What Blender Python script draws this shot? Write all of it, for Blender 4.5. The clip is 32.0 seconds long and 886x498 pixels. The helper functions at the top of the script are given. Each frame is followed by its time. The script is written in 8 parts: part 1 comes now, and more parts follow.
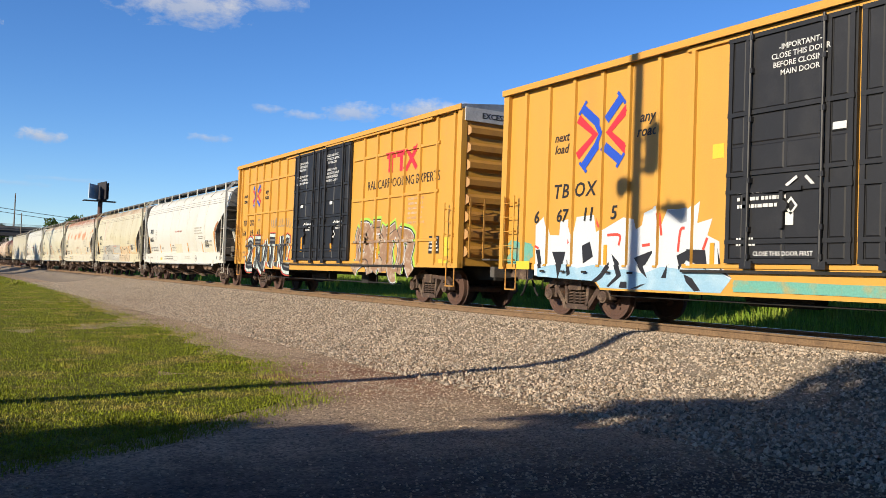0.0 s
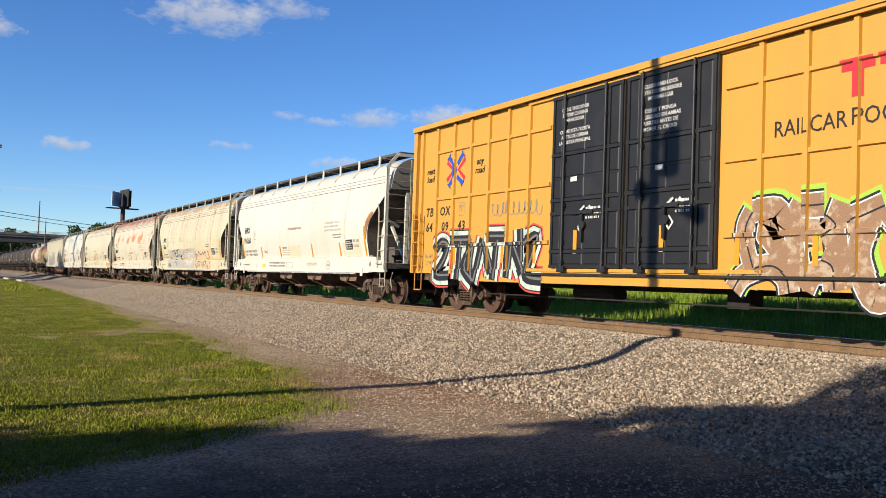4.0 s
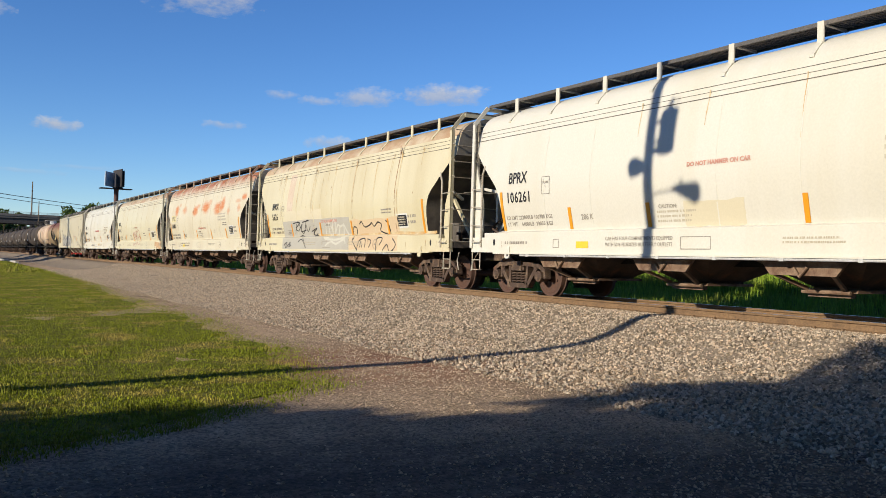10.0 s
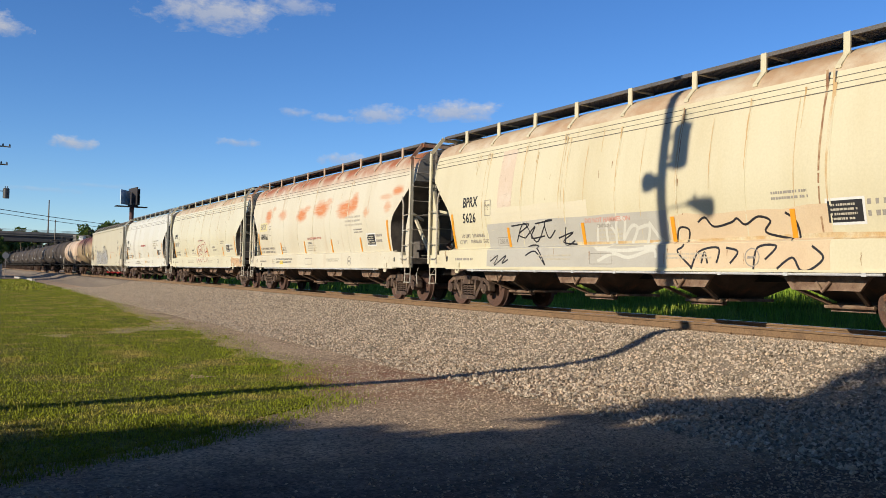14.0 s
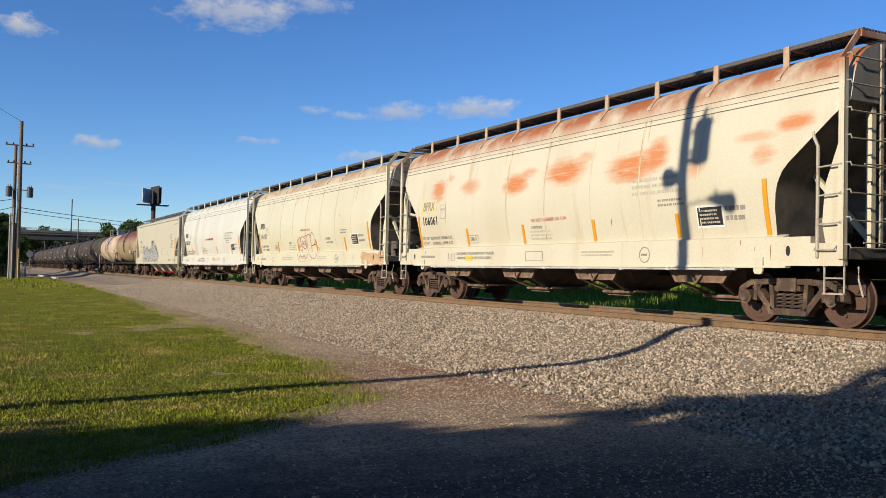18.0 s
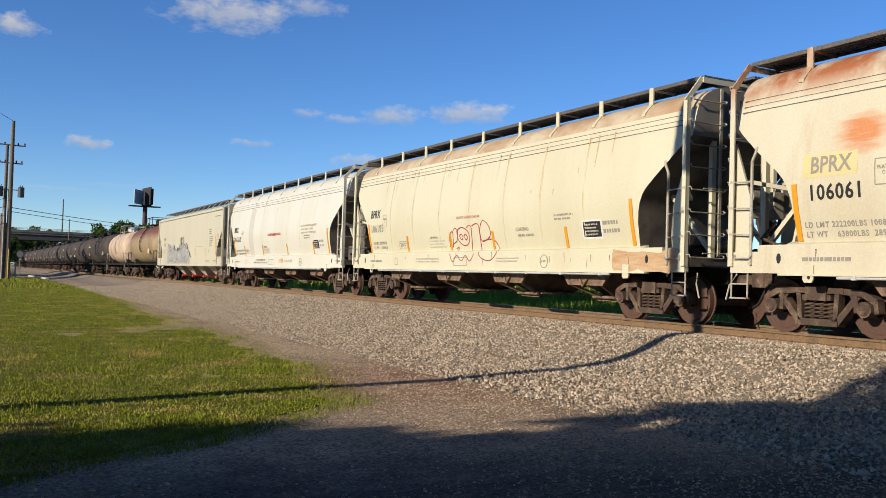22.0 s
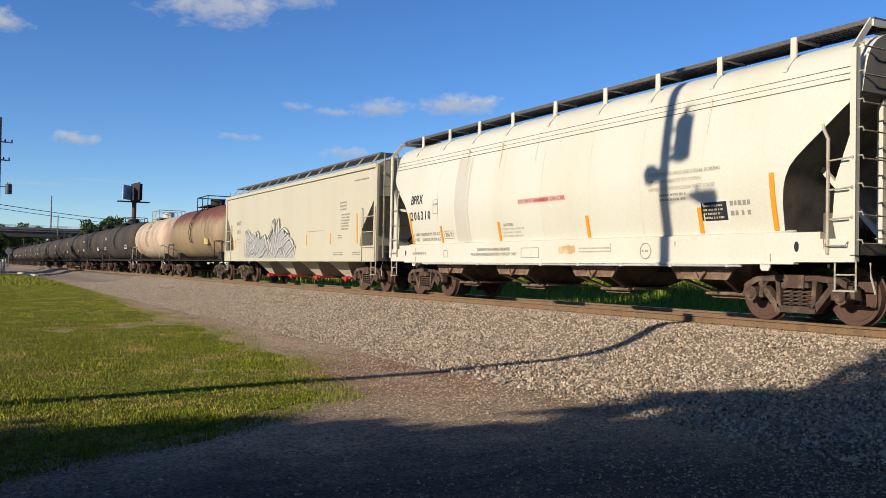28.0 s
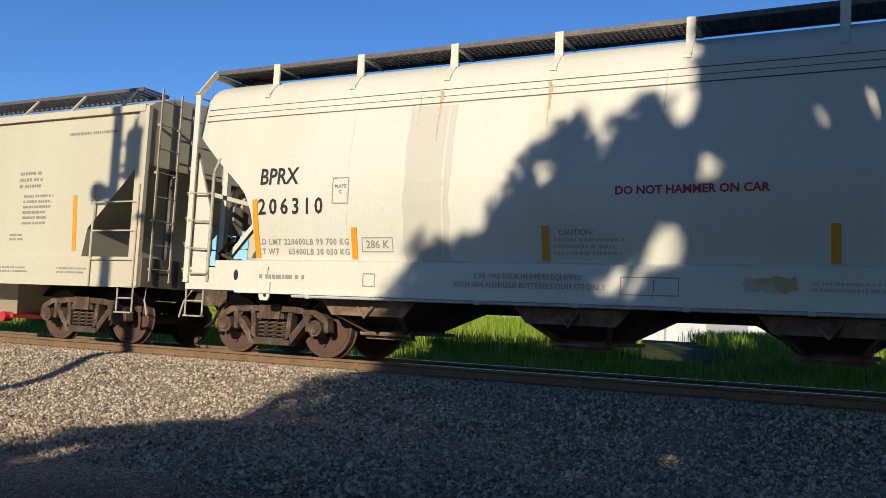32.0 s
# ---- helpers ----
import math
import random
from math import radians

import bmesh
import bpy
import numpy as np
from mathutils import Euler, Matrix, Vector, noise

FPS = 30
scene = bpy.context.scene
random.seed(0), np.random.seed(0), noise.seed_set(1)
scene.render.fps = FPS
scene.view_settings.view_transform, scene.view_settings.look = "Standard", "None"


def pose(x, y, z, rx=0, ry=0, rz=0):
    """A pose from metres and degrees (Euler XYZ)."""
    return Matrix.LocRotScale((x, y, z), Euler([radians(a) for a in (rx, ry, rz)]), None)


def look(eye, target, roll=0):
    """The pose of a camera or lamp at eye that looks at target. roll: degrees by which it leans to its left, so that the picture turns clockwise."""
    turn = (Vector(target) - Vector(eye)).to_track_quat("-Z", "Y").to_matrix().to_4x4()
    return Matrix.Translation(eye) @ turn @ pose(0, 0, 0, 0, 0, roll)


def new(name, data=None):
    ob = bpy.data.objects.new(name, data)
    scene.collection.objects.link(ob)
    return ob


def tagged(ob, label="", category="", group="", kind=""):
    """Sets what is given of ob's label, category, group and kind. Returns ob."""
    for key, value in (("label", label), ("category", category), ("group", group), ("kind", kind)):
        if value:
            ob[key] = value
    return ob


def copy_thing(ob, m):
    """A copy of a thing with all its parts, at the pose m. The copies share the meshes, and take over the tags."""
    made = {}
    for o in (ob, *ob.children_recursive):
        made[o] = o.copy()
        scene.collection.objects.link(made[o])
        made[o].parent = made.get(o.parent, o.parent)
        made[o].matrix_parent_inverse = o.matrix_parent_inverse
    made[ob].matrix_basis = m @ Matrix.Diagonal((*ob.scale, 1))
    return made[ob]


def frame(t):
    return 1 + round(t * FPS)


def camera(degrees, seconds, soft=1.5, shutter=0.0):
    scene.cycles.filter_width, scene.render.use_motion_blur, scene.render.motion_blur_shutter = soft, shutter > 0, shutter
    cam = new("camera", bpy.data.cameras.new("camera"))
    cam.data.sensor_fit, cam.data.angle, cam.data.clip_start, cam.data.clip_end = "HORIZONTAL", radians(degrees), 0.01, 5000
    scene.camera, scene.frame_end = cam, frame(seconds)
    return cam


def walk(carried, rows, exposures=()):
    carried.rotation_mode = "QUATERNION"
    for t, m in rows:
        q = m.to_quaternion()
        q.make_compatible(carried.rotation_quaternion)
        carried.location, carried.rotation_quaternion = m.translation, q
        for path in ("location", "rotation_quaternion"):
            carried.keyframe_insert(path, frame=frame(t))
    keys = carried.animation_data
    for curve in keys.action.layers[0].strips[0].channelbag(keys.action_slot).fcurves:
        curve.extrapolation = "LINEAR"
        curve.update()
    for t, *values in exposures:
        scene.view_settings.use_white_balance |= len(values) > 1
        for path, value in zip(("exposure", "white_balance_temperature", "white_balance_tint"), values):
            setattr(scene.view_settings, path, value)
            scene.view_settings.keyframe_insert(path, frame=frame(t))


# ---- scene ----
cam = camera(53.26, 32.0, soft=0.55)
EYE = (0.0, 0.0, 1.5)
PATH = [
    (0, pose(*EYE, 91.787, -2.104, -30.657)),
    (0.5, pose(*EYE, 91.780, -2.256, -30.489)),
    (1, pose(*EYE, 92.117, -2.441, -30.278)),
    (1.5, pose(*EYE, 92.270, -2.682, -30.181)),
    (2, pose(*EYE, 92.274, -2.620, -29.947)),
    (2.5, pose(*EYE, 92.247, -2.261, -29.679)),
    (3, pose(*EYE, 92.186, -2.010, -29.615)),
    (3.5, pose(*EYE, 92.183, -2.005, -29.454)),
    (4, pose(*EYE, 92.139, -2.002, -29.361)),
    (4.5, pose(*EYE, 92.075, -2.039, -29.288)),
    (6.5, pose(*EYE, 91.656, -2.071, -29.514)),
    (7, pose(*EYE, 91.619, -2.010, -29.660)),
    (7.5, pose(*EYE, 91.562, -1.979, -29.754)),
    (8, pose(*EYE, 91.444, -1.909, -29.820)),
    (8.5, pose(*EYE, 91.314, -1.771, -29.846)),
    (9, pose(*EYE, 91.097, -1.643, -29.796)),
    (9.5, pose(*EYE, 90.928, -1.640, -29.743)),
    (10, pose(*EYE, 90.766, -1.678, -29.690)),
    (10.5, pose(*EYE, 90.588, -1.618, -29.622)),
    (11, pose(*EYE, 90.546, -1.615, -29.495)),
    (11.5, pose(*EYE, 90.992, -1.623, -29.368)),
    (12, pose(*EYE, 91.222, -1.664, -29.264)),
    (12.5, pose(*EYE, 91.490, -1.640, -29.153)),
    (13, pose(*EYE, 91.655, -1.635, -28.996)),
    (13.5, pose(*EYE, 91.840, -1.505, -28.901)),
    (14, pose(*EYE, 91.785, -1.426, -28.803)),
    (14.5, pose(*EYE, 91.774, -1.390, -28.769)),
    (16.5, pose(*EYE, 91.865, -1.336, -28.100)),
    (17, pose(*EYE, 91.837, -1.211, -27.838)),
    (17.5, pose(*EYE, 91.711, -1.223, -27.654)),
    (18, pose(*EYE, 91.560, -1.245, -27.526)),
    (18.5, pose(*EYE, 91.376, -1.257, -27.591)),
    (19, pose(*EYE, 91.202, -1.294, -27.627)),
    (19.5, pose(*EYE, 91.050, -1.220, -27.641)),
    (20, pose(*EYE, 90.868, -1.150, -27.675)),
    (20.5, pose(*EYE, 91.043, -1.222, -27.780)),
    (21, pose(*EYE, 91.233, -1.427, -27.808)),
    (21.5, pose(*EYE, 91.601, -1.580, -27.955)),
    (22, pose(*EYE, 91.853, -1.800, -28.055)),
    (22.5, pose(*EYE, 92.001, -1.890, -28.189)),
    (23, pose(*EYE, 92.092, -1.758, -28.258)),
    (23.5, pose(*EYE, 92.295, -1.649, -28.369)),
    (24, pose(*EYE, 92.456, -1.618, -28.392)),
    (24.5, pose(*EYE, 92.505, -1.536, -28.480)),
    (26.5, pose(*EYE, 91.899, -1.175, -28.584)),
    (27, pose(*EYE, 91.743, -1.170, -28.632)),
    (27.5, pose(*EYE, 91.502, -1.180, -28.681)),
    (28, pose(*EYE, 91.369, -1.160, -28.637)),
    (28.5, pose(*EYE, 91.159, -1.067, -28.666)),
    (29, pose(*EYE, 91.050, -1.064, -28.674)),
    (29.5, pose(*EYE, 91.102, -1.074, -28.734)),
    (30, pose(0.195, 0.078, 1.457, 91.224, -1.463, -29.365)),
    (30.4, pose(0.488, 0.196, 1.393, 91.952, -2.218, -30.622)),
    (30.5, pose(0.558, 0.224, 1.378, 92.238, -2.515, -31.570)),
    (30.7, pose(0.675, 0.271, 1.352, 93.000, -3.105, -34.868)),
    (31, pose(0.753, 0.303, 1.335, 93.431, -3.477, -39.554)),
    (31.2, pose(0.781, 0.322, 1.336, 93.653, -3.308, -43.556)),
    (31.4, pose(0.810, 0.342, 1.336, 94.375, -4.040, -48.034)),
    (31.5, pose(0.824, 0.352, 1.336, 94.285, -3.529, -50.507)),
    (31.8, pose(0.789, 0.403, 1.327, 94.603, -2.636, -57.769)),
    (32, pose(0.767, 0.437, 1.322, 95.063, -2.839, -62.827)),
]
walk(cam, PATH, [(0, 0.58), (7.2, 0.56), (8.0, 0.44), (9.0, 0.40), (30.0, 0.38), (30.9, 0.18), (31.4, 0.20), (32.0, 0.36)])

# ---- world, sun, exposure ----
SUN_EL = 20.0
SUN_WAY = Vector((0.978 * math.cos(radians(SUN_EL)), 0.208 * math.cos(radians(SUN_EL)), -math.sin(radians(SUN_EL))))
world = bpy.data.worlds.new("world")
scene.world = world
world.use_nodes = True
wn = world.node_tree
sky = wn.nodes.new("ShaderNodeTexSky")
sky.sky_type, sky.sun_disc = "NISHITA", False
sky.sun_elevation, sky.sun_rotation = radians(SUN_EL), math.atan2(-SUN_WAY.x, -SUN_WAY.y)
sky.altitude, sky.air_density, sky.dust_density, sky.ozone_density = 1200.0, 1.0, 0.0, 5.0
deep = wn.nodes.new("ShaderNodeHueSaturation")
deep.inputs["Hue"].default_value, deep.inputs["Saturation"].default_value = 0.508, 1.13
wn.links.new(sky.outputs[0], deep.inputs["Color"])
wn.links.new(deep.outputs[0], wn.nodes["Background"].inputs[0])
wn.nodes["Background"].inputs[1].default_value = 0.109
sun = new("sun", bpy.data.lights.new("sun", "SUN"))
sun.data.energy, sun.data.angle, sun.data.color = 5.0, radians(0.53), (1.0, 0.885, 0.70)
sun.matrix_world = look((0, 0, 40), Vector((0, 0, 40)) + SUN_WAY)
scene.view_settings.exposure = 0.0

# ---- materials ----
MATS = {}


def node(nt, kind, **kw):
    n = nt.nodes.new(kind)
    for k, v in kw.items():
        n.inputs[k].default_value = v
    return n


def ramp(nt, fac, a, b, ca=(0, 0, 0, 1), cb=(1, 1, 1, 1)):
    r = nt.nodes.new("ShaderNodeValToRGB")
    r.color_ramp.elements[0].position, r.color_ramp.elements[1].position = a, b
    r.color_ramp.elements[0].color, r.color_ramp.elements[1].color = ca, cb
    nt.links.new(fac, r.inputs[0])
    return r.outputs[0]


def fade(nt, value, a, b, ya=1.0, yb=0.0):
    """A value that runs from ya at a to yb at b."""
    r = node(nt, "ShaderNodeMapRange", **{"From Min": a, "From Max": b, "To Min": ya, "To Max": yb})
    nt.links.new(value, r.inputs["Value"])
    return r.outputs[0]


def blend(nt, fac, a, b, mode="MIX"):
    m = nt.nodes.new("ShaderNodeMix")
    m.data_type, m.blend_type = "RGBA", mode
    for sock, v in ((m.inputs[0], fac), (m.inputs[6], a), (m.inputs[7], b)):
        if hasattr(v, "is_output"):
            nt.links.new(v, sock)
        elif isinstance(v, (int, float)):
            sock.default_value = v
        else:
            sock.default_value = (*v, 1)
    return m.outputs[2]


def noise_of(nt, scale, detail=4, rough=0.55, stretch=(1, 1, 1), seed=0.0, coord="Object"):
    tc = nt.nodes.new("ShaderNodeTexCoord")
    mp = nt.nodes.new("ShaderNodeMapping")
    mp.inputs["Scale"].default_value = stretch
    mp.inputs["Location"].default_value = (seed * 7.3, seed * 3.1, seed * 5.7)
    n = node(nt, "ShaderNodeTexNoise", Scale=scale, Detail=detail, Roughness=rough)
    nt.links.new(tc.outputs[coord], mp.inputs[0])
    nt.links.new(mp.outputs[0], n.inputs["Vector"])
    return n.outputs[0]


def bump(nt, fac, strength, dist):
    b = node(nt, "ShaderNodeBump", Strength=strength, Distance=dist)
    nt.links.new(fac, b.inputs["Height"])
    nt.links.new(b.outputs[0], nt.nodes["Principled BSDF"].inputs["Normal"])


def material(name, base, rough=0.6, metal=0.0, stain=None, stain_amt=(0.5, 0.75), scale=1.2, stretch=(1, 1, 1), grain=0.12,
             grain_scale=40.0, relief=0.0, relief_scale=60.0, seed=0.0, rust=None, rust_amt=(0.62, 0.72), rust_scale=2.0, rust_stretch=(1, 1, 0.25), island=0.0, spec=0.5):
    if name in MATS:
        return MATS[name]
    m = bpy.data.materials.new(name)
    m.use_nodes = True
    nt = m.node_tree
    p = nt.nodes["Principled BSDF"]
    p.inputs["Roughness"].default_value, p.inputs["Metallic"].default_value = rough, metal
    p.inputs["Specular IOR Level"].default_value = spec
    col = base
    if stain:
        col = blend(nt, ramp(nt, noise_of(nt, scale, 5, 0.6, stretch, seed), *stain_amt), base, stain)
    if rust:
        col = blend(nt, ramp(nt, noise_of(nt, rust_scale, 8, 0.65, rust_stretch, seed + 3), *rust_amt), col, rust)
    g = noise_of(nt, grain_scale, 3, 0.6, (1, 1, 1), seed + 1)
    gv = ramp(nt, g, 0.3, 0.7, (1 - 2 * grain,) * 3 + (1,), (1 + grain,) * 3 + (1,))
    col = blend(nt, 1.0, col, gv, "MULTIPLY")
    if island:
        gm = nt.nodes.new("ShaderNodeNewGeometry")
        iv = ramp(nt, gm.outputs["Random Per Island"], 0, 1, (1 - island,) * 3 + (1,), (1 + island,) * 3 + (1,))
        col = blend(nt, 1.0, col, iv, "MULTIPLY")
    nt.links.new(col, p.inputs["Base Color"])
    if relief:
        bump(nt, noise_of(nt, relief_scale, 4, 0.6, (1, 1, 1), seed + 2), relief, 0.02)
    MATS[name] = m
    return m


YELLOW = material("yellow_car_paint", (0.505, 0.262, 0.040), 0.5, stain=(0.462, 0.231, 0.042), stain_amt=(0.45, 0.85), scale=0.9, stretch=(1, 1.5, 0.25),
                  rust=(0.21, 0.098, 0.035), rust_amt=(0.70, 0.80), grain=0.05)
YELLOW_DARK = material("dirty_yellow_paint", (0.434, 0.21, 0.035), 0.6, stain=(0.245, 0.119, 0.035), stain_amt=(0.4, 0.8), grain=0.1)
BLACK_DOOR = material("black_door_paint", (0.008, 0.008, 0.010), 0.55, stain=(0.022, 0.021, 0.022), stain_amt=(0.5, 0.8), scale=1.5, grain=0.15, rust=(0.07, 0.028, 0.014), rust_amt=(0.72, 0.8))
ROOF_GREY = material("galvanised_roof", (0.294, 0.301, 0.308), 0.45, 0.5, stain=(0.175, 0.175, 0.175), scale=2.0)
WHITE_BAND = material("white_end_band", (0.434, 0.441, 0.448), 0.5, stain=(0.28, 0.28, 0.28), scale=2.0)


def cream(i, base, stain, rust, amt, scale=0.7):
    return material("cream_car_paint_%d" % i, base, 0.42, stain=stain, stain_amt=(0.45, 0.8), scale=scale, stretch=(1, 1.0, 0.16), seed=i * 2.7, grain=0.03,
                    rust=rust, rust_amt=amt, rust_scale=1.4, rust_stretch=(1, 1, 0.14), grain_scale=25)


CREAM = {
    1: cream(1, (0.532, 0.518, 0.462), (0.49, 0.462, 0.378), (0.35, 0.238, 0.112), (0.70, 0.86)),
    2: cream(2, (0.504, 0.462, 0.322), (0.434, 0.378, 0.238), (0.336, 0.21, 0.091), (0.64, 0.84)),
    3: cream(3, (0.49, 0.455, 0.357), (0.441, 0.385, 0.28), (0.322, 0.161, 0.063), (0.60, 0.80)),
    4: cream(4, (0.511, 0.483, 0.357), (0.469, 0.42, 0.294), (0.322, 0.196, 0.084), (0.68, 0.86)),
    5: cream(5, (0.532, 0.518, 0.448), (0.49, 0.462, 0.364), (0.378, 0.28, 0.154), (0.70, 0.88)),
    6: cream(6, (0.462, 0.427, 0.322), (0.42, 0.371, 0.273), (0.28, 0.182, 0.091), (0.72, 0.88)),
}


def rusting_paint():
    """Cream paint with rust bleeding through along the upper side and the roof edge."""
    m = bpy.data.materials.new("rust_bled_cream_paint")
    m.use_nodes = True
    nt = m.node_tree
    p = nt.nodes["Principled BSDF"]
    p.inputs["Roughness"].default_value = 0.5
    tc = nt.nodes.new("ShaderNodeTexCoord")
    sep = nt.nodes.new("ShaderNodeSeparateXYZ")
    nt.links.new(tc.outputs["Object"], sep.inputs[0])
    col = blend(nt, ramp(nt, noise_of(nt, 0.7, 5, 0.6, (1, 1, 0.16), 4), 0.45, 0.8), (0.497, 0.462, 0.357), (0.441, 0.385, 0.273))
    col = blend(nt, ramp(nt, noise_of(nt, 1.6, 6, 0.6, (1, 1, 0.12), 9), 0.58, 0.85), col, (0.364, 0.252, 0.14))
    roof = nt.nodes.new("ShaderNodeMapRange")
    roof.inputs["From Min"].default_value, roof.inputs["From Max"].default_value = 3.82, 4.22
    nt.links.new(sep.outputs[2], roof.inputs["Value"])
    # patches along the upper side: place along the car, height, half length, half height
    wob = noise_of(nt, 2.6, 5, 0.65, (1, 0.5, 2.4), 2)
    streak = ramp(nt, noise_of(nt, 3.4, 5, 0.7, (1, 0.22, 4.2), 9), 0.20, 0.50)
    for k, (cy, cz, ry, rz, amt) in enumerate(((5.5, 3.12, 0.50, 0.34, 0.80), (4.9, 3.42, 0.30, 0.12, 0.4), (3.65, 3.10, 0.60, 0.22, 0.55), (1.35, 2.98, 0.62, 0.30, 0.9), (0.75, 3.22, 0.4, 0.16, 0.5), (-0.75, 3.10, 0.85, 0.34, 0.9),
                                                   (-1.45, 3.36, 0.4, 0.14, 0.5), (-3.1, 2.98, 0.85, 0.36, 0.85), (-3.85, 3.16, 0.38, 0.36, 0.8), (-4.9, 2.78, 0.25, 0.2, 0.5), (-7.1, 3.34, 0.42, 0.16, 0.8), (-6.5, 2.88, 0.3, 0.2, 0.5), (-6.3, 3.2, 0.5, 0.12, 0.4))):
        mp = nt.nodes.new("ShaderNodeMapping")
        mp.inputs["Scale"].default_value, mp.inputs["Location"].default_value = (0, 1 / ry, 1 / rz), (0, -cy / ry, -cz / rz)
        nt.links.new(tc.outputs["Object"], mp.inputs[0])
        ln = nt.nodes.new("ShaderNodeVectorMath")
        ln.operation = "LENGTH"
        nt.links.new(mp.outputs[0], ln.inputs[0])
        rim = nt.nodes.new("ShaderNodeMath")
        rim.operation = "ADD"
        nt.links.new(ln.outputs["Value"], rim.inputs[0])
        nt.links.new(wob, rim.inputs[1])
        spot = blend(nt, 1.0, fade(nt, rim.outputs[0], 0.95, 1.60, min(1.0, amt * 1.15), 0.0), streak, "MULTIPLY")
        col = blend(nt, spot, col, (0.46, 0.165, 0.048))
    roof_rust = blend(nt, 1.0, roof.outputs[0], ramp(nt, noise_of(nt, 1.1, 6, 0.65, (1, 1, 0.6), 7), 0.34, 0.56), "MULTIPLY")
    col = blend(nt, roof_rust, col, (0.30, 0.105, 0.038))
    col = blend(nt, 1.0, col, ramp(nt, noise_of(nt, 30, 3, 0.6), 0.3, 0.7, (0.92, 0.92, 0.92, 1), (1.05, 1.05, 1.05, 1)), "MULTIPLY")
    nt.links.new(col, p.inputs["Base Color"])
    return m


CREAM[3] = rusting_paint()
RUST = material("rusted_roof_edge", (0.294, 0.14, 0.063), 0.8, stain=(0.406, 0.322, 0.224), stain_amt=(0.4, 0.65), scale=1.5, grain=0.15, relief=0.2)
RUST_PATCH = material("rust_bleeding_through_paint", (0.385, 0.21, 0.091), 0.7, stain=(0.434, 0.315, 0.196), stain_amt=(0.35, 0.6), scale=3.0, stretch=(1, 0.4, 3), grain=0.1)
RUST_EDGE = material("bare_rusting_edge", (0.36, 0.15, 0.055), 0.75, stain=(0.24, 0.10, 0.045), stain_amt=(0.40, 0.62), scale=3.0, grain=0.12)
GREY_PATCH = material("grey_touch_up_paint", (0.36, 0.345, 0.30), 0.5, stain=(0.31, 0.295, 0.255), scale=1.0, grain=0.04)
PALE_PATCH = material("pale_grey_touch_up", (0.45, 0.425, 0.365), 0.5, stain=(0.42, 0.395, 0.335), scale=1.0, grain=0.03)
PEACH_PATCH = material("peach_touch_up_paint", (0.50, 0.39, 0.255), 0.5, stain=(0.46, 0.34, 0.215), scale=1.5, grain=0.04)
YELLOW_PATCH = material("pale_yellow_touch_up", (0.518, 0.448, 0.21), 0.5, stain=(0.49, 0.434, 0.28), scale=2.0, grain=0.04)
SCRAPE = material("scraped_pink_tan_paint", (0.476, 0.385, 0.294), 0.6, stain=(0.518, 0.448, 0.364), scale=2.0, rust=(0.21, 0.168, 0.14), rust_amt=(0.60, 0.68), rust_scale=2.2, rust_stretch=(1, 1.2, 7.0), grain=0.05)
STREAK = material("rust_run_paint", (0.42, 0.28, 0.126), 0.6, stain=(0.504, 0.434, 0.294), stain_amt=(0.40, 0.62), scale=3.0, stretch=(1, 1, 0.6), grain=0.08)
STREAK_DARK = material("dark_rust_run", (0.21, 0.105, 0.049), 0.7, stain=(0.406, 0.294, 0.168), stain_amt=(0.45, 0.65), scale=5.0, grain=0.1)
ROOF_RUSTY = material("rust_browned_roof_paint", (0.476, 0.406, 0.294), 0.55, stain=(0.35, 0.231, 0.133), stain_amt=(0.36, 0.62), scale=0.9, stretch=(1, 1, 1.6), rust=(0.294, 0.154, 0.07), rust_amt=(0.60, 0.75), rust_scale=2.0, rust_stretch=(1, 1, 1), grain=0.06)
# dark colour that stands for the shadow gaps at the roof seams
SEAM_DARK = material("dirty_seam", (0.091, 0.081, 0.07), 0.8, stain=(0.168, 0.147, 0.119), scale=1.5, grain=0.1)
TAN_PATCH = material("tan_touch_up_paint", (0.511, 0.465, 0.343), 0.5, grain=0.03, stain=(0.483, 0.434, 0.315), scale=1.0)
STEEL_BROWN = material("brown_cast_steel", (0.062, 0.037, 0.026), 0.85, 0.0, stain=(0.15, 0.10, 0.066), stain_amt=(0.48, 0.66), scale=4, rust=(0.14, 0.055, 0.024), rust_amt=(0.56, 0.66), rust_scale=3, grain=0.3, relief=0.4)
RUSTY_CHUTE = material("rusty_chute_steel", (0.042, 0.026, 0.018), 0.85, stain=(0.085, 0.054, 0.036), stain_amt=(0.42, 0.64), scale=2.0, grain=0.2, rust=(0.14, 0.06, 0.03), rust_amt=(0.58, 0.7), rust_scale=2)
# upper end sheets turned from the sun: shade painted in along with grime
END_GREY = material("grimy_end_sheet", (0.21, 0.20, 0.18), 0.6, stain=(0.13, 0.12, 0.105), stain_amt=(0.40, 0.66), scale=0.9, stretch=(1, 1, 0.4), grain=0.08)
OUTLET_TAN = material("rust_stained_tan_outlet", (0.22, 0.15, 0.10), 0.75, stain=(0.11, 0.06, 0.036), stain_amt=(0.40, 0.62), scale=3.0, grain=0.15)
FAINT_INK = material("nearly_worn_off_stencil", (0.40, 0.37, 0.30), 0.7, grain=0.08)
WHEEL_MAT = material("worn_wheel_steel", (0.085, 0.042, 0.028), 0.75, 0.1, stain=(0.05, 0.031, 0.024), scale=4, grain=0.2)
UNDER = material("grimy_underframe", (0.013, 0.011, 0.010), 0.85, stain=(0.042, 0.032, 0.025), scale=2, grain=0.3)
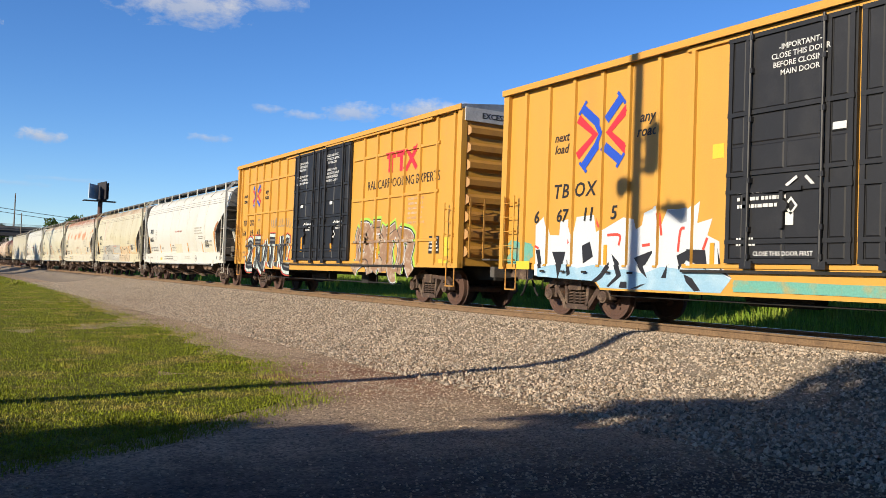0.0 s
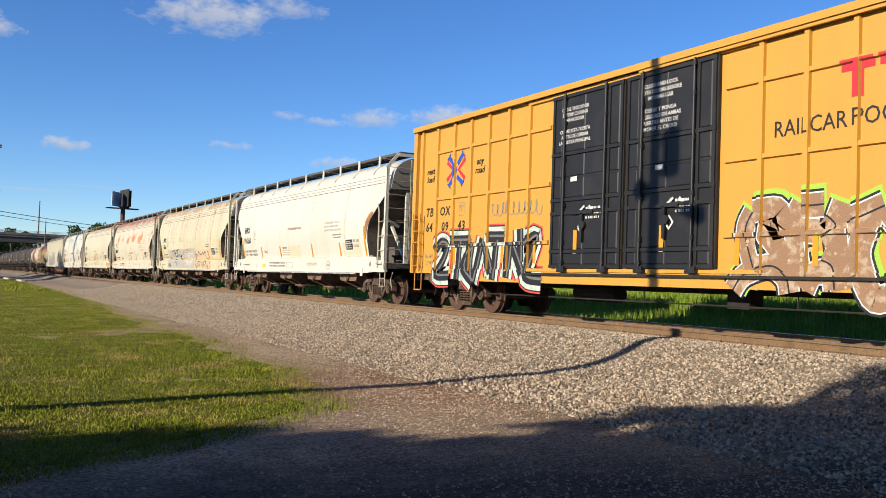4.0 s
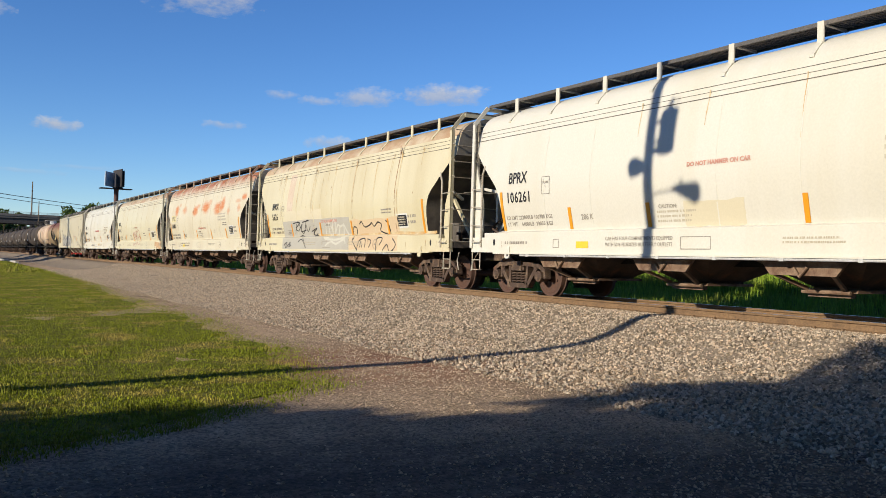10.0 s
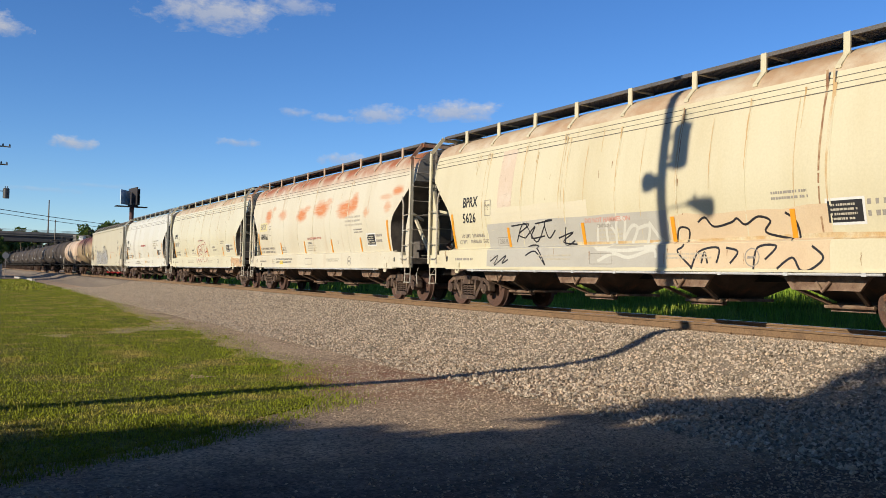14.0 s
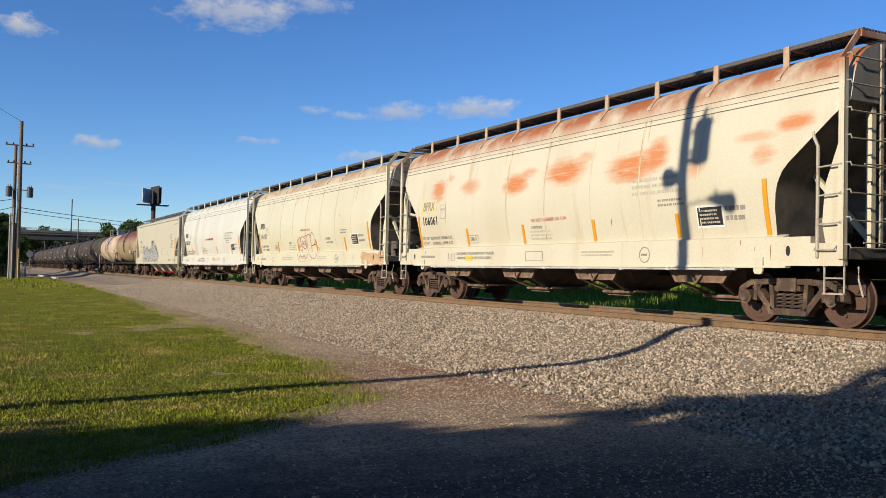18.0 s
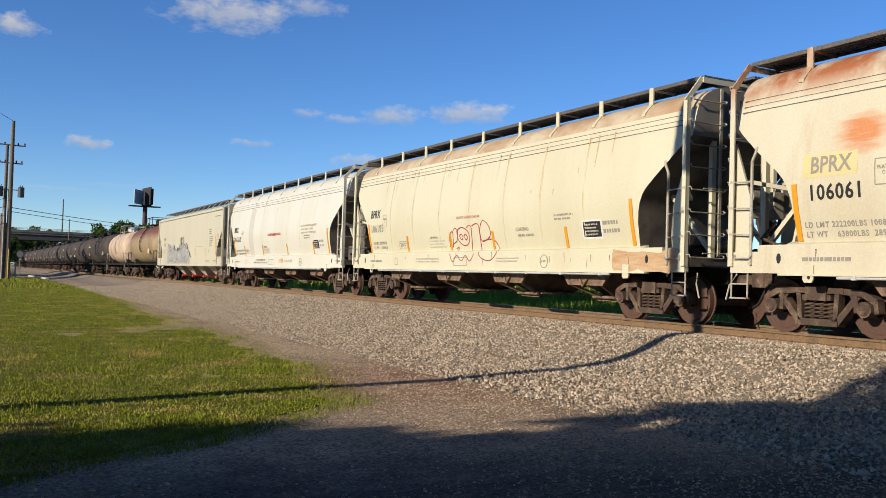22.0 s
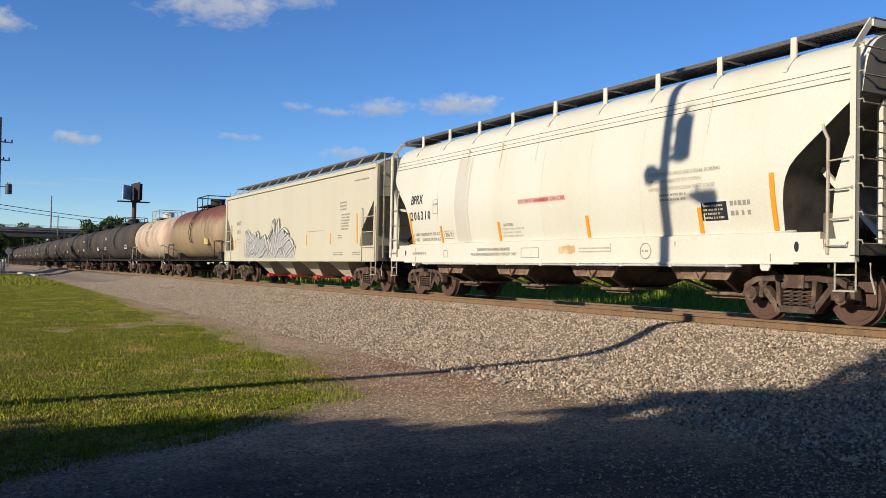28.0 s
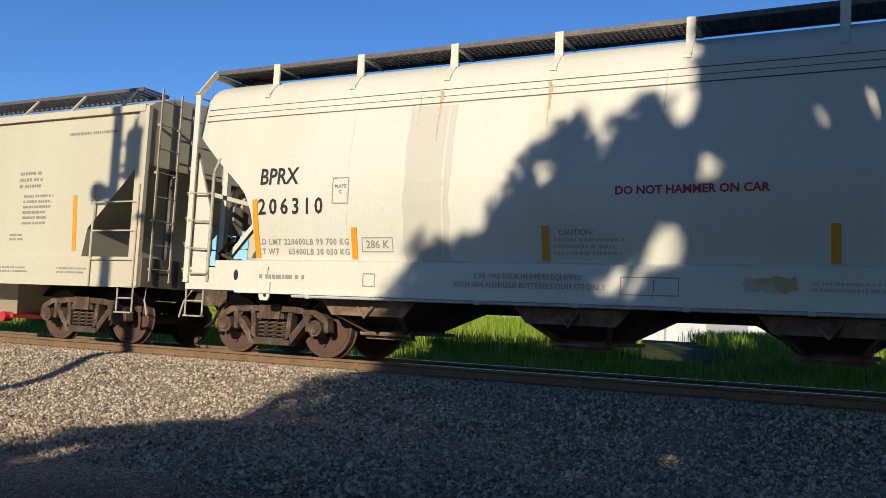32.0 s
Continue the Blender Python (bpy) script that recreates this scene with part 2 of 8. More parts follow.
GREY_STEEL = material("grey_grating_steel", (0.119, 0.112, 0.108), 0.6, 0.4, stain=(0.168, 0.133, 0.105), scale=4, grain=0.2)
LADDER_GREY = material("pale_ladder_steel", (0.35, 0.322, 0.266), 0.6, stain=(0.238, 0.168, 0.105), stain_amt=(0.5, 0.7), scale=6, grain=0.15)
# car paint of the end recesses with their shade and dirt mixed in
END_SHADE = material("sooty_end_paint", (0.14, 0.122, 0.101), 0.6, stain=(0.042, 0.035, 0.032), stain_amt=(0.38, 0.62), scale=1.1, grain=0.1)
BLACK_INK = material("black_stencil", (0.011, 0.011, 0.012), 0.6, grain=0.1)
GREY_INK = material("faded_grey_stencil", (0.238, 0.217, 0.189), 0.7, grain=0.1)
TAN_INK = material("faded_tan_stencil", (0.392, 0.357, 0.28), 0.7, grain=0.1)
RED_INK = material("red_stencil", (0.385, 0.025, 0.025), 0.6, grain=0.1)
PINK_INK = material("faded_red_stencil", (0.462, 0.224, 0.175), 0.6, grain=0.1)
BLUE_INK = material("blue_emblem_paint", (0.014, 0.063, 0.42), 0.5, grain=0.08)
EMBLEM_RED = material("red_emblem_paint", (0.504, 0.021, 0.035), 0.5, grain=0.08)
WHITE_INK = material("white_stencil", (0.546, 0.546, 0.532), 0.6, grain=0.05)
ORANGE_TAPE = material("orange_reflector_tape", (0.595, 0.252, 0.014), 0.4, grain=0.05)
YELLOW_TAG = material("yellow_sticker", (0.595, 0.434, 0.035), 0.4, grain=0.05)
SPRAY_WHITE = material("white_spray_paint", (0.504, 0.525, 0.546), 0.5, grain=0.06, stain=(0.434, 0.504, 0.574), stain_amt=(0.5, 0.7), scale=2.0)
SPRAY_PALE = material("thin_white_spray", (0.47, 0.46, 0.40), 0.6, grain=0.05)
SPRAY_BLUE = material("pale_blue_spray_paint", (0.231, 0.385, 0.504), 0.5, grain=0.08, stain=(0.35, 0.476, 0.56), scale=2)
SPRAY_BLACK = material("black_spray_paint", (0.013, 0.012, 0.015), 0.5, grain=0.1)
SPRAY_MINT = material("pale_mint_spray_paint", (0.434, 0.504, 0.455), 0.5, grain=0.08, stain=(0.28, 0.329, 0.308), stain_amt=(0.50, 0.62), scale=4.0)
SPRAY_GREY = material("grey_spray_sheen", (0.13, 0.13, 0.125), 0.5, grain=0.1)
SPRAY_RED = material("red_spray_paint", (0.525, 0.056, 0.035), 0.5, grain=0.1)
SPRAY_TEAL = material("teal_spray_paint", (0.112, 0.315, 0.252), 0.55, grain=0.1, stain=(0.35, 0.245, 0.07), scale=3)
SPRAY_WINE = material("wine_red_spray", (0.30, 0.028, 0.045), 0.55, grain=0.12)
SPRAY_TAN = material("tan_spray_flecks", (0.42, 0.32, 0.22), 0.5, grain=0.1)
SPRAY_BROWN = material("brown_spray_paint", (0.252, 0.147, 0.084), 0.5, grain=0.1, stain=(0.385, 0.294, 0.21), stain_amt=(0.5, 0.62), scale=5)
SPRAY_GREEN = material("lime_spray_paint", (0.294, 0.49, 0.056), 0.5, grain=0.1)
SPRAY_SILVER = material("silver_spray_paint", (0.336, 0.343, 0.364), 0.4, 0.2, grain=0.1)
RAIL_SIDE = material("rusty_rail", (0.175, 0.105, 0.052), 0.8, 0.0, stain=(0.115, 0.068, 0.035), scale=3, grain=0.2, relief=0.3)
RAIL_TOP = material("polished_rail_head", (0.294, 0.28, 0.266), 0.28, 1.0, grain=0.1)
TIE_WOOD = material("creosote_tie", (0.049, 0.038, 0.032), 0.9, stain=(0.091, 0.077, 0.063), scale=6, grain=0.3)
TANK_BLACK = material("dusty_black_tank_paint", (0.030, 0.022, 0.017), 0.8, stain=(0.075, 0.055, 0.040), stain_amt=(0.42, 0.75), scale=0.8, stretch=(1, 1, 0.4), grain=0.2,
                      rust=(0.11, 0.06, 0.035), rust_amt=(0.64, 0.8), rust_scale=3)


def rusting_tank():
    """Rust-red crown over a faded olive-tan belly, streaked with runs."""
    m = bpy.data.materials.new("rusting_olive_tank_paint")
    m.use_nodes = True
    nt = m.node_tree
    p = nt.nodes["Principled BSDF"]
    p.inputs["Roughness"].default_value = 0.65
    tc = nt.nodes.new("ShaderNodeTexCoord")
    sep = nt.nodes.new("ShaderNodeSeparateXYZ")
    nt.links.new(tc.outputs["Object"], sep.inputs[0])
    col = blend(nt, ramp(nt, noise_of(nt, 0.6, 5, 0.6, (1, 1, 0.3), 2), 0.38, 0.66), (0.30, 0.215, 0.118), (0.17, 0.128, 0.080))
    col = blend(nt, ramp(nt, noise_of(nt, 1.7, 6, 0.65, (1, 1, 0.12), 5), 0.56, 0.74), col, (0.36, 0.265, 0.15))
    crown = nt.nodes.new("ShaderNodeMapRange")
    crown.inputs["From Min"].default_value, crown.inputs["From Max"].default_value = 2.6, 4.0
    nt.links.new(sep.outputs[2], crown.inputs["Value"])
    rusty = nt.nodes.new("ShaderNodeMath")
    rusty.operation = "ADD"
    nt.links.new(crown.outputs[0], rusty.inputs[0])
    nt.links.new(noise_of(nt, 1.1, 6, 0.65, (1, 1, 0.35), 8), rusty.inputs[1])
    col = blend(nt, fade(nt, rusty.outputs[0], 0.72, 1.15, 0.0, 1.0), col, (0.125, 0.042, 0.022))
    col = blend(nt, 1.0, col, ramp(nt, noise_of(nt, 30, 3, 0.6), 0.3, 0.7, (0.8, 0.8, 0.8, 1), (1.15, 1.15, 1.15, 1)), "MULTIPLY")
    nt.links.new(col, p.inputs["Base Color"])
    return m


TANK_RUST = rusting_tank()
TANK_CREAM = material("stained_cream_tank", (0.50, 0.39, 0.285), 0.6, stain=(0.30, 0.19, 0.125), stain_amt=(0.42, 0.7), scale=0.8, stretch=(1, 1, 0.3), grain=0.1,
                      rust=(0.30, 0.15, 0.085), rust_amt=(0.60, 0.75), rust_scale=2)

# ---- mesh helpers ----
TRACK_X, RAIL_Z = 13.20, 0.75


class Geo:
    """Vertices and faces of one part."""

    def __init__(self):
        self.v, self.f = [], []

    def add(self, vs, fs):
        o = len(self.v)
        self.v += [tuple(p) for p in vs]
        self.f += [tuple(i + o for i in q) for q in fs]
        return self

    def box(self, x0, x1, y0, y1, z0, z1, m=None):
        vs = [Vector((x, y, z)) for x in (x0, x1) for y in (y0, y1) for z in (z0, z1)]
        if m:
            vs = [m @ p for p in vs]
        return self.add(vs, [(0, 1, 3, 2), (4, 6, 7, 5), (0, 4, 5, 1), (2, 3, 7, 6), (0, 2, 6, 4), (1, 5, 7, 3)])

    def beam(self, p, q, w, h=None, up=(0, 0, 1)):
        """A rectangular bar from p to q."""
        p, q = Vector(p), Vector(q)
        d = (q - p).normalized()
        s = d.cross(Vector(up))
        s = s.normalized() if s.length > 1e-5 else Vector((1, 0, 0))
        u = s.cross(d)
        s, u = s * w / 2, u * (h or w) / 2
        vs = [p - s - u, p + s - u, p + s + u, p - s + u, q - s - u, q + s - u, q + s + u, q - s + u]
        return self.add(vs, [(0, 3, 2, 1), (4, 5, 6, 7), (0, 1, 5, 4), (1, 2, 6, 5), (2, 3, 7, 6), (3, 0, 4, 7)])

    def tube(self, pts, r, n=8, caps=True):
        """A round bar along pts; r a number or one per point."""
        pts = [Vector(p) for p in pts]
        rs = r if isinstance(r, (list, tuple)) else [r] * len(pts)
        rings = []
        ref = None
        for i, p in enumerate(pts):
            d = (pts[min(i + 1, len(pts) - 1)] - pts[max(i - 1, 0)]).normalized()
            a = ref if ref is not None else (Vector((0, 0, 1)) if abs(d.z) < 0.9 else Vector((1, 0, 0)))
            s = d.cross(a)
            s = s.normalized() if s.length > 1e-6 else Vector((1, 0, 0))
            u = s.cross(d)
            rings.append([p + (s * math.cos(2 * math.pi * k / n) + u * math.sin(2 * math.pi * k / n)) * rs[i] for k in range(n)])
        vs = [p for ring in rings for p in ring]
        fs = [(i * n + k, i * n + (k + 1) % n, (i + 1) * n + (k + 1) % n, (i + 1) * n + k) for i in range(len(pts) - 1) for k in range(n)]
        if caps:
            fs += [tuple(range(n - 1, -1, -1)), tuple((len(pts) - 1) * n + k for k in range(n))]
        return self.add(vs, fs)

    def slab(self, poly, axis, a, b):
        """A flat outline (2D) pushed from a to b along an axis; x: (y, z), y: (x, z), z: (x, y)."""
        def at(p, c):
            return {"x": (c, p[0], p[1]), "y": (p[0], c, p[1]), "z": (p[0], p[1], c)}[axis]
        n = len(poly)
        vs = [at(p, a) for p in poly] + [at(p, b) for p in poly]
        fs = [tuple(range(n)), tuple(range(2 * n - 1, n - 1, -1))] + [(i, i + n, (i + 1) % n + n, (i + 1) % n) for i in range(n)]
        return self.add(vs, fs)

    def loft(self, rings, closed=True, caps=True):
        n = len(rings[0])
        vs = [p for ring in rings for p in ring]
        m = n if closed else n - 1
        fs = [(i * n + k, i * n + (k + 1) % n, (i + 1) * n + (k + 1) % n, (i + 1) * n + k) for i in range(len(rings) - 1) for k in range(m)]
        if caps:
            fs += [tuple(range(n - 1, -1, -1)), tuple((len(rings) - 1) * n + k for k in range(n))]
        return self.add(vs, fs)

    def mesh(self, name, mat, smooth=False):
        me = bpy.data.meshes.new(name)
        me.from_pydata(self.v, [], self.f)
        bm = bmesh.new()
        bm.from_mesh(me)
        bmesh.ops.recalc_face_normals(bm, faces=bm.faces)
        bm.to_mesh(me)
        bm.free()
        if mat:
            me.materials.append(mat)
        if smooth:
            me.shade_smooth() if smooth is True else me.shade_smooth()
            if smooth is not True:
                me.set_sharp_from_angle(angle=radians(smooth))
        return me


def part(name, geo, mat, parent=None, label="", smooth=False, at=None):
    me = geo if isinstance(geo, bpy.types.Mesh) else geo.mesh(name, mat, smooth)
    ob = new(name, me)
    if at is not None:
        ob.matrix_basis = at
    if parent:
        ob.parent = parent
    if label:
        tagged(ob, label)
    return ob


def thing(name, label, category, group="", at=None, kind=""):
    ob = new(name)
    ob.empty_display_size = 0.3
    if at is not None:
        ob.matrix_basis = at
    return tagged(ob, label, category, group, kind)


# the face of a car's near side: words run towards -y, upwards +z, out of the side -x
def side_face(y, z, x):
    return Matrix(((0, 0, -1, x), (-1, 0, 0, y), (0, 1, 0, z), (0, 0, 0, 1)))


def end_face(x, z, y):
    """On an end that looks towards -y: words run towards +x."""
    return Matrix(((1, 0, 0, x), (0, 0, -1, y), (0, 1, 0, z), (0, 0, 0, 1)))


TEXTS = {}


def words(parent, body, y, z, size, mat, x=-1.556, name="lettering", shear=0.0, space=1.0, align="CENTER", squash=1.0, face=None, leading=1.0, bold=0.016):
    if "\n" in body and not face:
        lines = body.split("\n")
        for k, ln in enumerate(lines):
            if ln:
                words(parent, ln, y, z + size * 0.85 * leading * ((len(lines) - 1) / 2 - k), size, mat, x, name, shear, space, align, squash, None, leading, bold)
        return
    key = (body, round(size, 3), mat.name, shear, space, align, squash, leading, bold)
    if key not in TEXTS:
        cu = bpy.data.curves.new(name, "FONT")
        cu.body, cu.size, cu.shear, cu.space_character, cu.align_x, cu.align_y = body, size, shear, space, align, "CENTER"
        cu.space_line = leading
        cu.resolution_u, cu.extrude, cu.offset = 2, 0.001, size * bold
        ob = bpy.data.objects.new(name, cu)
        me = bpy.data.meshes.new_from_object(ob)
        bpy.data.objects.remove(ob)
        me.transform(Matrix.Diagonal((squash, 1, 1, 1)))
        me.materials.clear()
        me.materials.append(mat)
        TEXTS[key] = me
    return part(name, TEXTS[key], None, parent, at=face or side_face(y, z, x))


def rounded(ln):
    """A stroke with its corners eased, as a sprayed line has."""
    w, pts = ([ln[0]], ln[1:]) if isinstance(ln[0], (int, float)) else ([], ln)
    ps = [Vector(p) for p in pts]
    if len(ps) < 3:
        return ln
    out = []
    for i in range(len(ps) - 1):
        a, b, c, d = ps[max(i - 1, 0)], ps[i], ps[i + 1], ps[min(i + 2, len(ps) - 1)]
        for k in range(5):
            s = k / 5
            q = 0.5 * ((2 * b) + (c - a) * s + (2 * a - 5 * b + 4 * c - d) * s * s + (3 * b - a - 3 * c + d) * s ** 3)
            out.append((q.x, q.y))
    return w + out + [tuple(ps[-1])]


def strokes(parent, name, lines, width, mat, y, z, x=-1.556, lift=0.0, flip=1):
    """Flat painted strokes: lines of (u, v), u along the words' way."""
    if name == "graffiti":
        for k, ln in enumerate(lines):
            strokes(parent, "graffiti_stroke", [rounded(ln)], width, mat, y, z, x - 0.0001 * k, lift)
        return
    g = Geo()
    for ln in lines:
        w = width
        if isinstance(ln[0], (int, float)):
            w, ln = ln[0], ln[1:]
        ps = [Vector((a, b)) for a, b in ln]
        lo, hi = [], []
        for i, p in enumerate(ps):
            d = (ps[min(i + 1, len(ps) - 1)] - ps[max(i - 1, 0)]).normalized()
            nrm = Vector((-d.y, d.x)) * w / 2
            lo.append(p - nrm)
            hi.append(p + nrm)
        n = len(ps)
        g.add([(q.x, q.y, 0.0003 * len(g.f) / 8) for q in lo + hi], [(i, i + 1, n + i + 1, n + i) for i in range(n - 1)])
    me = g.mesh(name, mat)
    return part(name, me, None, parent, at=side_face(y, z, x - lift))


def shapes(parent, name, polys, mat, x=-1.556, label=""):
    """Flat painted outlines of (u, v), u along the words' way."""
    for k, p in enumerate(polys):
        g = Geo().add([(a, b, 0) for a, b in p], [tuple(range(len(p)))])
        part(name, g.mesh(name, mat), None, parent, label, at=side_face(0, 0, x - 0.00012 * k))


def panel(parent, name, u0, u1, v0, v1, mat, x=-1.556, label="", wave=0.0, seed=1):
    """A flat patch of paint or tape on the near side between y = u0 and u1."""
    rnd = random.Random(seed)
    pts = []
    for a, b in (((u0, v0), (u1, v0)), ((u1, v0), (u1, v1)), ((u1, v1), (u0, v1)), ((u0, v1), (u0, v0))):
        n = 8 if wave else 1
        for k in range(n):
            f = k / n
            pts.append((a[0] + (b[0] - a[0]) * f + rnd.uniform(-wave, wave), a[1] + (b[1] - a[1]) * f + rnd.uniform(-wave, wave)))
    g = Geo()
    g.slab(pts, "x", x, x + 0.003)
    return part(name, g, mat, parent, label)


def bars(parent, y, z, w, h, rows, mat, x=-1.556, seed=0, name="lettering"):
    """Lines too small to read, as plain bars."""
    rnd = random.Random(seed)
    g = Geo()
    for r in range(rows):
        zz = z + h / 2 - (r + 0.5) * h / rows
        u = -w / 2
        end = w / 2 * rnd.uniform(0.6, 1.0)
        while u < end:
            l = rnd.uniform(0.3, 0.5) * h / rows * (1 if rnd.random() < 0.8 else 2)
            e = min(u + l, end)
            g.box(x, x + 0.002, y - e, y - u, zz - 0.24 * h / rows, zz + 0.24 * h / rows)
            u = e + (0.16 if rnd.random() < 0.8 else 0.45) * h / rows
    return tagged(part(name, g, mat, parent), kind="stuff")

# ---- bogie, shared by the cars ----
def bogie_meshes():
    d = {}
    g = Geo()  # cast side frame: top chord, columns, tension members and pedestals
    X = (1, 0, 0)
    for s in (-1, 1):
        g.beam((0, s * 0.45, 0.725), (0, s * 0.82, 0.705), 0.095, 0.17, X)
        g.beam((0, s * 0.80, 0.715), (0, s * 1.06, 0.575), 0.10, 0.17, X)
        g.beam((0, s * 1.05, 0.60), (0, s * 1.075, 0.40), 0.075, 0.16, X)
        g.beam((0, s * 0.70, 0.68), (0, s * 0.715, 0.40), 0.075, 0.16, X)
        g.beam((0, s * 0.74, 0.66), (0, s * 0.36, 0.215), 0.105, 0.15, X)
        g.beam((0, s * 0.37, 0.70), (0, s * 0.33, 0.22), 0.085, 0.15, X)
        g.beam((0, s * 0.60, 0.69), (0, s * 0.665, 0.60), 0.06, 0.12, X)
        g.beam((0, s * 0.345, 0.30), (0, s * 0.415, 0.26), 0.07, 0.12, X)
    g.beam((0, -0.50, 0.735), (0, 0.50, 0.735), 0.095, 0.19, X)
    g.beam((0, -0.40, 0.205), (0, 0.40, 0.205), 0.085, 0.20, X)
    g.box(-0.10, 0.10, -0.30, 0.30, 0.245, 0.275)
    g.box(-0.10, 0.06, -0.27, 0.27, 0.575, 0.66)
    d["frame"] = g.mesh("side_frame", STEEL_BROWN)
    g = Geo()
    for s in (0,):
        c = Vector((0, 0, 0))
        g.tube([c + Vector((-0.16, 0, 0)), c + Vector((-0.13, 0, 0))], [0.075, 0.105], 12)
        g.tube([c + Vector((-0.13, 0, 0)), c + Vector((0.10, 0, 0))], 0.125, 14)
        for k in range(3):
            a = k * 2.1
            b = c + Vector((-0.165, 0.055 * math.cos(a), 0.055 * math.sin(a)))
            g.tube([b, b + Vector((0.03, 0, 0))], 0.018, 6)
    d["bearing"] = g.mesh("bearing_cap", STEEL_BROWN, 40)
    g = Geo()
    for y in (-0.18, 0.0, 0.18):
        pts = [(0.085 * math.cos(a) + 0.0, y + 0.085 * math.sin(a), 0.285 + 0.285 * a / (2 * math.pi * 4.5)) for a in np.linspace(0, 2 * math.pi * 4.5, 46)]
        g.tube(pts, 0.020, 5)
    d["spring"] = g.mesh("spring", STEEL_BROWN, True)
    g = Geo()
    g.box(-1.15, 1.15, -0.20, 0.20, 0.57, 0.80)
    g.box(-0.4, 0.4, -0.24, 0.24, 0.78, 0.92)
    d["bolster"] = g.mesh("bolster", STEEL_BROWN)
    g = Geo()  # wheelset on the x axis
    prof = [(0.457, 0.0), (0.462, 0.05), (0.468, 0.10), (0.490, 0.11), (0.490, 0.135), (0.40, 0.135), (0.38, 0.10), (0.16, 0.07), (0.13, 0.16), (0.10, 0.16)]
    back = [(0.12, -0.02), (0.15, 0.02), (0.37, 0.03), (0.40, 0.0)]
    loop = prof + back
    n = 36
    for s in (-1, 1):
        vs, fs = [], []
        for k in range(n):
            a = 2 * math.pi * k / n
            for r, w in loop:
                vs.append((s * (0.80 - w), r * math.cos(a), r * math.sin(a)))
        m = len(loop)
        for k in range(n):
            for j in range(m):
                fs.append((k * m + j, k * m + (j + 1) % m, ((k + 1) % n) * m + (j + 1) % m, ((k + 1) % n) * m + j))
        g.add(vs, fs)
        for k in range(3):
            a = k * 2.0944
            c = Vector((s * 0.79, 0.26 * math.cos(a), 0.26 * math.sin(a)))
            g.tube([c, c + Vector((s * 0.015, 0, 0))], 0.03, 6)
    g.tube([(-1.0, 0, 0), (1.0, 0, 0)], 0.085, 12)
    d["wheelset"] = g.mesh("wheelset", WHEEL_MAT, 35)
    g = Geo()
    g.beam((-0.7, -0.34, 0.42), (0.7, -0.34, 0.42), 0.09, 0.12)
    g.beam((-0.7, 0.34, 0.42), (0.7, 0.34, 0.42), 0.09, 0.12)
    g.beam((-0.2, -0.34, 0.36), (0.2, 0.34, 0.36), 0.05)
    for s in (-1, 1):
        for e in (-1, 1):
            g.box(s * 0.72 - 0.05, s * 0.72 + 0.05, e * 0.38 - 0.03, e * 0.38 + 0.04, 0.30, 0.60)
    d["brake"] = g.mesh("brake_beam", UNDER)
    return d


BOGIE = bogie_meshes()
ROLLING = []


def bogie(car, y, rolls=True):
    b = part("bogie", BOGIE["bolster"], None, car, "rust-brown cast steel freight bogie", at=pose(0, y, 0))
    for s in (-1, 1):
        part("side_frame", BOGIE["frame"], None, b, at=pose(s * 1.02, 0, 0))
        for e in (-1, 1):
            part("bearing_cap", BOGIE["bearing"], None, b, at=pose(s * 1.02, e * 0.89, 0.457, 0, 0, 180 if s > 0 else 0))
        part("spring", BOGIE["spring"], None, b, at=pose(s * 1.02, 0, 0))
    part("brake_beam", BOGIE["brake"], None, b)
    for e in (-1, 1):
        w = part("wheelset", BOGIE["wheelset"], None, b, at=pose(0, e * 0.89, 0.457))
        if rolls:
            ROLLING.append((w, e * 0.89))
    return b


def coupler_mesh():
    g = Geo()
    g.box(-0.09, 0.09, -0.75, 0.0, 0.80, 0.98)
    g.slab([(-0.14, 0.0), (0.16, 0.0), (0.20, 0.14), (0.12, 0.30), (0.02, 0.22), (-0.10, 0.30), (-0.18, 0.12)], "z", 0.75, 1.03)
    return g.mesh("coupler", STEEL_BROWN)


def hose_mesh():
    g = Geo()
    g.tube([(-0.35, -0.35, 0.85), (-0.37, -0.1, 0.75), (-0.30, 0.15, 0.45), (-0.2, 0.38, 0.36)], 0.028, 8)
    g.tube([(-0.35, -0.6, 0.88), (-0.35, -0.3, 0.86)], 0.035, 8)
    return g.mesh("brake_hose", UNDER, True)


COUPLER, HOSE = coupler_mesh(), hose_mesh()


def draft_gear(car, half):
    for e in (-1, 1):
        m = pose(0, e * half, 0, 0, 0, 0 if e > 0 else 180)
        part("coupler", COUPLER, None, car, "rusty knuckle coupler", at=m)
        part("brake_hose", HOSE, None, car, at=m)


def ladder_mesh(name, z0, z1, w, n, mat, stile=0.045, rung=0.011, stand=0.07):
    """Upright ladder in the y-z plane, standing off towards -x."""
    g = Geo()
    for s in (-1, 1):
        g.box(-0.012, 0.012, s * w / 2 - stile / 2, s * w / 2 + stile / 2, z0, z1)
    for k in range(n):
        z = z0 + (z1 - z0) * (k + 0.5) / n
        g.tube([(0, -w / 2, z), (0, w / 2, z)], rung, 6)
        if k % 2 == 0:
            for s in (-1, 1):
                g.box(0, stand, s * w / 2 - 0.015, s * w / 2 + 0.015, z - 0.02, z + 0.02)
    return g.mesh(name, mat)


# ---- covered hopper with a rounded body ----
HOP_L = 16.2
HL = HOP_L / 2


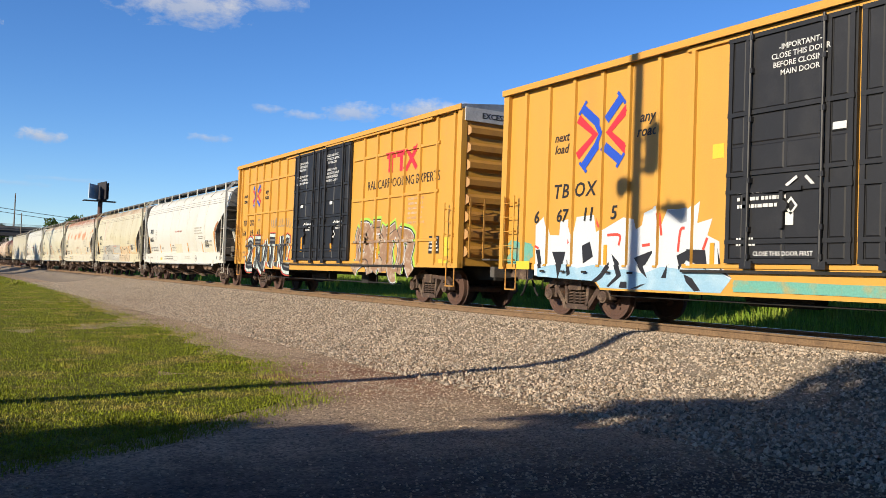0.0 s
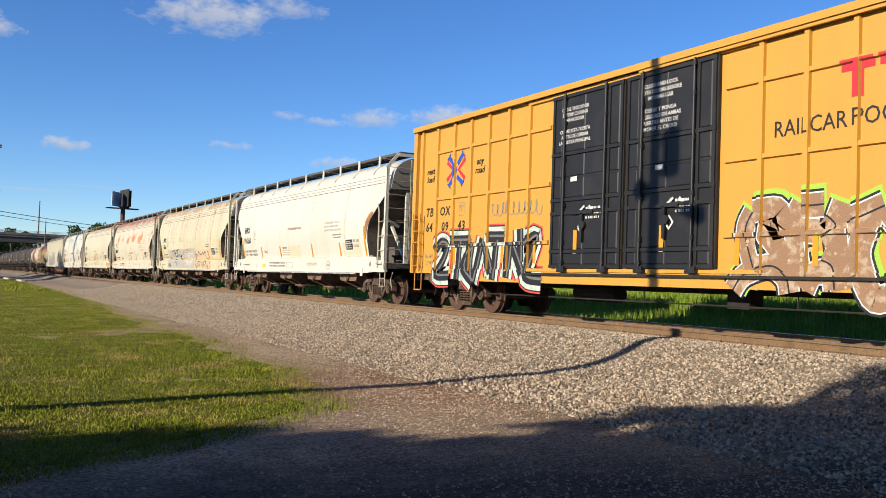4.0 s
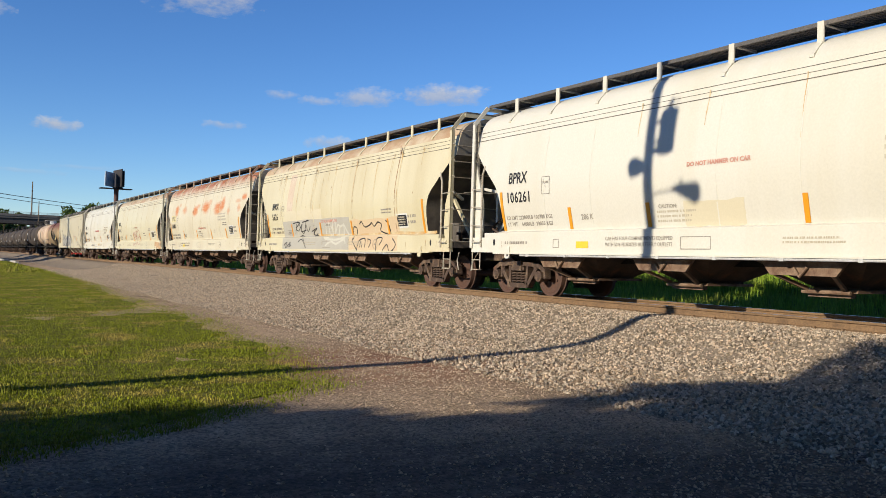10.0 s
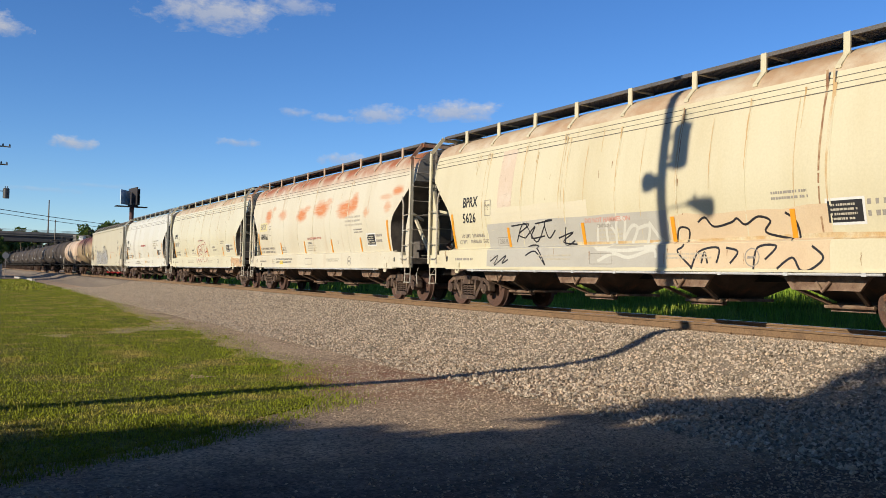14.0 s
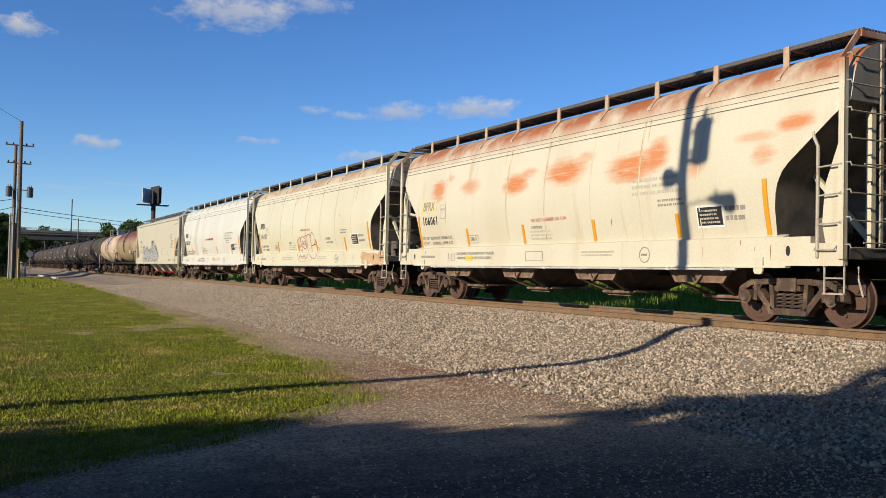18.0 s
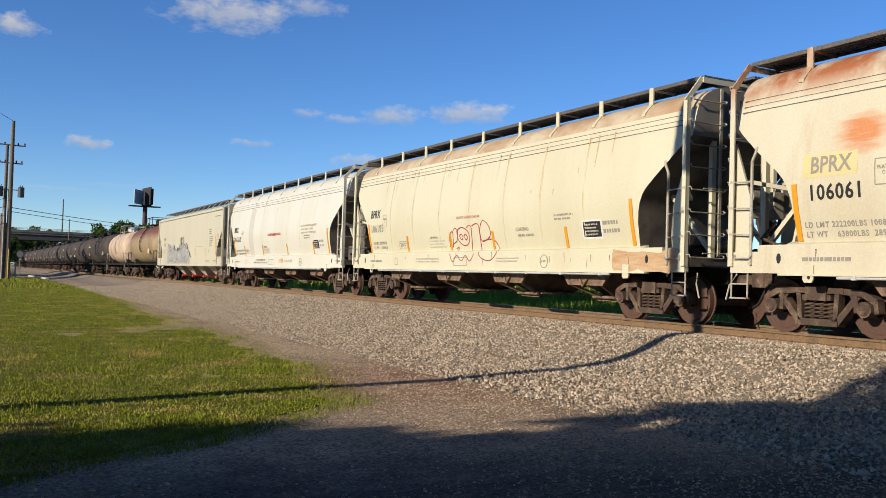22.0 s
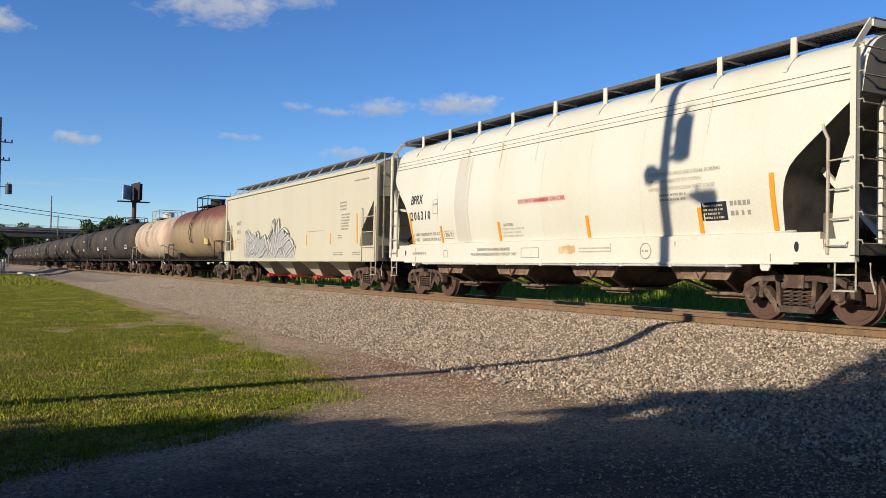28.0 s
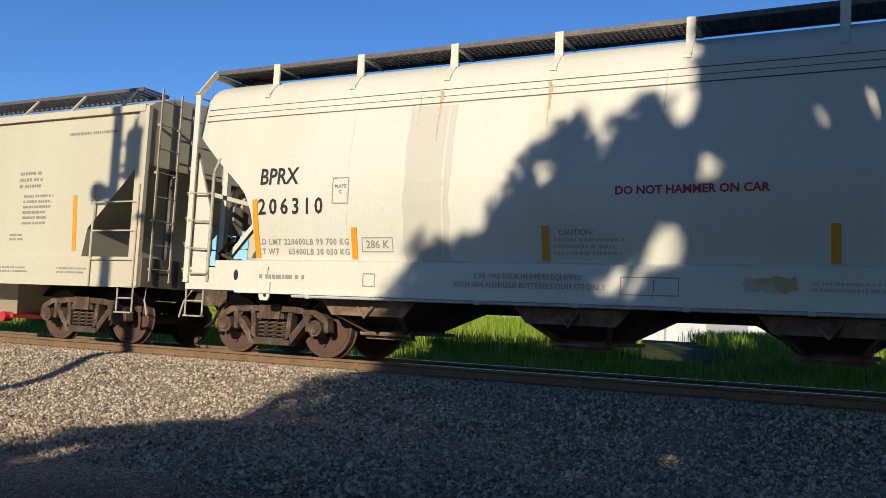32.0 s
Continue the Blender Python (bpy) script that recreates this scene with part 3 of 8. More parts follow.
SIDE_Z = (1.40, 1.60, 1.95, 2.30, 2.60, 2.90, 3.20, 3.50, 3.80, 4.00, 4.15, 4.28, 4.38, 4.46, 4.53, 4.58, 4.615)
SIDE_W = (1.430, 1.475, 1.552, 1.602, 1.615, 1.590, 1.550, 1.500, 1.435, 1.390, 1.335, 1.25, 1.14, 1.00, 0.80, 0.55, 0.05)


def hop_width(z):
    """Half the barrel-shaped body's width at a height over the rail."""
    return float(np.interp(z, SIDE_Z, SIDE_W))


def hop_bottom(y):
    """The lower edge of the body: slope sheets rise towards both ends."""
    return float(np.interp(abs(y), (6.70, 6.74, 6.78, 6.83, 6.92, 7.04, 7.53, 8.08), (1.42, 1.95, 2.20, 2.36, 2.53, 2.66, 3.07, 3.56)))


def hopper_body_mesh(mat):
    ys = sorted({round(s * v, 3) for s in (-1, 1) for v in (8.08, 8.0, 7.85, 7.53, 7.25, 7.04, 6.92, 6.83, 6.78, 6.74, 6.70, 6.6, 6.0, 5.0, 4.0, 3.0, 2.0, 1.0, 0.0)})
    rings = []
    for y in ys:
        b = hop_bottom(y)
        zs = [b + (3.60 - b) * k / 12 for k in range(12)] + [3.60, 3.70, 3.80, 3.90, 4.00, 4.08, 4.15, 4.22, 4.28, 4.33, 4.38, 4.42, 4.46, 4.50, 4.53, 4.56, 4.58, 4.60, 4.612]
        sq = 1.0 - 0.035 * max(0.0, (abs(y) - 7.7) / 0.38) ** 2
        half = [(hop_width(z) * sq, z) for z in zs]
        ring = [Vector((-w, y, z)) for w, z in half] + [Vector((w, y, z)) for w, z in reversed(half)]
        rings.append(ring)
    me = Geo().loft(rings).mesh("body", mat, 40)
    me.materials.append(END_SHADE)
    for p in me.polygons:  # slope sheets under both ends, shade and dirt put into their colour
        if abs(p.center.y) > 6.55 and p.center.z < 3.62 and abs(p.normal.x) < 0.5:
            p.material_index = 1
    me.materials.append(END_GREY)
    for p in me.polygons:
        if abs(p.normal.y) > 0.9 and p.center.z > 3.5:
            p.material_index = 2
    if mat in (CREAM[2], CREAM[4]):
        me.materials.append(ROOF_RUSTY)
        for p in me.polygons:
            if p.center.z > 4.06 and abs(p.normal.y) < 0.9:
                p.material_index = 3
    return me


def hopper_parts():
    d = {}
    g = Geo()  # side sill
    g.box(-1.555, -1.40, -7.46, 7.46, 0.99, 1.462)
    for e in (-1, 1):
        g.box(-1.555, -1.45, min(e * 7.46, e * 8.06), max(e * 7.46, e * 8.06), 0.99, 1.35)
    d["sill"] = g.mesh("side_sill", None)
    d["flange"] = Geo().box(-1.60, -1.47, -7.0, 7.0, 0.955, 0.99).mesh("sill_flange", None)
    d["ledge"] = Geo().slab([(-1.552, 1.452), (-1.40, 1.452), (-1.40, 1.515), (-1.44, 1.50)], "y", -6.9, 6.9).mesh("sill_ledge", None)
    g = Geo()  # seam strips along the roof edge
    for z, h in ((3.775, 0.008), (3.875, 0.004), (3.98, 0.005)):
        w = hop_width(z)
        g.box(-w - 0.006, -w + 0.02, -7.95, 7.95, z - h, z + h)
    d["seam"] = g.mesh("roof_seam", None)
    g = Geo()  # weld seams down the side
    zs = np.linspace(1.5, 3.98, 16)
    for a, b in zip(zs[:-1], zs[1:]):
        g.beam((-hop_width(a) - 0.002, 0, a), (-hop_width(b) - 0.002, 0, b), 0.025, 0.004, (1, 0, 0))
    d["weld"] = g.mesh("weld_seam", None)
    g = Geo()  # running board: grating slats on two edge bars
    for s in (-1, 1):
        for x in (0.52, 1.12):
            g.box(s * x - 0.02, s * x + 0.02, -8.06, 8.06, 4.66, 4.73)
        for k in range(8):
            x = 0.57 + k * 0.07
            g.box(s * x - 0.012, s * x + 0.012, -8.06, 8.06, 4.695, 4.725)
        for k in range(202):
            y = -8.04 + k * 0.08
            g.box(s * 0.82 - 0.28, s * 0.82 + 0.28, y - 0.010, y + 0.010, 4.685, 4.71)
    for e in (-1, 1):
        for k in range(6):
            g.box(-1.12, 1.12, e * 7.78 - 0.25 + k * 0.1 - 0.02, e * 7.78 - 0.25 + k * 0.1 + 0.02, 4.69, 4.73)
    d["board"] = g.mesh("running_board", GREY_STEEL)
    g = Geo()  # one post with its foot and bracket
    g.box(-1.160, -1.130, -0.06, 0.06, 4.36, 4.735)
    g.beam((-1.145, 0, 4.40), (-1.345, 0.0, 4.17), 0.10, 0.03)
    g.box(-1.36, -1.33, -0.05, 0.05, 4.13, 4.18)
    g.beam((-1.14, 0, 4.71), (-0.50, 0, 4.67), 0.06, 0.04)
    d["post"] = g.mesh("board_post", None)
    g = Geo()
    g.box(-0.34, 0.34, -7.2, 7.2, 4.55, 4.615)
    d["hatch"] = g.mesh("hatch_trough", None)
    g = Geo()
    for k in (2,):
        g.box(-0.32, 0.32, -6.0 + k * 3.0 - 0.9, -6.0 + k * 3.0 + 0.9, 4.61, 4.66)
    d["lid"] = g.mesh("hatch_cover", None)
    g = Geo()  # end frame: floor, posts, braces, end plate
    g.box(-1.44, 1.44, 6.6, 8.05, 1.18, 1.24)
    g.box(-1.44, 1.44, 8.00, 8.08, 1.10, 1.27)
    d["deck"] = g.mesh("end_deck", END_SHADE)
    g = Geo()
    g.box(-0.05, 0.05, 7.93, 8.03, 1.25, 3.60)
    g.beam((0, 7.98, 1.4), (0, 6.9, 2.55), 0.08)
    d["frame"] = g.mesh("end_post", None)
    g = Geo()
    g.slab([(8.04, 3.25), (7.90, 2.86), (7.68, 2.26), (7.63, 1.65), (7.70, 1.34), (8.04, 1.34)], "x", -1.50, -1.46)
    g.beam((-1.46, 7.95, 2.6), (-0.8, 7.4, 2.45), 0.07)
    d["gusset"] = g.mesh("end_gusset", None)
    g = Geo()  # air tank and brake gear under the slope sheet
    g.tube([(-0.6, 7.3, 1.55), (0.5, 7.3, 1.55)], 0.22, 14)
    g.box(0.6, 0.9, 7.0, 7.5, 1.26, 1.8)
    g.tube([(-1.0, 7.0, 1.3), (-1.0, 7.0, 2.2)], 0.03, 6)
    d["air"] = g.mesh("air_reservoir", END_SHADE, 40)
    g = Geo()  # hand brake wheel and its gear housing
    ring = [(0.27 * math.cos(a), 8.22, 2.52 + 0.27 * math.sin(a)) for a in np.linspace(0, 2 * math.pi, 25)]
    g.tube(ring, 0.018, 6)
    for k in range(4):
        a = k * math.pi / 4
        g.tube([(-0.26 * math.cos(a), 8.21, 2.52 - 0.26 * math.sin(a)), (0.26 * math.cos(a), 8.21, 2.52 + 0.26 * math.sin(a))], 0.016, 5)
    g.tube([(0, 8.05, 2.52), (0, 8.23, 2.52)], 0.05, 10)
    d["wheel"] = g.mesh("brake_wheel", UNDER, 40)
    g = Geo()  # brake housings beside the wheel
    g.box(-0.66, -0.42, 7.92, 8.10, 1.98, 2.46)
    g.slab([(-0.40, 2.10), (-0.12, 2.10), (-0.06, 2.30), (-0.10, 2.62), (-0.34, 2.66), (-0.40, 2.52)], "y", 7.96, 8.14)
    g.tube([(-0.2, 8.14, 2.5), (0.05, 8.16, 2.5)], 0.14, 12)
    d["valve"] = g.mesh("brake_housing", LADDER_GREY, 40)
    g = Geo()
    g.tube([(-0.55, 8.12, 1.95), (-0.62, 8.15, 1.62), (-0.70, 8.12, 1.32)], 0.05, 8)
    g.tube([(-0.25, 8.12, 2.08), (-0.30, 8.18, 1.72), (-0.46, 8.18, 1.42), (-0.5, 8.12, 1.28)], 0.035, 8)
    g.beam((-0.45, 8.1, 1.9), (-0.62, 8.1, 1.45), 0.12, 0.05, (0, 1, 0))
    g.beam((-1.1, 7.7, 1.62), (-0.85, 7.95, 1.25), 0.12, 0.06)
    g.tube([(-1.2, 7.0, 1.35), (-1.2, 7.7, 1.6), (-0.8, 7.75, 1.9)], 0.03, 6)
    g.tube([(-1.35, 7.3, 1.45), (-0.9, 7.5, 1.5), (-0.3, 7.6, 1.38), (0.6, 7.6, 1.34)], 0.04, 7)
    for k in range(5):
        x = 0.15 + 0.2 * k
        g.tube([(x, 7.6, 1.26), (x + 0.03, 7.62, 1.48 + 0.05 * (k % 3))], 0.05, 7)
    g.tube([(0.25, 7.55, 1.52), (1.05, 7.55, 1.50)], 0.035, 7)
    d["piping"] = g.mesh("brake_rigging", STEEL_BROWN, 40)
    g = Geo()
    g.tube([(-0.70, 8.15, 0), (1.2, 8.15, -0.05)], 0.012, 6)
    d["grabbar"] = g.mesh("hand_hold", LADDER_GREY, 40)
    g = Geo()  # centre sill
    g.box(-0.33, 0.33, -7.95, 7.95, 0.80, 1.18)
    d["centre"] = g.mesh("centre_sill", UNDER)
    g = Geo()  # one discharge hopper
    top, bot = (1.46, 1.46), (0.46, 0.42)
    g.loft([[Vector((sx * top[0], sy * top[1], 1.44)) for sx, sy in ((-1, -1), (1, -1), (1, 1), (-1, 1))],
            [Vector((sx * 1.30, sy * 1.16, 0.98)) for sx, sy in ((-1, -1), (1, -1), (1, 1), (-1, 1))],
            [Vector((sx * bot[0], sy * bot[1], 0.50)) for sx, sy in ((-1, -1), (1, -1), (1, 1), (-1, 1))],
            [Vector((sx * bot[0], sy * bot[1], 0.42)) for sx, sy in ((-1, -1), (1, -1), (1, 1), (-1, 1))]])
    d["chute"] = g.mesh("discharge_hopper", RUSTY_CHUTE)
    g = Geo()
    g.box(-0.62, 0.62, -0.52, 0.52, 0.42, 0.47)
    g.box(-0.62, -0.50, -0.4, 0.4, 0.34, 0.42)
    g.tube([(-0.70, -0.45, 0.42), (-0.70, 0.45, 0.42)], 0.035, 8)
    g.slab([(-0.80, 0.90), (0.80, 0.90), (0.62, 0.68), (-0.62, 0.68)], "x", -1.30, -1.24)
    g.beam((-1.27, -0.55, 0.70), (-0.70, -0.35, 0.46), 0.06)
    g.beam((-1.27, 0.55, 0.70), (-0.70, 0.35, 0.46), 0.06)
    g.tube([(-1.33, -0.12, 0.82), (-1.36, 0.0, 0.66), (-1.33, 0.14, 0.80)], 0.028, 7)
    d["gate"] = g.mesh("outlet_gate", OUTLET_TAN)
    g = Geo()  # train line pipe under the near sill
    g.tube([(-1.56, -5.9, 0.93), (-1.56, 5.9, 0.93)], 0.025, 8)
    for k in range(9):
        g.box(-1.59, -1.53, -5.6 + k * 1.4 - 0.04, -5.6 + k * 1.4 + 0.04, 0.90, 0.97)
    d["pipe"] = g.mesh("air_pipe", WHITE_BAND, 40)
    g = Geo()  # flat corner stile, bent over the roof edge to the running board
    g.box(-1.595, -1.565, 7.99, 8.09, 1.10, 4.20)
    g.box(-1.595, -1.50, 8.07, 8.09, 1.10, 4.20)
    g.beam((-1.58, 8.04, 4.19), (-1.185, 8.04, 4.67), 0.10, 0.03, (0, 1, 0))
    g.box(-1.20, 0.0, 8.06, 8.09, 4.58, 4.68)
    d["bend"] = g.mesh("corner_stile", None)
    g = Geo()  # side grab ladder beside the slope sheet
    g.tube([(-1.57, 7.60, 1.12), (-1.57, 7.60, 2.88), (-1.57, 7.53, 3.02), (-1.56, 7.50, 3.12)], 0.028, 8)
    for z in (1.64, 2.09, 2.54):
        g.tube([(-1.58, 7.60, z), (-1.59, 8.04, z + 0.02)], 0.014, 6)
        g.tube([(-1.60, 8.04, z + 0.02), (-1.57, 8.04, z + 0.02)], 0.028, 6)
    g.tube([(-1.57, 7.58, 1.30), (-1.62, 7.58, 1.24), (-1.62, 7.95, 1.24), (-1.57, 7.95, 1.30)], 0.013, 6)
    d["grab"] = g.mesh("grab_ladder", LADDER_GREY)
    g = Geo()  # rungs across the end from the corner stile to an inner stile
    g.box(-0.785, -0.725, 8.10, 8.13, 1.30, 4.50)
    d["endladder"] = g.mesh("end_ladder", LADDER_GREY)
    g = Geo()
    g.tube([(-1.54, 8.10, 0.05), (-1.54, 8.17, 0.05), (-1.52, 8.17, 0), (-0.70, 8.17, 0), (-0.66, 8.17, 0.03), (-0.66, 8.12, 0.06), (-0.72, 8.12, 0.06)], 0.013, 6)
    d["rung"] = g.mesh("rung", LADDER_GREY)
    g = Geo()  # grating step over the end with its bracket
    top = [(-0.25 + 0.04 * k, 4.74 + (0.03 if k % 2 else 0.0)) for k in range(30)]
    g.slab(top + [(p[0], 4.71) for p in reversed(top)], "y", 7.80, 8.44)
    d["platform"] = g.mesh("end_platform", GREY_STEEL)
    d["strut"] = Geo().slab([(-0.34, 4.62), (-0.02, 4.71), (-0.02, 4.60)], "y", 8.095, 8.12).mesh("platform_bracket", None)
    g = Geo()
    for y in (7.70, 8.06):
        g.tube([(-1.52, y, 1.02), (-1.52, y, 0.56)], 0.016, 6)
    g.box(-1.56, -1.48, 7.69, 8.07, 0.545, 0.57)
    g.tube([(-1.52, 7.70, 0.80), (-1.52, 8.06, 0.80)], 0.014, 6)
    g.tube([(-1.30, 8.14, 0.98), (-1.40, 8.22, 0.78), (-1.40, 8.30, 0.52)], 0.016, 6)
    d["step"] = g.mesh("sill_step", LADDER_GREY)
    g = Geo()  # pushing bracket under the sill
    g.slab([(-0.10, 1.13), (0.10, 1.13), (0.10, 0.90), (0.07, 0.85), (-0.07, 0.85), (-0.10, 0.90)], "x", -1.585, -1.556)
    d["bracket"] = g.mesh("jacking_bracket", None)
    # no real openings: black ovals painted for the dark inside the holes
    g = Geo()
    g.slab([(0.045 * math.cos(a), 1.235 + 0.085 * math.sin(a)) for a in np.linspace(0, 2 * math.pi, 16, endpoint=False)], "x", -1.558, -1.552)
    g.slab([(0.03 * math.cos(a) - 0.62, 0.93 + 0.03 * math.sin(a)) for a in np.linspace(0, 2 * math.pi, 10, endpoint=False)], "x", -1.588, -1.583)
    d["hole"] = g.mesh("hauling_eye", BLACK_INK)
    return d


HOP = hopper_parts()


def tinted(mesh, mat):
    """The same shape in another paint."""
    key = (mesh.name, mat.name)
    if key not in TEXTS:
        me = mesh.copy()
        me.name = mesh.name.split(".")[0]
        me.materials.clear()
        me.materials.append(mat)
        TEXTS[key] = me
    return TEXTS[key]


def hopper_car(i, centre, label):
    paint = CREAM[i]
    car = thing("covered_hopper_car", label, "rail car", "covered hopper cars of the train")
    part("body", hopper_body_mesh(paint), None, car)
    part("hatch_trough", tinted(HOP["hatch"], RUST if i == 3 else paint), None, car)
    for k in range(5):
        part("hatch_cover", tinted(HOP["lid"], RUST if i == 3 else paint), None, car, at=pose(0, -6.0 + k * 3.0, 0))
    for s in (0, 180):
        m = pose(0, 0, 0, 0, 0, s)
        part("side_sill", tinted(HOP["sill"], paint), None, car, at=m)
        part("sill_flange", tinted(HOP["flange"], paint), None, car, at=m)
        part("sill_ledge", tinted(HOP["ledge"], paint), None, car, at=m)
        part("roof_seam", tinted(HOP["seam"], SEAM_DARK), None, car, at=m)
        for y in (-5.0, -3.35, -1.73, 0.0, 1.7, 3.4, 5.0):
            part("weld_seam", tinted(HOP["weld"], paint), None, car, at=m @ pose(0, y, 0))
        part("air_pipe", HOP["pipe"], None, car, at=m)
        part("end_deck", HOP["deck"], None, car, at=m)
        for x in (-0.82, 0.82):
            part("end_post", tinted(HOP["frame"], paint), None, car, at=m @ pose(x, 0, 0))
        part("air_reservoir", HOP["air"], None, car, at=m)
        part("brake_wheel", HOP["wheel"], None, car, at=m)
        part("brake_housing", HOP["valve"], None, car, at=m)
        part("brake_rigging", HOP["piping"], None, car, at=m)
        for z in (1.40, 2.62):
            part("hand_hold", HOP["grabbar"], None, car, at=m @ pose(0, 0, z))
        for y in (6.8, 5.17, 3.54, 1.92, 0.12, -1.7, -3.33, -4.96, -6.59):
            part("board_post", tinted(HOP["post"], paint), None, car, at=m @ pose(0, y, 0))
        for e in (-1, 1):
            part("corner_stile", tinted(flipped(HOP["bend"], e), paint), None, car, at=m)
            part("end_gusset", tinted(flipped(HOP["gusset"], e), paint), None, car, at=m)
            for nm, key in (("grab_ladder", "grab"), ("sill_step", "step")):
                part(nm, flipped(HOP[key], e), None, car, at=m)
            part("jacking_bracket", tinted(HOP["bracket"], paint), None, car, at=m @ pose(0, e * 6.42, 0))
            part("hauling_eye", HOP["hole"], None, car, at=m @ pose(0, e * 7.02, 0.0))
    # ladders across the end
    for e in (-1, 1):
        ld = part("end_ladder", flipped(HOP["endladder"], e), None, car)
        for k in range(8):
            part("rung", flipped(HOP["rung"], e), None, ld, at=pose(0, 0, 1.27 + 0.42 * k))
        part("end_platform", flipped(HOP["platform"], e), None, car)
        part("platform_bracket", tinted(flipped(HOP["strut"], e), paint), None, car)
    part("running_board", HOP["board"], None, car)
    part("centre_sill", HOP["centre"], None, car)
    for y in (-4.72, -1.57, 1.57, 4.72):
        c = part("discharge_hopper", HOP["chute"], None, car, at=pose(0, y, 0))
        part("outlet_gate", HOP["gate"], None, c)
    for e in (-1, 1):
        bogie(car, e * 6.63)
    draft_gear(car, HL + 0.30)
    return car


FLIPS = {}


def flipped(mesh, e):
    if e > 0:
        return mesh
    if mesh.name not in FLIPS:
        me = mesh.copy()
        me.name = mesh.name.split(".")[0]
        me.transform(Matrix.Diagonal((1, -1, 1, 1)))
        me.flip_normals()
        FLIPS[mesh.name] = me
    return FLIPS[mesh.name]


def ladder_end():
    if "end" not in FLIPS:
        FLIPS["end"] = ladder_mesh("end_ladder", 1.10, 4.45, 0.46, 8, LADDER_GREY, stile=0.035)
    return FLIPS["end"]


def tape(car, y, z0, z1, lean=0.0):
    g = Geo()
    g.slab([(y + 0.05 + lean, z1), (y - 0.05 + lean, z1), (y - 0.05, z0), (y + 0.05, z0)], "x", -1.562, -1.558)
    part("reflector_tape", g, ORANGE_TAPE, car, "orange reflector tape")


LOADS = {1: ("LD LMT 222000LB 100700 KGS", "LT WT    64000LB  29050 KGS"), 2: ("LD LMT  215400LBS", "LT WT    70800LBS  DEC"), 3: ("LD LMT 222200LBS 100800 KGS", "LT WT    63800LBS  28900 KGS"),
         4: ("LD LMT 222000LB", "LT WT    64000LB"), 5: ("LD LMT 220600LB 99 700 KG", "LT WT    65400LB 30 050 KG")}
SILL_WORDS = {1: ("CAR HAS FOUR COMPARTMENTS EQUIPPED", "WITH 5016 FLUIDIZED BUTTERFLY OUTLETS"), 3: ("CAR EQUIPPED WITH 5015 BUTTERFLY OUTLETS", "REMOVE BOTH CAPS BEFORE UNLOADING."), 5: ("CAR HAS FOUR HOPPERS EQUIPPED", "WITH 5016 FLUIDIZED BUTTERFLY OUTLETS ONLY")}


# where each car carries its marks: centre along the car and height
MARKS = {
    1: dict(mark=(6.02, 2.71), num=(5.98, 2.26), load=(5.64, 1.80), axle=(3.56, 1.75), plate=(4.92, 2.49), tapes=(4.12, 1.72, -1.80, -4.45), sill=1.97, ham=(-0.05, 2.60, 0.115), caution=1.0),
    2: dict(mark=(5.77, 2.68), num=(5.81, 2.27), load=(5.70, 1.82), axle=(4.27, 1.64), plate=(4.9, 2.5), tapes=(4.0, 1.1, -1.6, -4.3), sill=2.0, ham=None, caution=0.2),
    3: dict(mark=(6.02, 2.68), num=(5.94, 2.25), load=(5.62, 1.76), axle=(3.51, 1.68), plate=(5.11, 2.50), tapes=(3.80, 1.0, -1.8, -4.4), sill=3.36, ham=(-0.11, 2.05, 0.115), caution=0.2),
    4: dict(mark=(6.16, 2.73), num=(6.02, 2.26), load=(5.9, 1.80), axle=(4.2, 1.72), plate=(5.4, 2.5), tapes=(3.85, 1.1, -1.16, -4.3), sill=2.4, ham=(0.06, 2.38, 0.098), caution=1.9),
    5: dict(mark=(6.26, 2.76), num=(6.02, 2.29), load=(5.80, 1.76), axle=(4.47, 1.72), plate=(5.10, 2.52), tapes=(4.86, 1.87, -1.64, -4.9), sill=2.1, ham=(0.0, 2.40, 0.148), caution=1.25),
}


def frame_box(car, y, z, w, h, mat, x):
    """A stencilled rectangle, side by side."""
    strokes(car, "stencil_box", [[(-w, -h), (w, -h)], [(w, -h), (w, h)], [(w, h), (-w, h)], [(-w, h), (-w, -h)]], 0.014, mat, y, z, x)


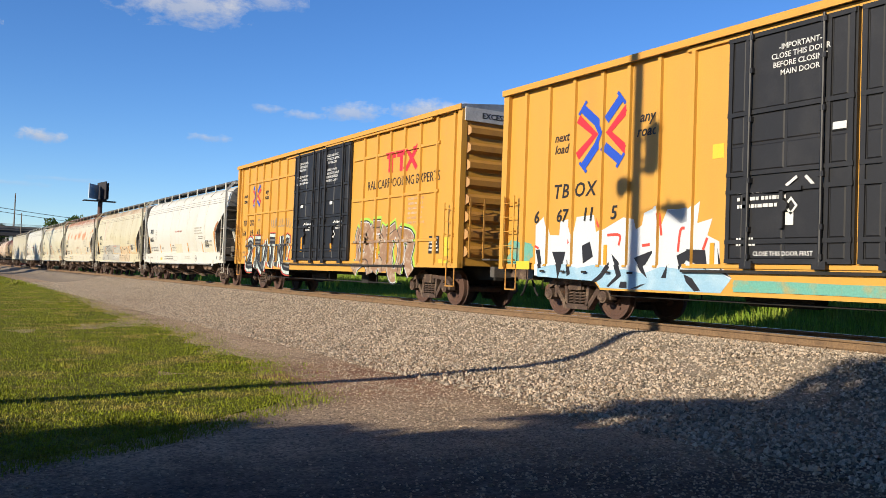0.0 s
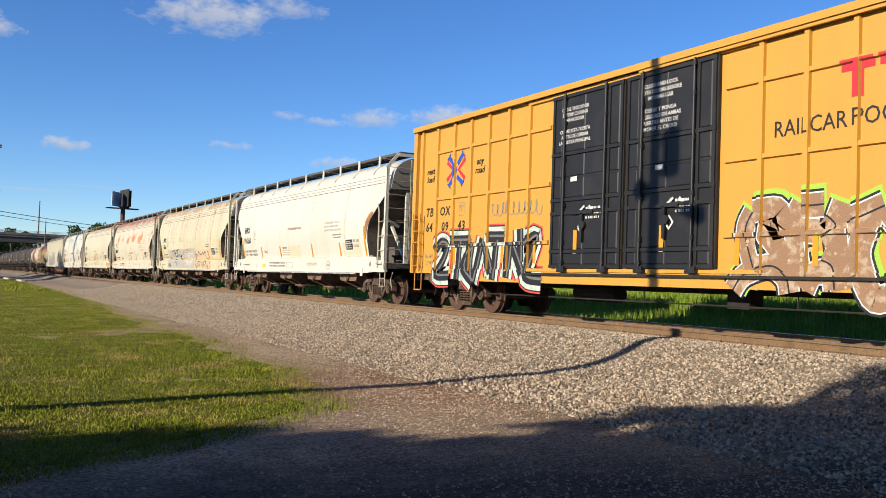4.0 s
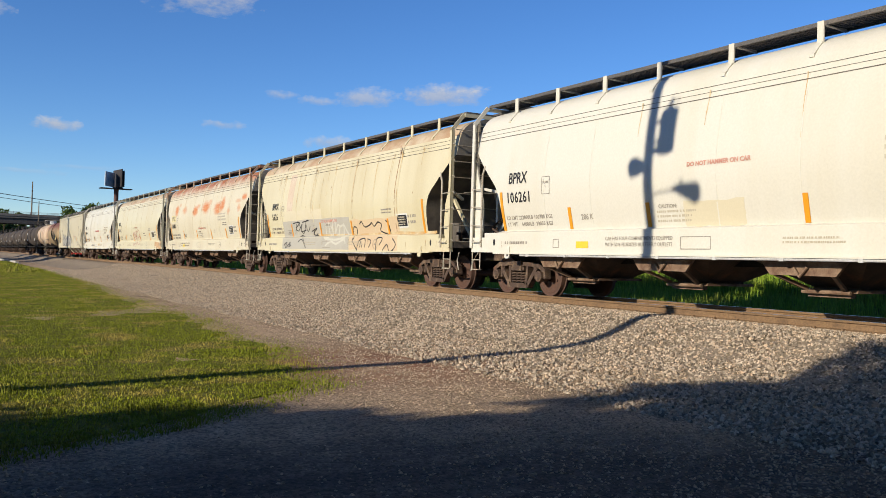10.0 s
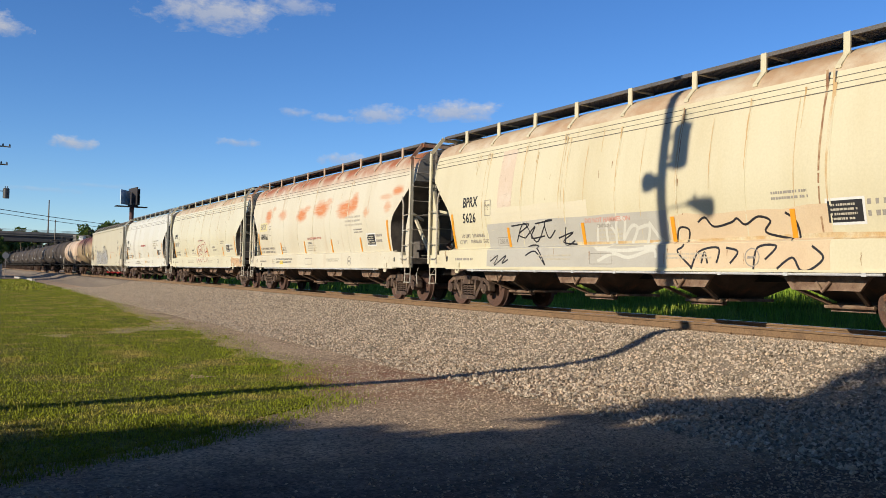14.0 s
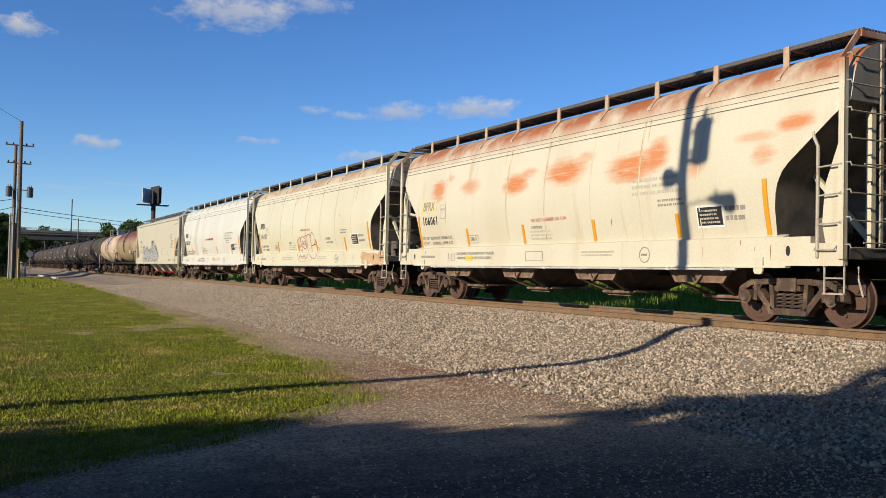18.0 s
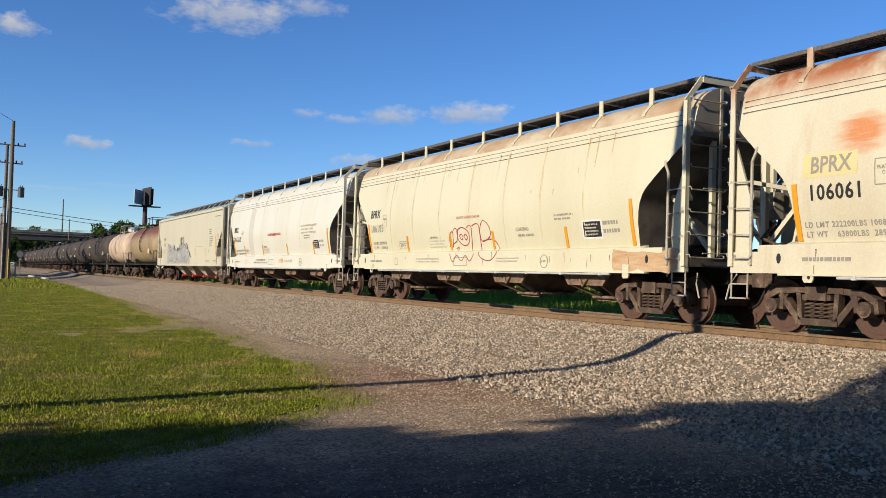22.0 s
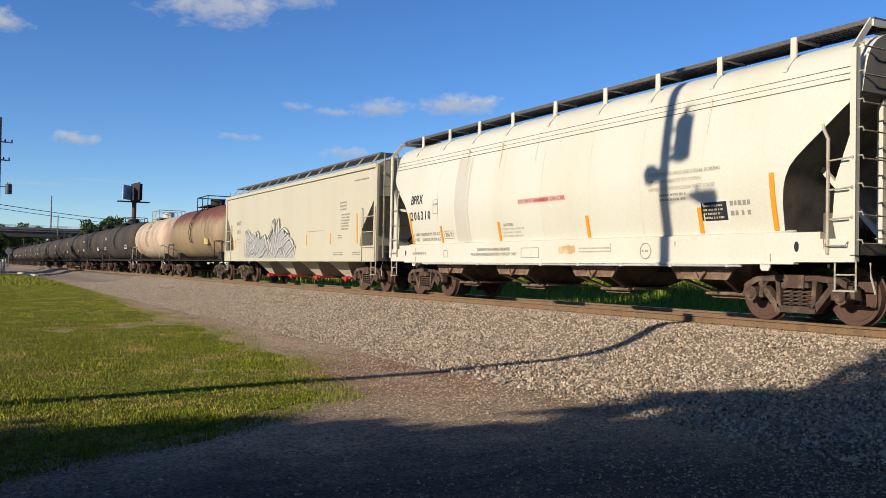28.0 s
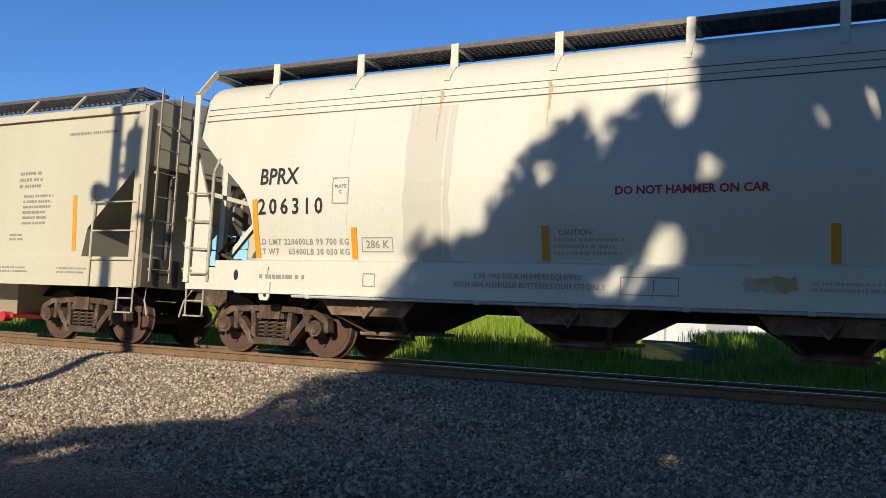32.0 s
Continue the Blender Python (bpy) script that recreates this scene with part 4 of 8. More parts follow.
def car_marks(car, mark, number, ink, numink, seed, hammer=True):
    """The lettering that all of these hoppers carry, each at its own places."""
    k = MARKS[seed]
    words(car, mark, *k["mark"], 0.36, ink, -1.5560, squash=0.85, bold=0.02)
    words(car, number, *k["num"], 0.34, numink, -1.5560, squash=0.9, space=1.4 if seed == 5 else 1.1, bold=0.02)
    for i, ln in enumerate(LOADS[seed]):
        words(car, ln, k["load"][0], k["load"][1] - 0.15 * i, 0.125, GREY_INK, -1.5560, squash=0.95, space=1.15, bold=0.02)
    for i, ln in enumerate(SILL_WORDS.get(seed, ())):
        words(car, ln, k["sill"], 1.29 - 0.12 * i, 0.105, GREY_INK, -1.5575, squash=0.9, bold=0.005)
    if seed not in SILL_WORDS:
        bars(car, k["sill"], 1.24, 1.5, 0.16, 2, TAN_INK, -1.5575, seed + 2)
    for y in k["tapes"]:
        tape(car, y, 1.51, 1.97, 0.0)
    tape(car, 6.66, 1.51, 2.42, 0.03)
    tape(car, -6.56, 1.51, 2.45, 0.0)
    words(car, "286 K", *k["axle"], 0.16, GREY_INK, -1.5560)
    if seed != 1:
        frame_box(car, *k["axle"], 0.26, 0.10, GREY_INK, -1.5560)
    frame_box(car, *k["plate"], 0.14, 0.19, GREY_INK, -1.5560)
    words(car, "PLATE\nC", k["plate"][0], k["plate"][1] + 0.02, 0.075, GREY_INK, -1.5560, leading=1.3)
    if k["ham"]:
        y, z, size = k["ham"]
        words(car, "DO NOT HAMMER ON CAR", y, z, size, RED_INK if hammer == 1 else PINK_INK, -1.5570, bold=0.03)
    words(car, "CAUTION:", k["caution"] + 0.2, 1.88, 0.10, GREY_INK, -1.5560)
    bars(car, k["caution"], 1.70, 1.0, 0.26, 3, TAN_INK, -1.5545, seed + 1)
    bars(car, -2.0, 1.24, 1.2, 0.14, 2, TAN_INK, -1.5575, seed + 3)
    frame_box(car, 0.47, 1.20, 0.36, 0.11, GREY_INK, -1.5575)
    frame_box(car, 4.55, 1.20, 0.10, 0.09, GREY_INK, -1.5575)
    bars(car, 6.05, 1.22, 1.0, 0.13, 1, GREY_INK, -1.5575, seed + 8)
    ring = [(0.15 * math.cos(a), 0.15 * math.sin(a)) for a in np.linspace(0, 2 * math.pi, 21)]
    strokes(car, "maker_mark", [ring], 0.02, GREY_INK, -3.5, 1.20, -1.5575)
    bars(car, -3.5, 1.20, 0.2, 0.09, 1, GREY_INK, -1.5575, seed + 9)
    if seed == 5:
        for i, ln in enumerate(("CAUTION: DO NOT USE STEAM, BOILING", "OR SHARP OBJECTS TO CLEAN", "ENTER CAR WITH CLEAN SOFT SOLED")):
            words(car, ln, -3.61, 2.64 - 0.14 * i, 0.098, TAN_INK, -1.5570, align="LEFT", bold=0.01)
    elif seed != 4:
        if seed != 2:
            bars(car, -3.9, 2.55, 1.5, 0.40, 3, FAINT_INK, -1.5560, seed + 4)
    if seed == 4:
        words(car, "COATING:", -2.55, 1.97, 0.12, GREY_INK, -1.5560)
        bars(car, -2.75, 1.83, 0.8, 0.12, 1, GREY_INK, -1.5560, 3)
    bars(car, -4.3, 2.2, 0.8, 0.18, 2, GREY_INK, -1.5545, seed + 5)
    panel(car, "stencil_panel", -4.95, -5.55, 1.72, 2.05, BLACK_INK, -1.5540)
    panel(car, "stencil_panel", -4.91, -5.59, 1.68, 2.09, WHITE_INK, -1.5532)
    bars(car, -5.25, 1.88, 0.5, 0.28, 4, TAN_INK, -1.5555, seed + 6)
    bars(car, -5.9, 1.92, 0.55, 0.34, 2, GREY_INK, -1.5545, seed + 7)
    words(car, mark, 0, 0, 0.24, ink, face=end_face(0.05, 4.25, -8.087), space=1.1)
    words(car, number, 0, 0, 0.22, numink, face=end_face(0.05, 3.98, -8.087), space=1.3)
    lay_on_side(car)
    if seed in (1, 3):
        panel(car, "stencil_panel", 3.85, 3.45, 1.10, 1.24, YELLOW_TAG, -1.5575)


def side_x(z):
    """The near side's outer face: sill, ledge and barrel."""
    if z < 1.455:
        return -1.555
    return -max(hop_width(z), float(np.interp(z, (1.455, 1.50), (1.552, 1.43))))


PAINTED = ("lettering", "graffiti_stroke", "graffiti", "stencil_box", "stencil_panel", "touch_up_paint", "reflector_tape", "maker_mark", "rust_stain")


def lay_on_side(car):
    """Bends the marks painted on a hopper's near side to its barrel shape."""
    for ob in [o for o in car.children if o.name.split(".")[0] in PAINTED and not o.get("laid")]:
        bm = bmesh.new()
        bm.from_mesh(ob.data)
        bm.transform(ob.matrix_basis)
        zs = [v.co.z for v in bm.verts]
        if max(abs(v.co.y) for v in bm.verts) > 8.08:
            bm.free()
            continue
        lo, hi = min(zs), max(zs)
        cuts = [z for z in (1.452, 1.505) if lo < z < hi] + [1.505 + 0.12 * k for k in range(1, 21) if lo + 0.03 < 1.505 + 0.12 * k < hi - 0.03]
        for c in cuts:
            bmesh.ops.bisect_plane(bm, geom=bm.verts[:] + bm.edges[:] + bm.faces[:], plane_co=(0, 0, c), plane_no=(0, 0, 1))
        for v in bm.verts:
            v.co.x = side_x(v.co.z) - max(0.0015, -1.5505 - v.co.x)
        me = bpy.data.meshes.new(ob.name.split(".")[0])
        bm.to_mesh(me)
        bm.free()
        for mat in ob.data.materials:
            me.materials.append(mat)
        ob.data, ob.matrix_basis = me, Matrix.Identity(4)
        ob["laid"] = 1


def rust_run(car, y, z0, z1, w, mat, wob=0.02, seed=1):
    """A thin run of rust down the rounded side."""
    rnd = random.Random(seed)
    n = 9
    g = Geo()
    pts = []
    off = 0.0
    for k in range(n + 1):
        z = z1 + (z0 - z1) * k / n
        off += rnd.uniform(-wob, wob) * 0.5
        ww = w * rnd.uniform(0.5, 1.2) * (1 - 0.6 * k / n)
        x = side_x(z) - 0.0035
        pts.append(((x, y + off + ww / 2, z), (x, y + off - ww / 2, z)))
    g.add([p for q in pts for p in q], [(2 * k, 2 * k + 1, 2 * k + 3, 2 * k + 2) for k in range(n)])
    part("rust_streak", g, mat, car, "rust running down from a seam")


def weather(car, seed, strong, seams=(-5.0, -3.35, -1.73, 0.0, 1.7, 3.4, 5.0)):
    """Rust runs below the seams, from the roof edge and along the sill."""
    rnd = random.Random(seed * 31)
    for y in seams:
        if rnd.random() < strong + 0.3:
            rust_run(car, y + 0.02, rnd.uniform(1.6, 2.8), 3.9, 0.035 + 0.03 * strong, STREAK, 0.015, rnd.randint(1, 999))
    for k in range(int(4 + 8 * strong)):
        rust_run(car, rnd.uniform(-6.3, 6.3), rnd.uniform(3.2, 3.6), 3.92, rnd.uniform(0.015, 0.05), STREAK, 0.01, rnd.randint(1, 999))
    for k in range(int(5 + 14 * strong)):
        z = rnd.uniform(1.25, 1.45)
        rust_run(car, rnd.uniform(-7.6, 7.6), z - rnd.uniform(0.08, 0.25), z, rnd.uniform(0.01, 0.035), STREAK_DARK, 0.01, rnd.randint(1, 999))
    for k in range(int(12 * strong)):
        z = rnd.uniform(1.7, 3.6)
        rust_run(car, rnd.uniform(-6.2, 6.2), z - rnd.uniform(0.03, 0.16), z, rnd.uniform(0.012, 0.03), STREAK_DARK, 0.01, rnd.randint(1, 999))

# ---- high-cube boxcar ----
BOX_L = 18.2
BL = BOX_L / 2


def boxcar(label, ribs, belts, seed):
    """A yellow boxcar; ribs: the posts' places on each side of the doors; belts: heights of the cross ribs."""
    car = thing("boxcar", label, "rail car", "yellow boxcars of the train")
    g = Geo()
    g.box(-1.50, 1.50, -BL + 0.02, BL - 0.02, 1.05, 5.08)
    part("body", g, YELLOW, car)
    g = Geo()  # gabled roof with an eave
    g.slab([(-1.62, 5.02), (-1.62, 5.12), (-1.55, 5.14), (0, 5.30), (1.55, 5.14), (1.62, 5.12), (1.62, 5.02)], "y", -BL, BL)
    part("roof", g, ROOF_GREY, car)
    g = Geo()
    for s in (-1, 1):
        g.box(s * 1.64 - 0.02, s * 1.64 + 0.02, -BL, BL, 5.00, 5.13)
        g.box(s * 1.60 - 0.025, s * 1.60 + 0.03, -7.6, -0.4, 4.94, 5.0)
    part("eave", g, YELLOW, car)
    post = Geo().slab([(-1.495, -0.058), (-1.562, -0.046), (-1.562, 0.046), (-1.495, 0.058)], "z", 1.06, 5.0).mesh("side_post", YELLOW)
    corner = Geo().box(-1.60, -1.44, -0.10, 0.10, 0.98, 5.05).mesh("corner_post", YELLOW)
    for s in (0, 180):
        m = pose(0, 0, 0, 0, 0, s)
        sg = 1 if s == 0 else -1
        for y in ribs:
            part("side_post", post, None, car, at=m @ pose(0, sg * y, 0))
        for e in (-1, 1):
            part("corner_post", corner, None, car, at=m @ pose(0, e * (BL - 0.10), 0))
            for z in belts:
                g = Geo().slab([(-1.495, z - 0.05), (-1.552, z - 0.038), (-1.552, z + 0.036), (-1.495, z + 0.048)], "y", e * 2.55, e * (BL - 1.2))
                part("side_rib", g, YELLOW, car, at=m)
    low = 0.60 if seed == 1 else 0.80
    g = Geo()  # side sill, deeper in the middle
    for s in (-1, 1):
        g.slab([(-BL, 1.10), (-BL, 0.98), (-6.0, 0.98), (-5.6, low), (5.6, low), (6.0, 0.98), (BL, 0.98), (BL, 1.10)], "x", s * 1.53, s * 1.47)
    part("side_sill", g, YELLOW, car)
    part("door_track", Geo().box(-1.56, -1.50, -3.4, 3.4, 1.06, 1.13), YELLOW, car)
    part("door_track", Geo().box(-1.60, -1.53, -6.2, 3.4, 0.98, 1.03), UNDER, car)
    part("door_track", Geo().box(-1.56, -1.50, -3.4, 3.4, 4.92, 5.0), YELLOW, car)
    # doors
    for s in (0, 180):
        m = pose(0, 0, 0, 0, 0, s)
        for y0, y1 in ((0.03, 2.42), (-2.42, -0.03)):
            g = Geo()
            g.box(-1.575, -1.515, y0, y1, 1.15, 4.93)
            d = part("door", g, BLACK_DOOR, car, "black ribbed plug door with white stencils", at=m)
            w = y1 - y0
            q = Geo()
            for z in (1.18, 1.50, 2.33, 2.62, 3.62, 4.88):
                q.box(-1.612, -1.575, y0 + 0.02, y1 - 0.02, z - 0.035, z + 0.035)
            for f in (0.03, 0.19, 0.83, 0.97):
                q.box(-1.606, -1.575, y0 + w * f - 0.035, y0 + w * f + 0.035, 1.18, 4.88)
            part("door_rib", q, BLACK_DOOR, d)
            for z0, z1 in ((1.22, 1.46), (1.54, 2.29), (2.66, 3.08), (3.12, 3.58), (3.66, 4.84)):
                for a, b in ((0.06, 0.17), (0.21, 0.50), (0.52, 0.81), (0.85, 0.95)):
                    q = Geo().loft([[Vector((-1.575, y0 + w * a, z0)), Vector((-1.575, y0 + w * b, z0)), Vector((-1.575, y0 + w * b, z1)), Vector((-1.575, y0 + w * a, z1))],
                                    [Vector((-1.590, y0 + w * a + 0.02, z0 + 0.02)), Vector((-1.590, y0 + w * b - 0.02, z0 + 0.02)), Vector((-1.590, y0 + w * b - 0.02, z1 - 0.02)), Vector((-1.590, y0 + w * a + 0.02, z1 - 0.02))]])
                    part("door_panel", q, BLACK_DOOR, d)
            q = Geo()
            for f in (0.22, 0.79):
                yy = y0 + w * f
                q.tube([(-1.635, yy, 1.10), (-1.635, yy, 4.95)], 0.028, 8)
                for z in (1.25, 1.7, 2.5, 3.5, 4.3, 4.85):
                    q.box(-1.66, -1.575, yy - 0.05, yy + 0.05, z - 0.04, z + 0.04)
                q.box(-1.66, -1.56, yy - 0.12, yy + 0.12, 1.06, 1.18)
            part("locking_bar", q, BLACK_DOOR, d)
            q = Geo()
            q.box(-1.65, -1.60, y0 + w * 0.50, y0 + w * 0.53, 1.7, 2.3)
            q.box(-1.65, -1.60, y0 + w * 0.36, y0 + w * 0.66, 2.28, 2.34)
            q.tube([(-1.66, y0 + w * 0.5, 2.05), (-1.60, y0 + w * 0.5, 2.05)], 0.09, 14)
            part("door_handle", q, BLACK_DOOR, d)
    # corrugated ends
    for e in (-1, 1):
        g = Geo()
        for k in range(8):
            z = 1.25 + k * 0.44
            y0, y1 = e * (BL - 0.02), e * (BL + 0.07)
            g.loft([[Vector((-1.42, y0, z)), Vector((1.42, y0, z)), Vector((1.42, y0, z + 0.30)), Vector((-1.42, y0, z + 0.30))],
                    [Vector((-1.36, y1, z + 0.08)), Vector((1.36, y1, z + 0.08)), Vector((1.36, y1, z + 0.22)), Vector((-1.36, y1, z + 0.22))]])
        part("end_corrugation", g, YELLOW_DARK, car)
        g = Geo()
        g.box(-1.52, 1.52, min(e * (BL - 0.02), e * (BL + 0.04)), max(e * (BL - 0.02), e * (BL + 0.04)), 4.72, 5.06)
        b = part("end_band", g, WHITE_BAND, car, "white excess height band across the end")
        if e < 0:
            words(b, "EXCESS HEIGHT CAR", 0, 0, 0.20, BLACK_INK, face=end_face(0, 4.88, -BL - 0.045), squash=1.1)
        part("end_ladder", ladder_mesh("end_ladder", 1.25, 2.75, 0.42, 5, YELLOW_DARK), None, car, at=pose(-1.15, e * (BL + 0.16), 0, 0, 0, -90 * e))
        g = Geo()
        g.box(-0.9, 0.9, e * (BL + 0.25) - 0.18, e * (BL + 0.25) + 0.18, 1.20, 1.24)
        g.box(-0.6, 0.6, e * (BL + 0.1) - 0.1, e * (BL + 0.1) + 0.1, 0.78, 1.05)
        part("end_platform", g, GREY_STEEL, car)
        g = Geo()
        g.tube([(0.4, e * (BL + 0.2), 2.2), (0.4, e * (BL + 0.26), 2.2)], 0.26, 18)
        part("brake_wheel", g, UNDER, car)
        for s in (0, 180):
            part("side_ladder", ladder_mesh("side_ladder", 1.02, 2.65, 0.40, 5, YELLOW), None, car, at=pose(0, 0, 0, 0, 0, s) @ pose(-1.66, e * (BL - 0.42), 0))
            q = Geo()
            for y in (BL - 0.62, BL - 0.22):
                q.tube([(-1.55, e * y, 1.0), (-1.55, e * y, 0.52)], 0.016, 6)
            q.box(-1.58, -1.52, min(e * (BL - 0.62), e * (BL - 0.22)), max(e * (BL - 0.62), e * (BL - 0.22)), 0.50, 0.53)
            part("sill_step", q, YELLOW_DARK, car, at=pose(0, 0, 0, 0, 0, s))
    g = Geo()
    g.box(-0.36, 0.36, -BL + 0.1, BL - 0.1, 0.70, 1.06)
    for y in (-4.2, -2.1, 0, 2.1, 4.2):
        g.box(-1.46, 1.46, y - 0.08, y + 0.08, 0.82, 1.06)
    part("underframe", g, UNDER, car)
    g = Geo()
    g.tube([(-1.25, -5.5, 0.50), (-1.25, 5.6, 0.50)], 0.018, 6)
    for y in (-3.9, -0.3, 3.2):
        g.tube([(-1.25, y, 0.50), (-1.25, y, 0.9)], 0.015, 6)
    part("brake_rod", g, UNDER, car)
    g = Geo()
    g.tube([(-0.4, 1.4, 0.62), (-0.4, 2.8, 0.62)], 0.20, 14)
    g.box(-0.9, -0.55, -2.6, -2.1, 0.45, 0.85)
    part("brake_cylinder", g, UNDER, car)
    for e in (-1, 1):
        bogie(car, e * (BL - 2.25))
    draft_gear(car, BL + 0.62)
    return car


def emblem(car, y, z, k):
    """Two crossing arrowed roads, blue over red, as plain shapes."""
    x = -1.582
    L, R_ = [(-0.76 * k, -0.40 * k), (-0.20 * k, 0.0), (-0.76 * k, 0.40 * k)], [(0.76 * k, -0.42 * k), (0.22 * k, 0.0), (0.76 * k, 0.42 * k)]
    B = [[(-0.62 * k, 0.60 * k), (-0.16 * k, 0.26 * k), (0.0, 0.0), (-0.14 * k, -0.24 * k), (-0.56 * k, -0.64 * k)], [(0.58 * k, 0.66 * k), (0.14 * k, 0.26 * k)], [(0.10 * k, -0.28 * k), (0.60 * k, -0.62 * k)]]
    T = [[(0.46 * k, 0.78 * k), (0.70 * k, 0.52 * k)], [(-0.74 * k, 0.48 * k), (-0.50 * k, 0.74 * k)], [(0.48 * k, -0.74 * k), (0.70 * k, -0.48 * k)], [(-0.68 * k, -0.54 * k), (-0.44 * k, -0.76 * k)]]
    strokes(car, "emblem", [L, R_], 0.185 * k, EMBLEM_RED, y, z, x, 0.001)
    strokes(car, "emblem", B, 0.19 * k, BLUE_INK, y, z, x, 0.003)
    strokes(car, "emblem", T, 0.07 * k, BLUE_INK, y, z, x, 0.003)


def tag_scrawl(car, name, y0, y1, z0, z1, mat, seed, w=0.03, x=-1.562, loops=14):
    rnd = random.Random(seed)
    n = loops * 6
    W, h = abs(y1 - y0), z1 - z0
    pts = []
    for k in range(n):
        f = k / (n - 1)
        a = f * loops * 2 * math.pi
        pts.append((-W / 2 + W * f + 0.10 * W / loops * 3 * math.cos(a), h / 2 * math.sin(a) * rnd.uniform(0.55, 1.0)))
    strokes(car, name, [pts], w, mat, (y0 + y1) / 2, (z0 + z1) / 2, x)


RIBS_A = (3.25, 4.09, 4.91, 5.68, 6.58, 7.43, 8.29, -3.25, -4.09, -4.91, -5.68, -6.58, -7.43, -8.29)
RIBS_B, BELTS_B = (3.38, 4.25, 5.14, 6.0, 6.86, 7.78, 8.65, -3.32, -4.21, -5.08, -5.95, -6.86, -7.78, -8.65), (1.72, 3.02, 4.30)
BOX_A = boxcar("yellow high-cube boxcar with black doors and large white-blue graffiti", RIBS_A, (), 1)
# lettering of the first boxcar, centre at 7.95
CA, CB = 7.95, 28.0
emblem(BOX_A, 13.67 - CA, 3.75, 0.98)
words(BOX_A, "next\nload", 14.95 - CA, 3.68, 0.27, BLACK_INK, -1.582, shear=0.25, leading=1.12)
words(BOX_A, "any\nroad", 12.38 - CA, 3.78, 0.29, BLACK_INK, -1.582, shear=0.25, leading=1.12)
words(BOX_A, "TB OX", 14.5 - CA, 2.64, 0.42, BLACK_INK, -1.582, shear=0.15, space=1.15)
for body, c in (("6", 15.76), ("67", 14.87), ("11", 14.02), ("5", 13.24)):
    words(BOX_A, body, c - CA, 2.12, 0.38, BLACK_INK, -1.590, shear=0.15)
shapes(BOX_A, "graffiti", [[(-7.84, 1.96), (-7.51, 2.17), (-7.31, 1.73), (-6.99, 1.72), (-6.97, 2.02), (-6.7, 2.05), (-6.54, 1.71), (-6.43, 2.09), (-5.88, 2.11), (-5.8, 1.73), (-5.47, 1.85), (-5.0, 2.03), (-4.72, 1.98), (-4.65, 1.78),
                           (-4.49, 1.86), (-4.44, 2.09), (-4.07, 2.2), (-4.01, 1.8), (-3.84, 2.13), (-3.27, 2.11), (-3.06, 2.24), (-3.11, 1.85), (-2.77, 1.92), (-2.87, 1.63), (-2.6, 1.52), (-2.58, 1.14), (-2.29, 0.9), (-2.52, 0.66), (-5.6, 0.66), (-5.66, 0.79), (-7.8, 0.85)]],
       SPRAY_WHITE, -1.577, "large white sprayed letters")
shapes(BOX_A, "graffiti", [[(-7.7, 1.02), (-6.85, 1.12), (-6.31, 1.03), (-5.67, 1.12), (-5.37, 1.0), (-4.9, 1.02), (-4.39, 0.94), (-3.92, 1.08), (-3.37, 1.03), (-2.85, 1.05), (-2.53, 1.0), (-2.31, 0.87), (-2.52, 0.64), (-5.59, 0.64), (-5.72, 0.77), (-7.7, 0.83)]], SPRAY_BLUE, -1.5785)
shapes(BOX_A, "graffiti", [[(-7.81, 1.42), (-7.66, 1.42), (-7.56, 1.02), (-7.67, 1.0)], [(-7.22, 1.37), (-6.76, 1.37), (-6.88, 0.98), (-6.97, 0.77), (-7.02, 1.02)], [(-6.23, 1.49), (-5.98, 1.57), (-5.87, 1.26), (-6.18, 1.12)],
                           [(-5.32, 1.32), (-5.11, 1.16), (-4.98, 0.89), (-5.35, 0.66), (-5.41, 0.68), (-5.13, 0.89)], [(-4.68, 1.24), (-4.15, 1.39), (-4.4, 1.07), (-4.28, 0.86), (-4.45, 0.97)],
                           [(-3.58, 1.28), (-3.29, 1.39), (-2.91, 1.38), (-2.85, 1.03), (-3.33, 1.21), (-3.49, 1.02)], [(-3.92, 0.87), (-3.77, 1.13), (-3.79, 0.87)]], SPRAY_BLACK, -1.580)
shapes(BOX_A, "graffiti", [[(-3.37, 0.95), (-3.17, 0.88), (-2.97, 0.67), (-3.11, 0.65), (-3.31, 0.81)], [(-5.0, 0.78), (-4.83, 0.78), (-4.82, 0.65), (-5.05, 0.66)], [(-4.44, 0.74), (-4.3, 0.76), (-4.54, 0.66), (-4.71, 0.65)],
                           [(-2.64, 1.42), (-2.54, 1.07), (-2.29, 0.9), (-2.49, 0.97), (-2.61, 1.14)], [(-5.85, 0.77), (-5.61, 0.92), (-5.4, 1.16), (-5.34, 1.04), (-5.54, 0.84), (-5.72, 0.75)], [(-6.72, 1.2), (-6.62, 1.2), (-6.55, 0.9), (-6.66, 0.85)]], SPRAY_BLACK, -1.580)
shapes(BOX_A, "graffiti", [[(-3.84, 2.1), (-3.32, 2.14), (-3.35, 1.89), (-3.5, 1.86)]], SPRAY_SILVER, -1.580)
strokes(BOX_A, "graffiti", [[(-6.68, 1.67), (-6.6, 1.54)], [(-5.78, 2.06), (-5.65, 1.85)], [(-4.04, 2.07), (-3.97, 1.65)], [(-5.46, 1.69), (-5.1, 1.68), (-5.12, 1.48)], [(-4.47, 1.47), (-4.26, 1.49)], [(-3.4, 1.77), (-3.5, 1.73), (-3.55, 1.35)], [(-2.96, 1.38), (-2.87, 1.59)], [(-7.85, 1.5), (-7.7, 1.45)]], 0.055, SPRAY_RED, 0, 0, -1.581)
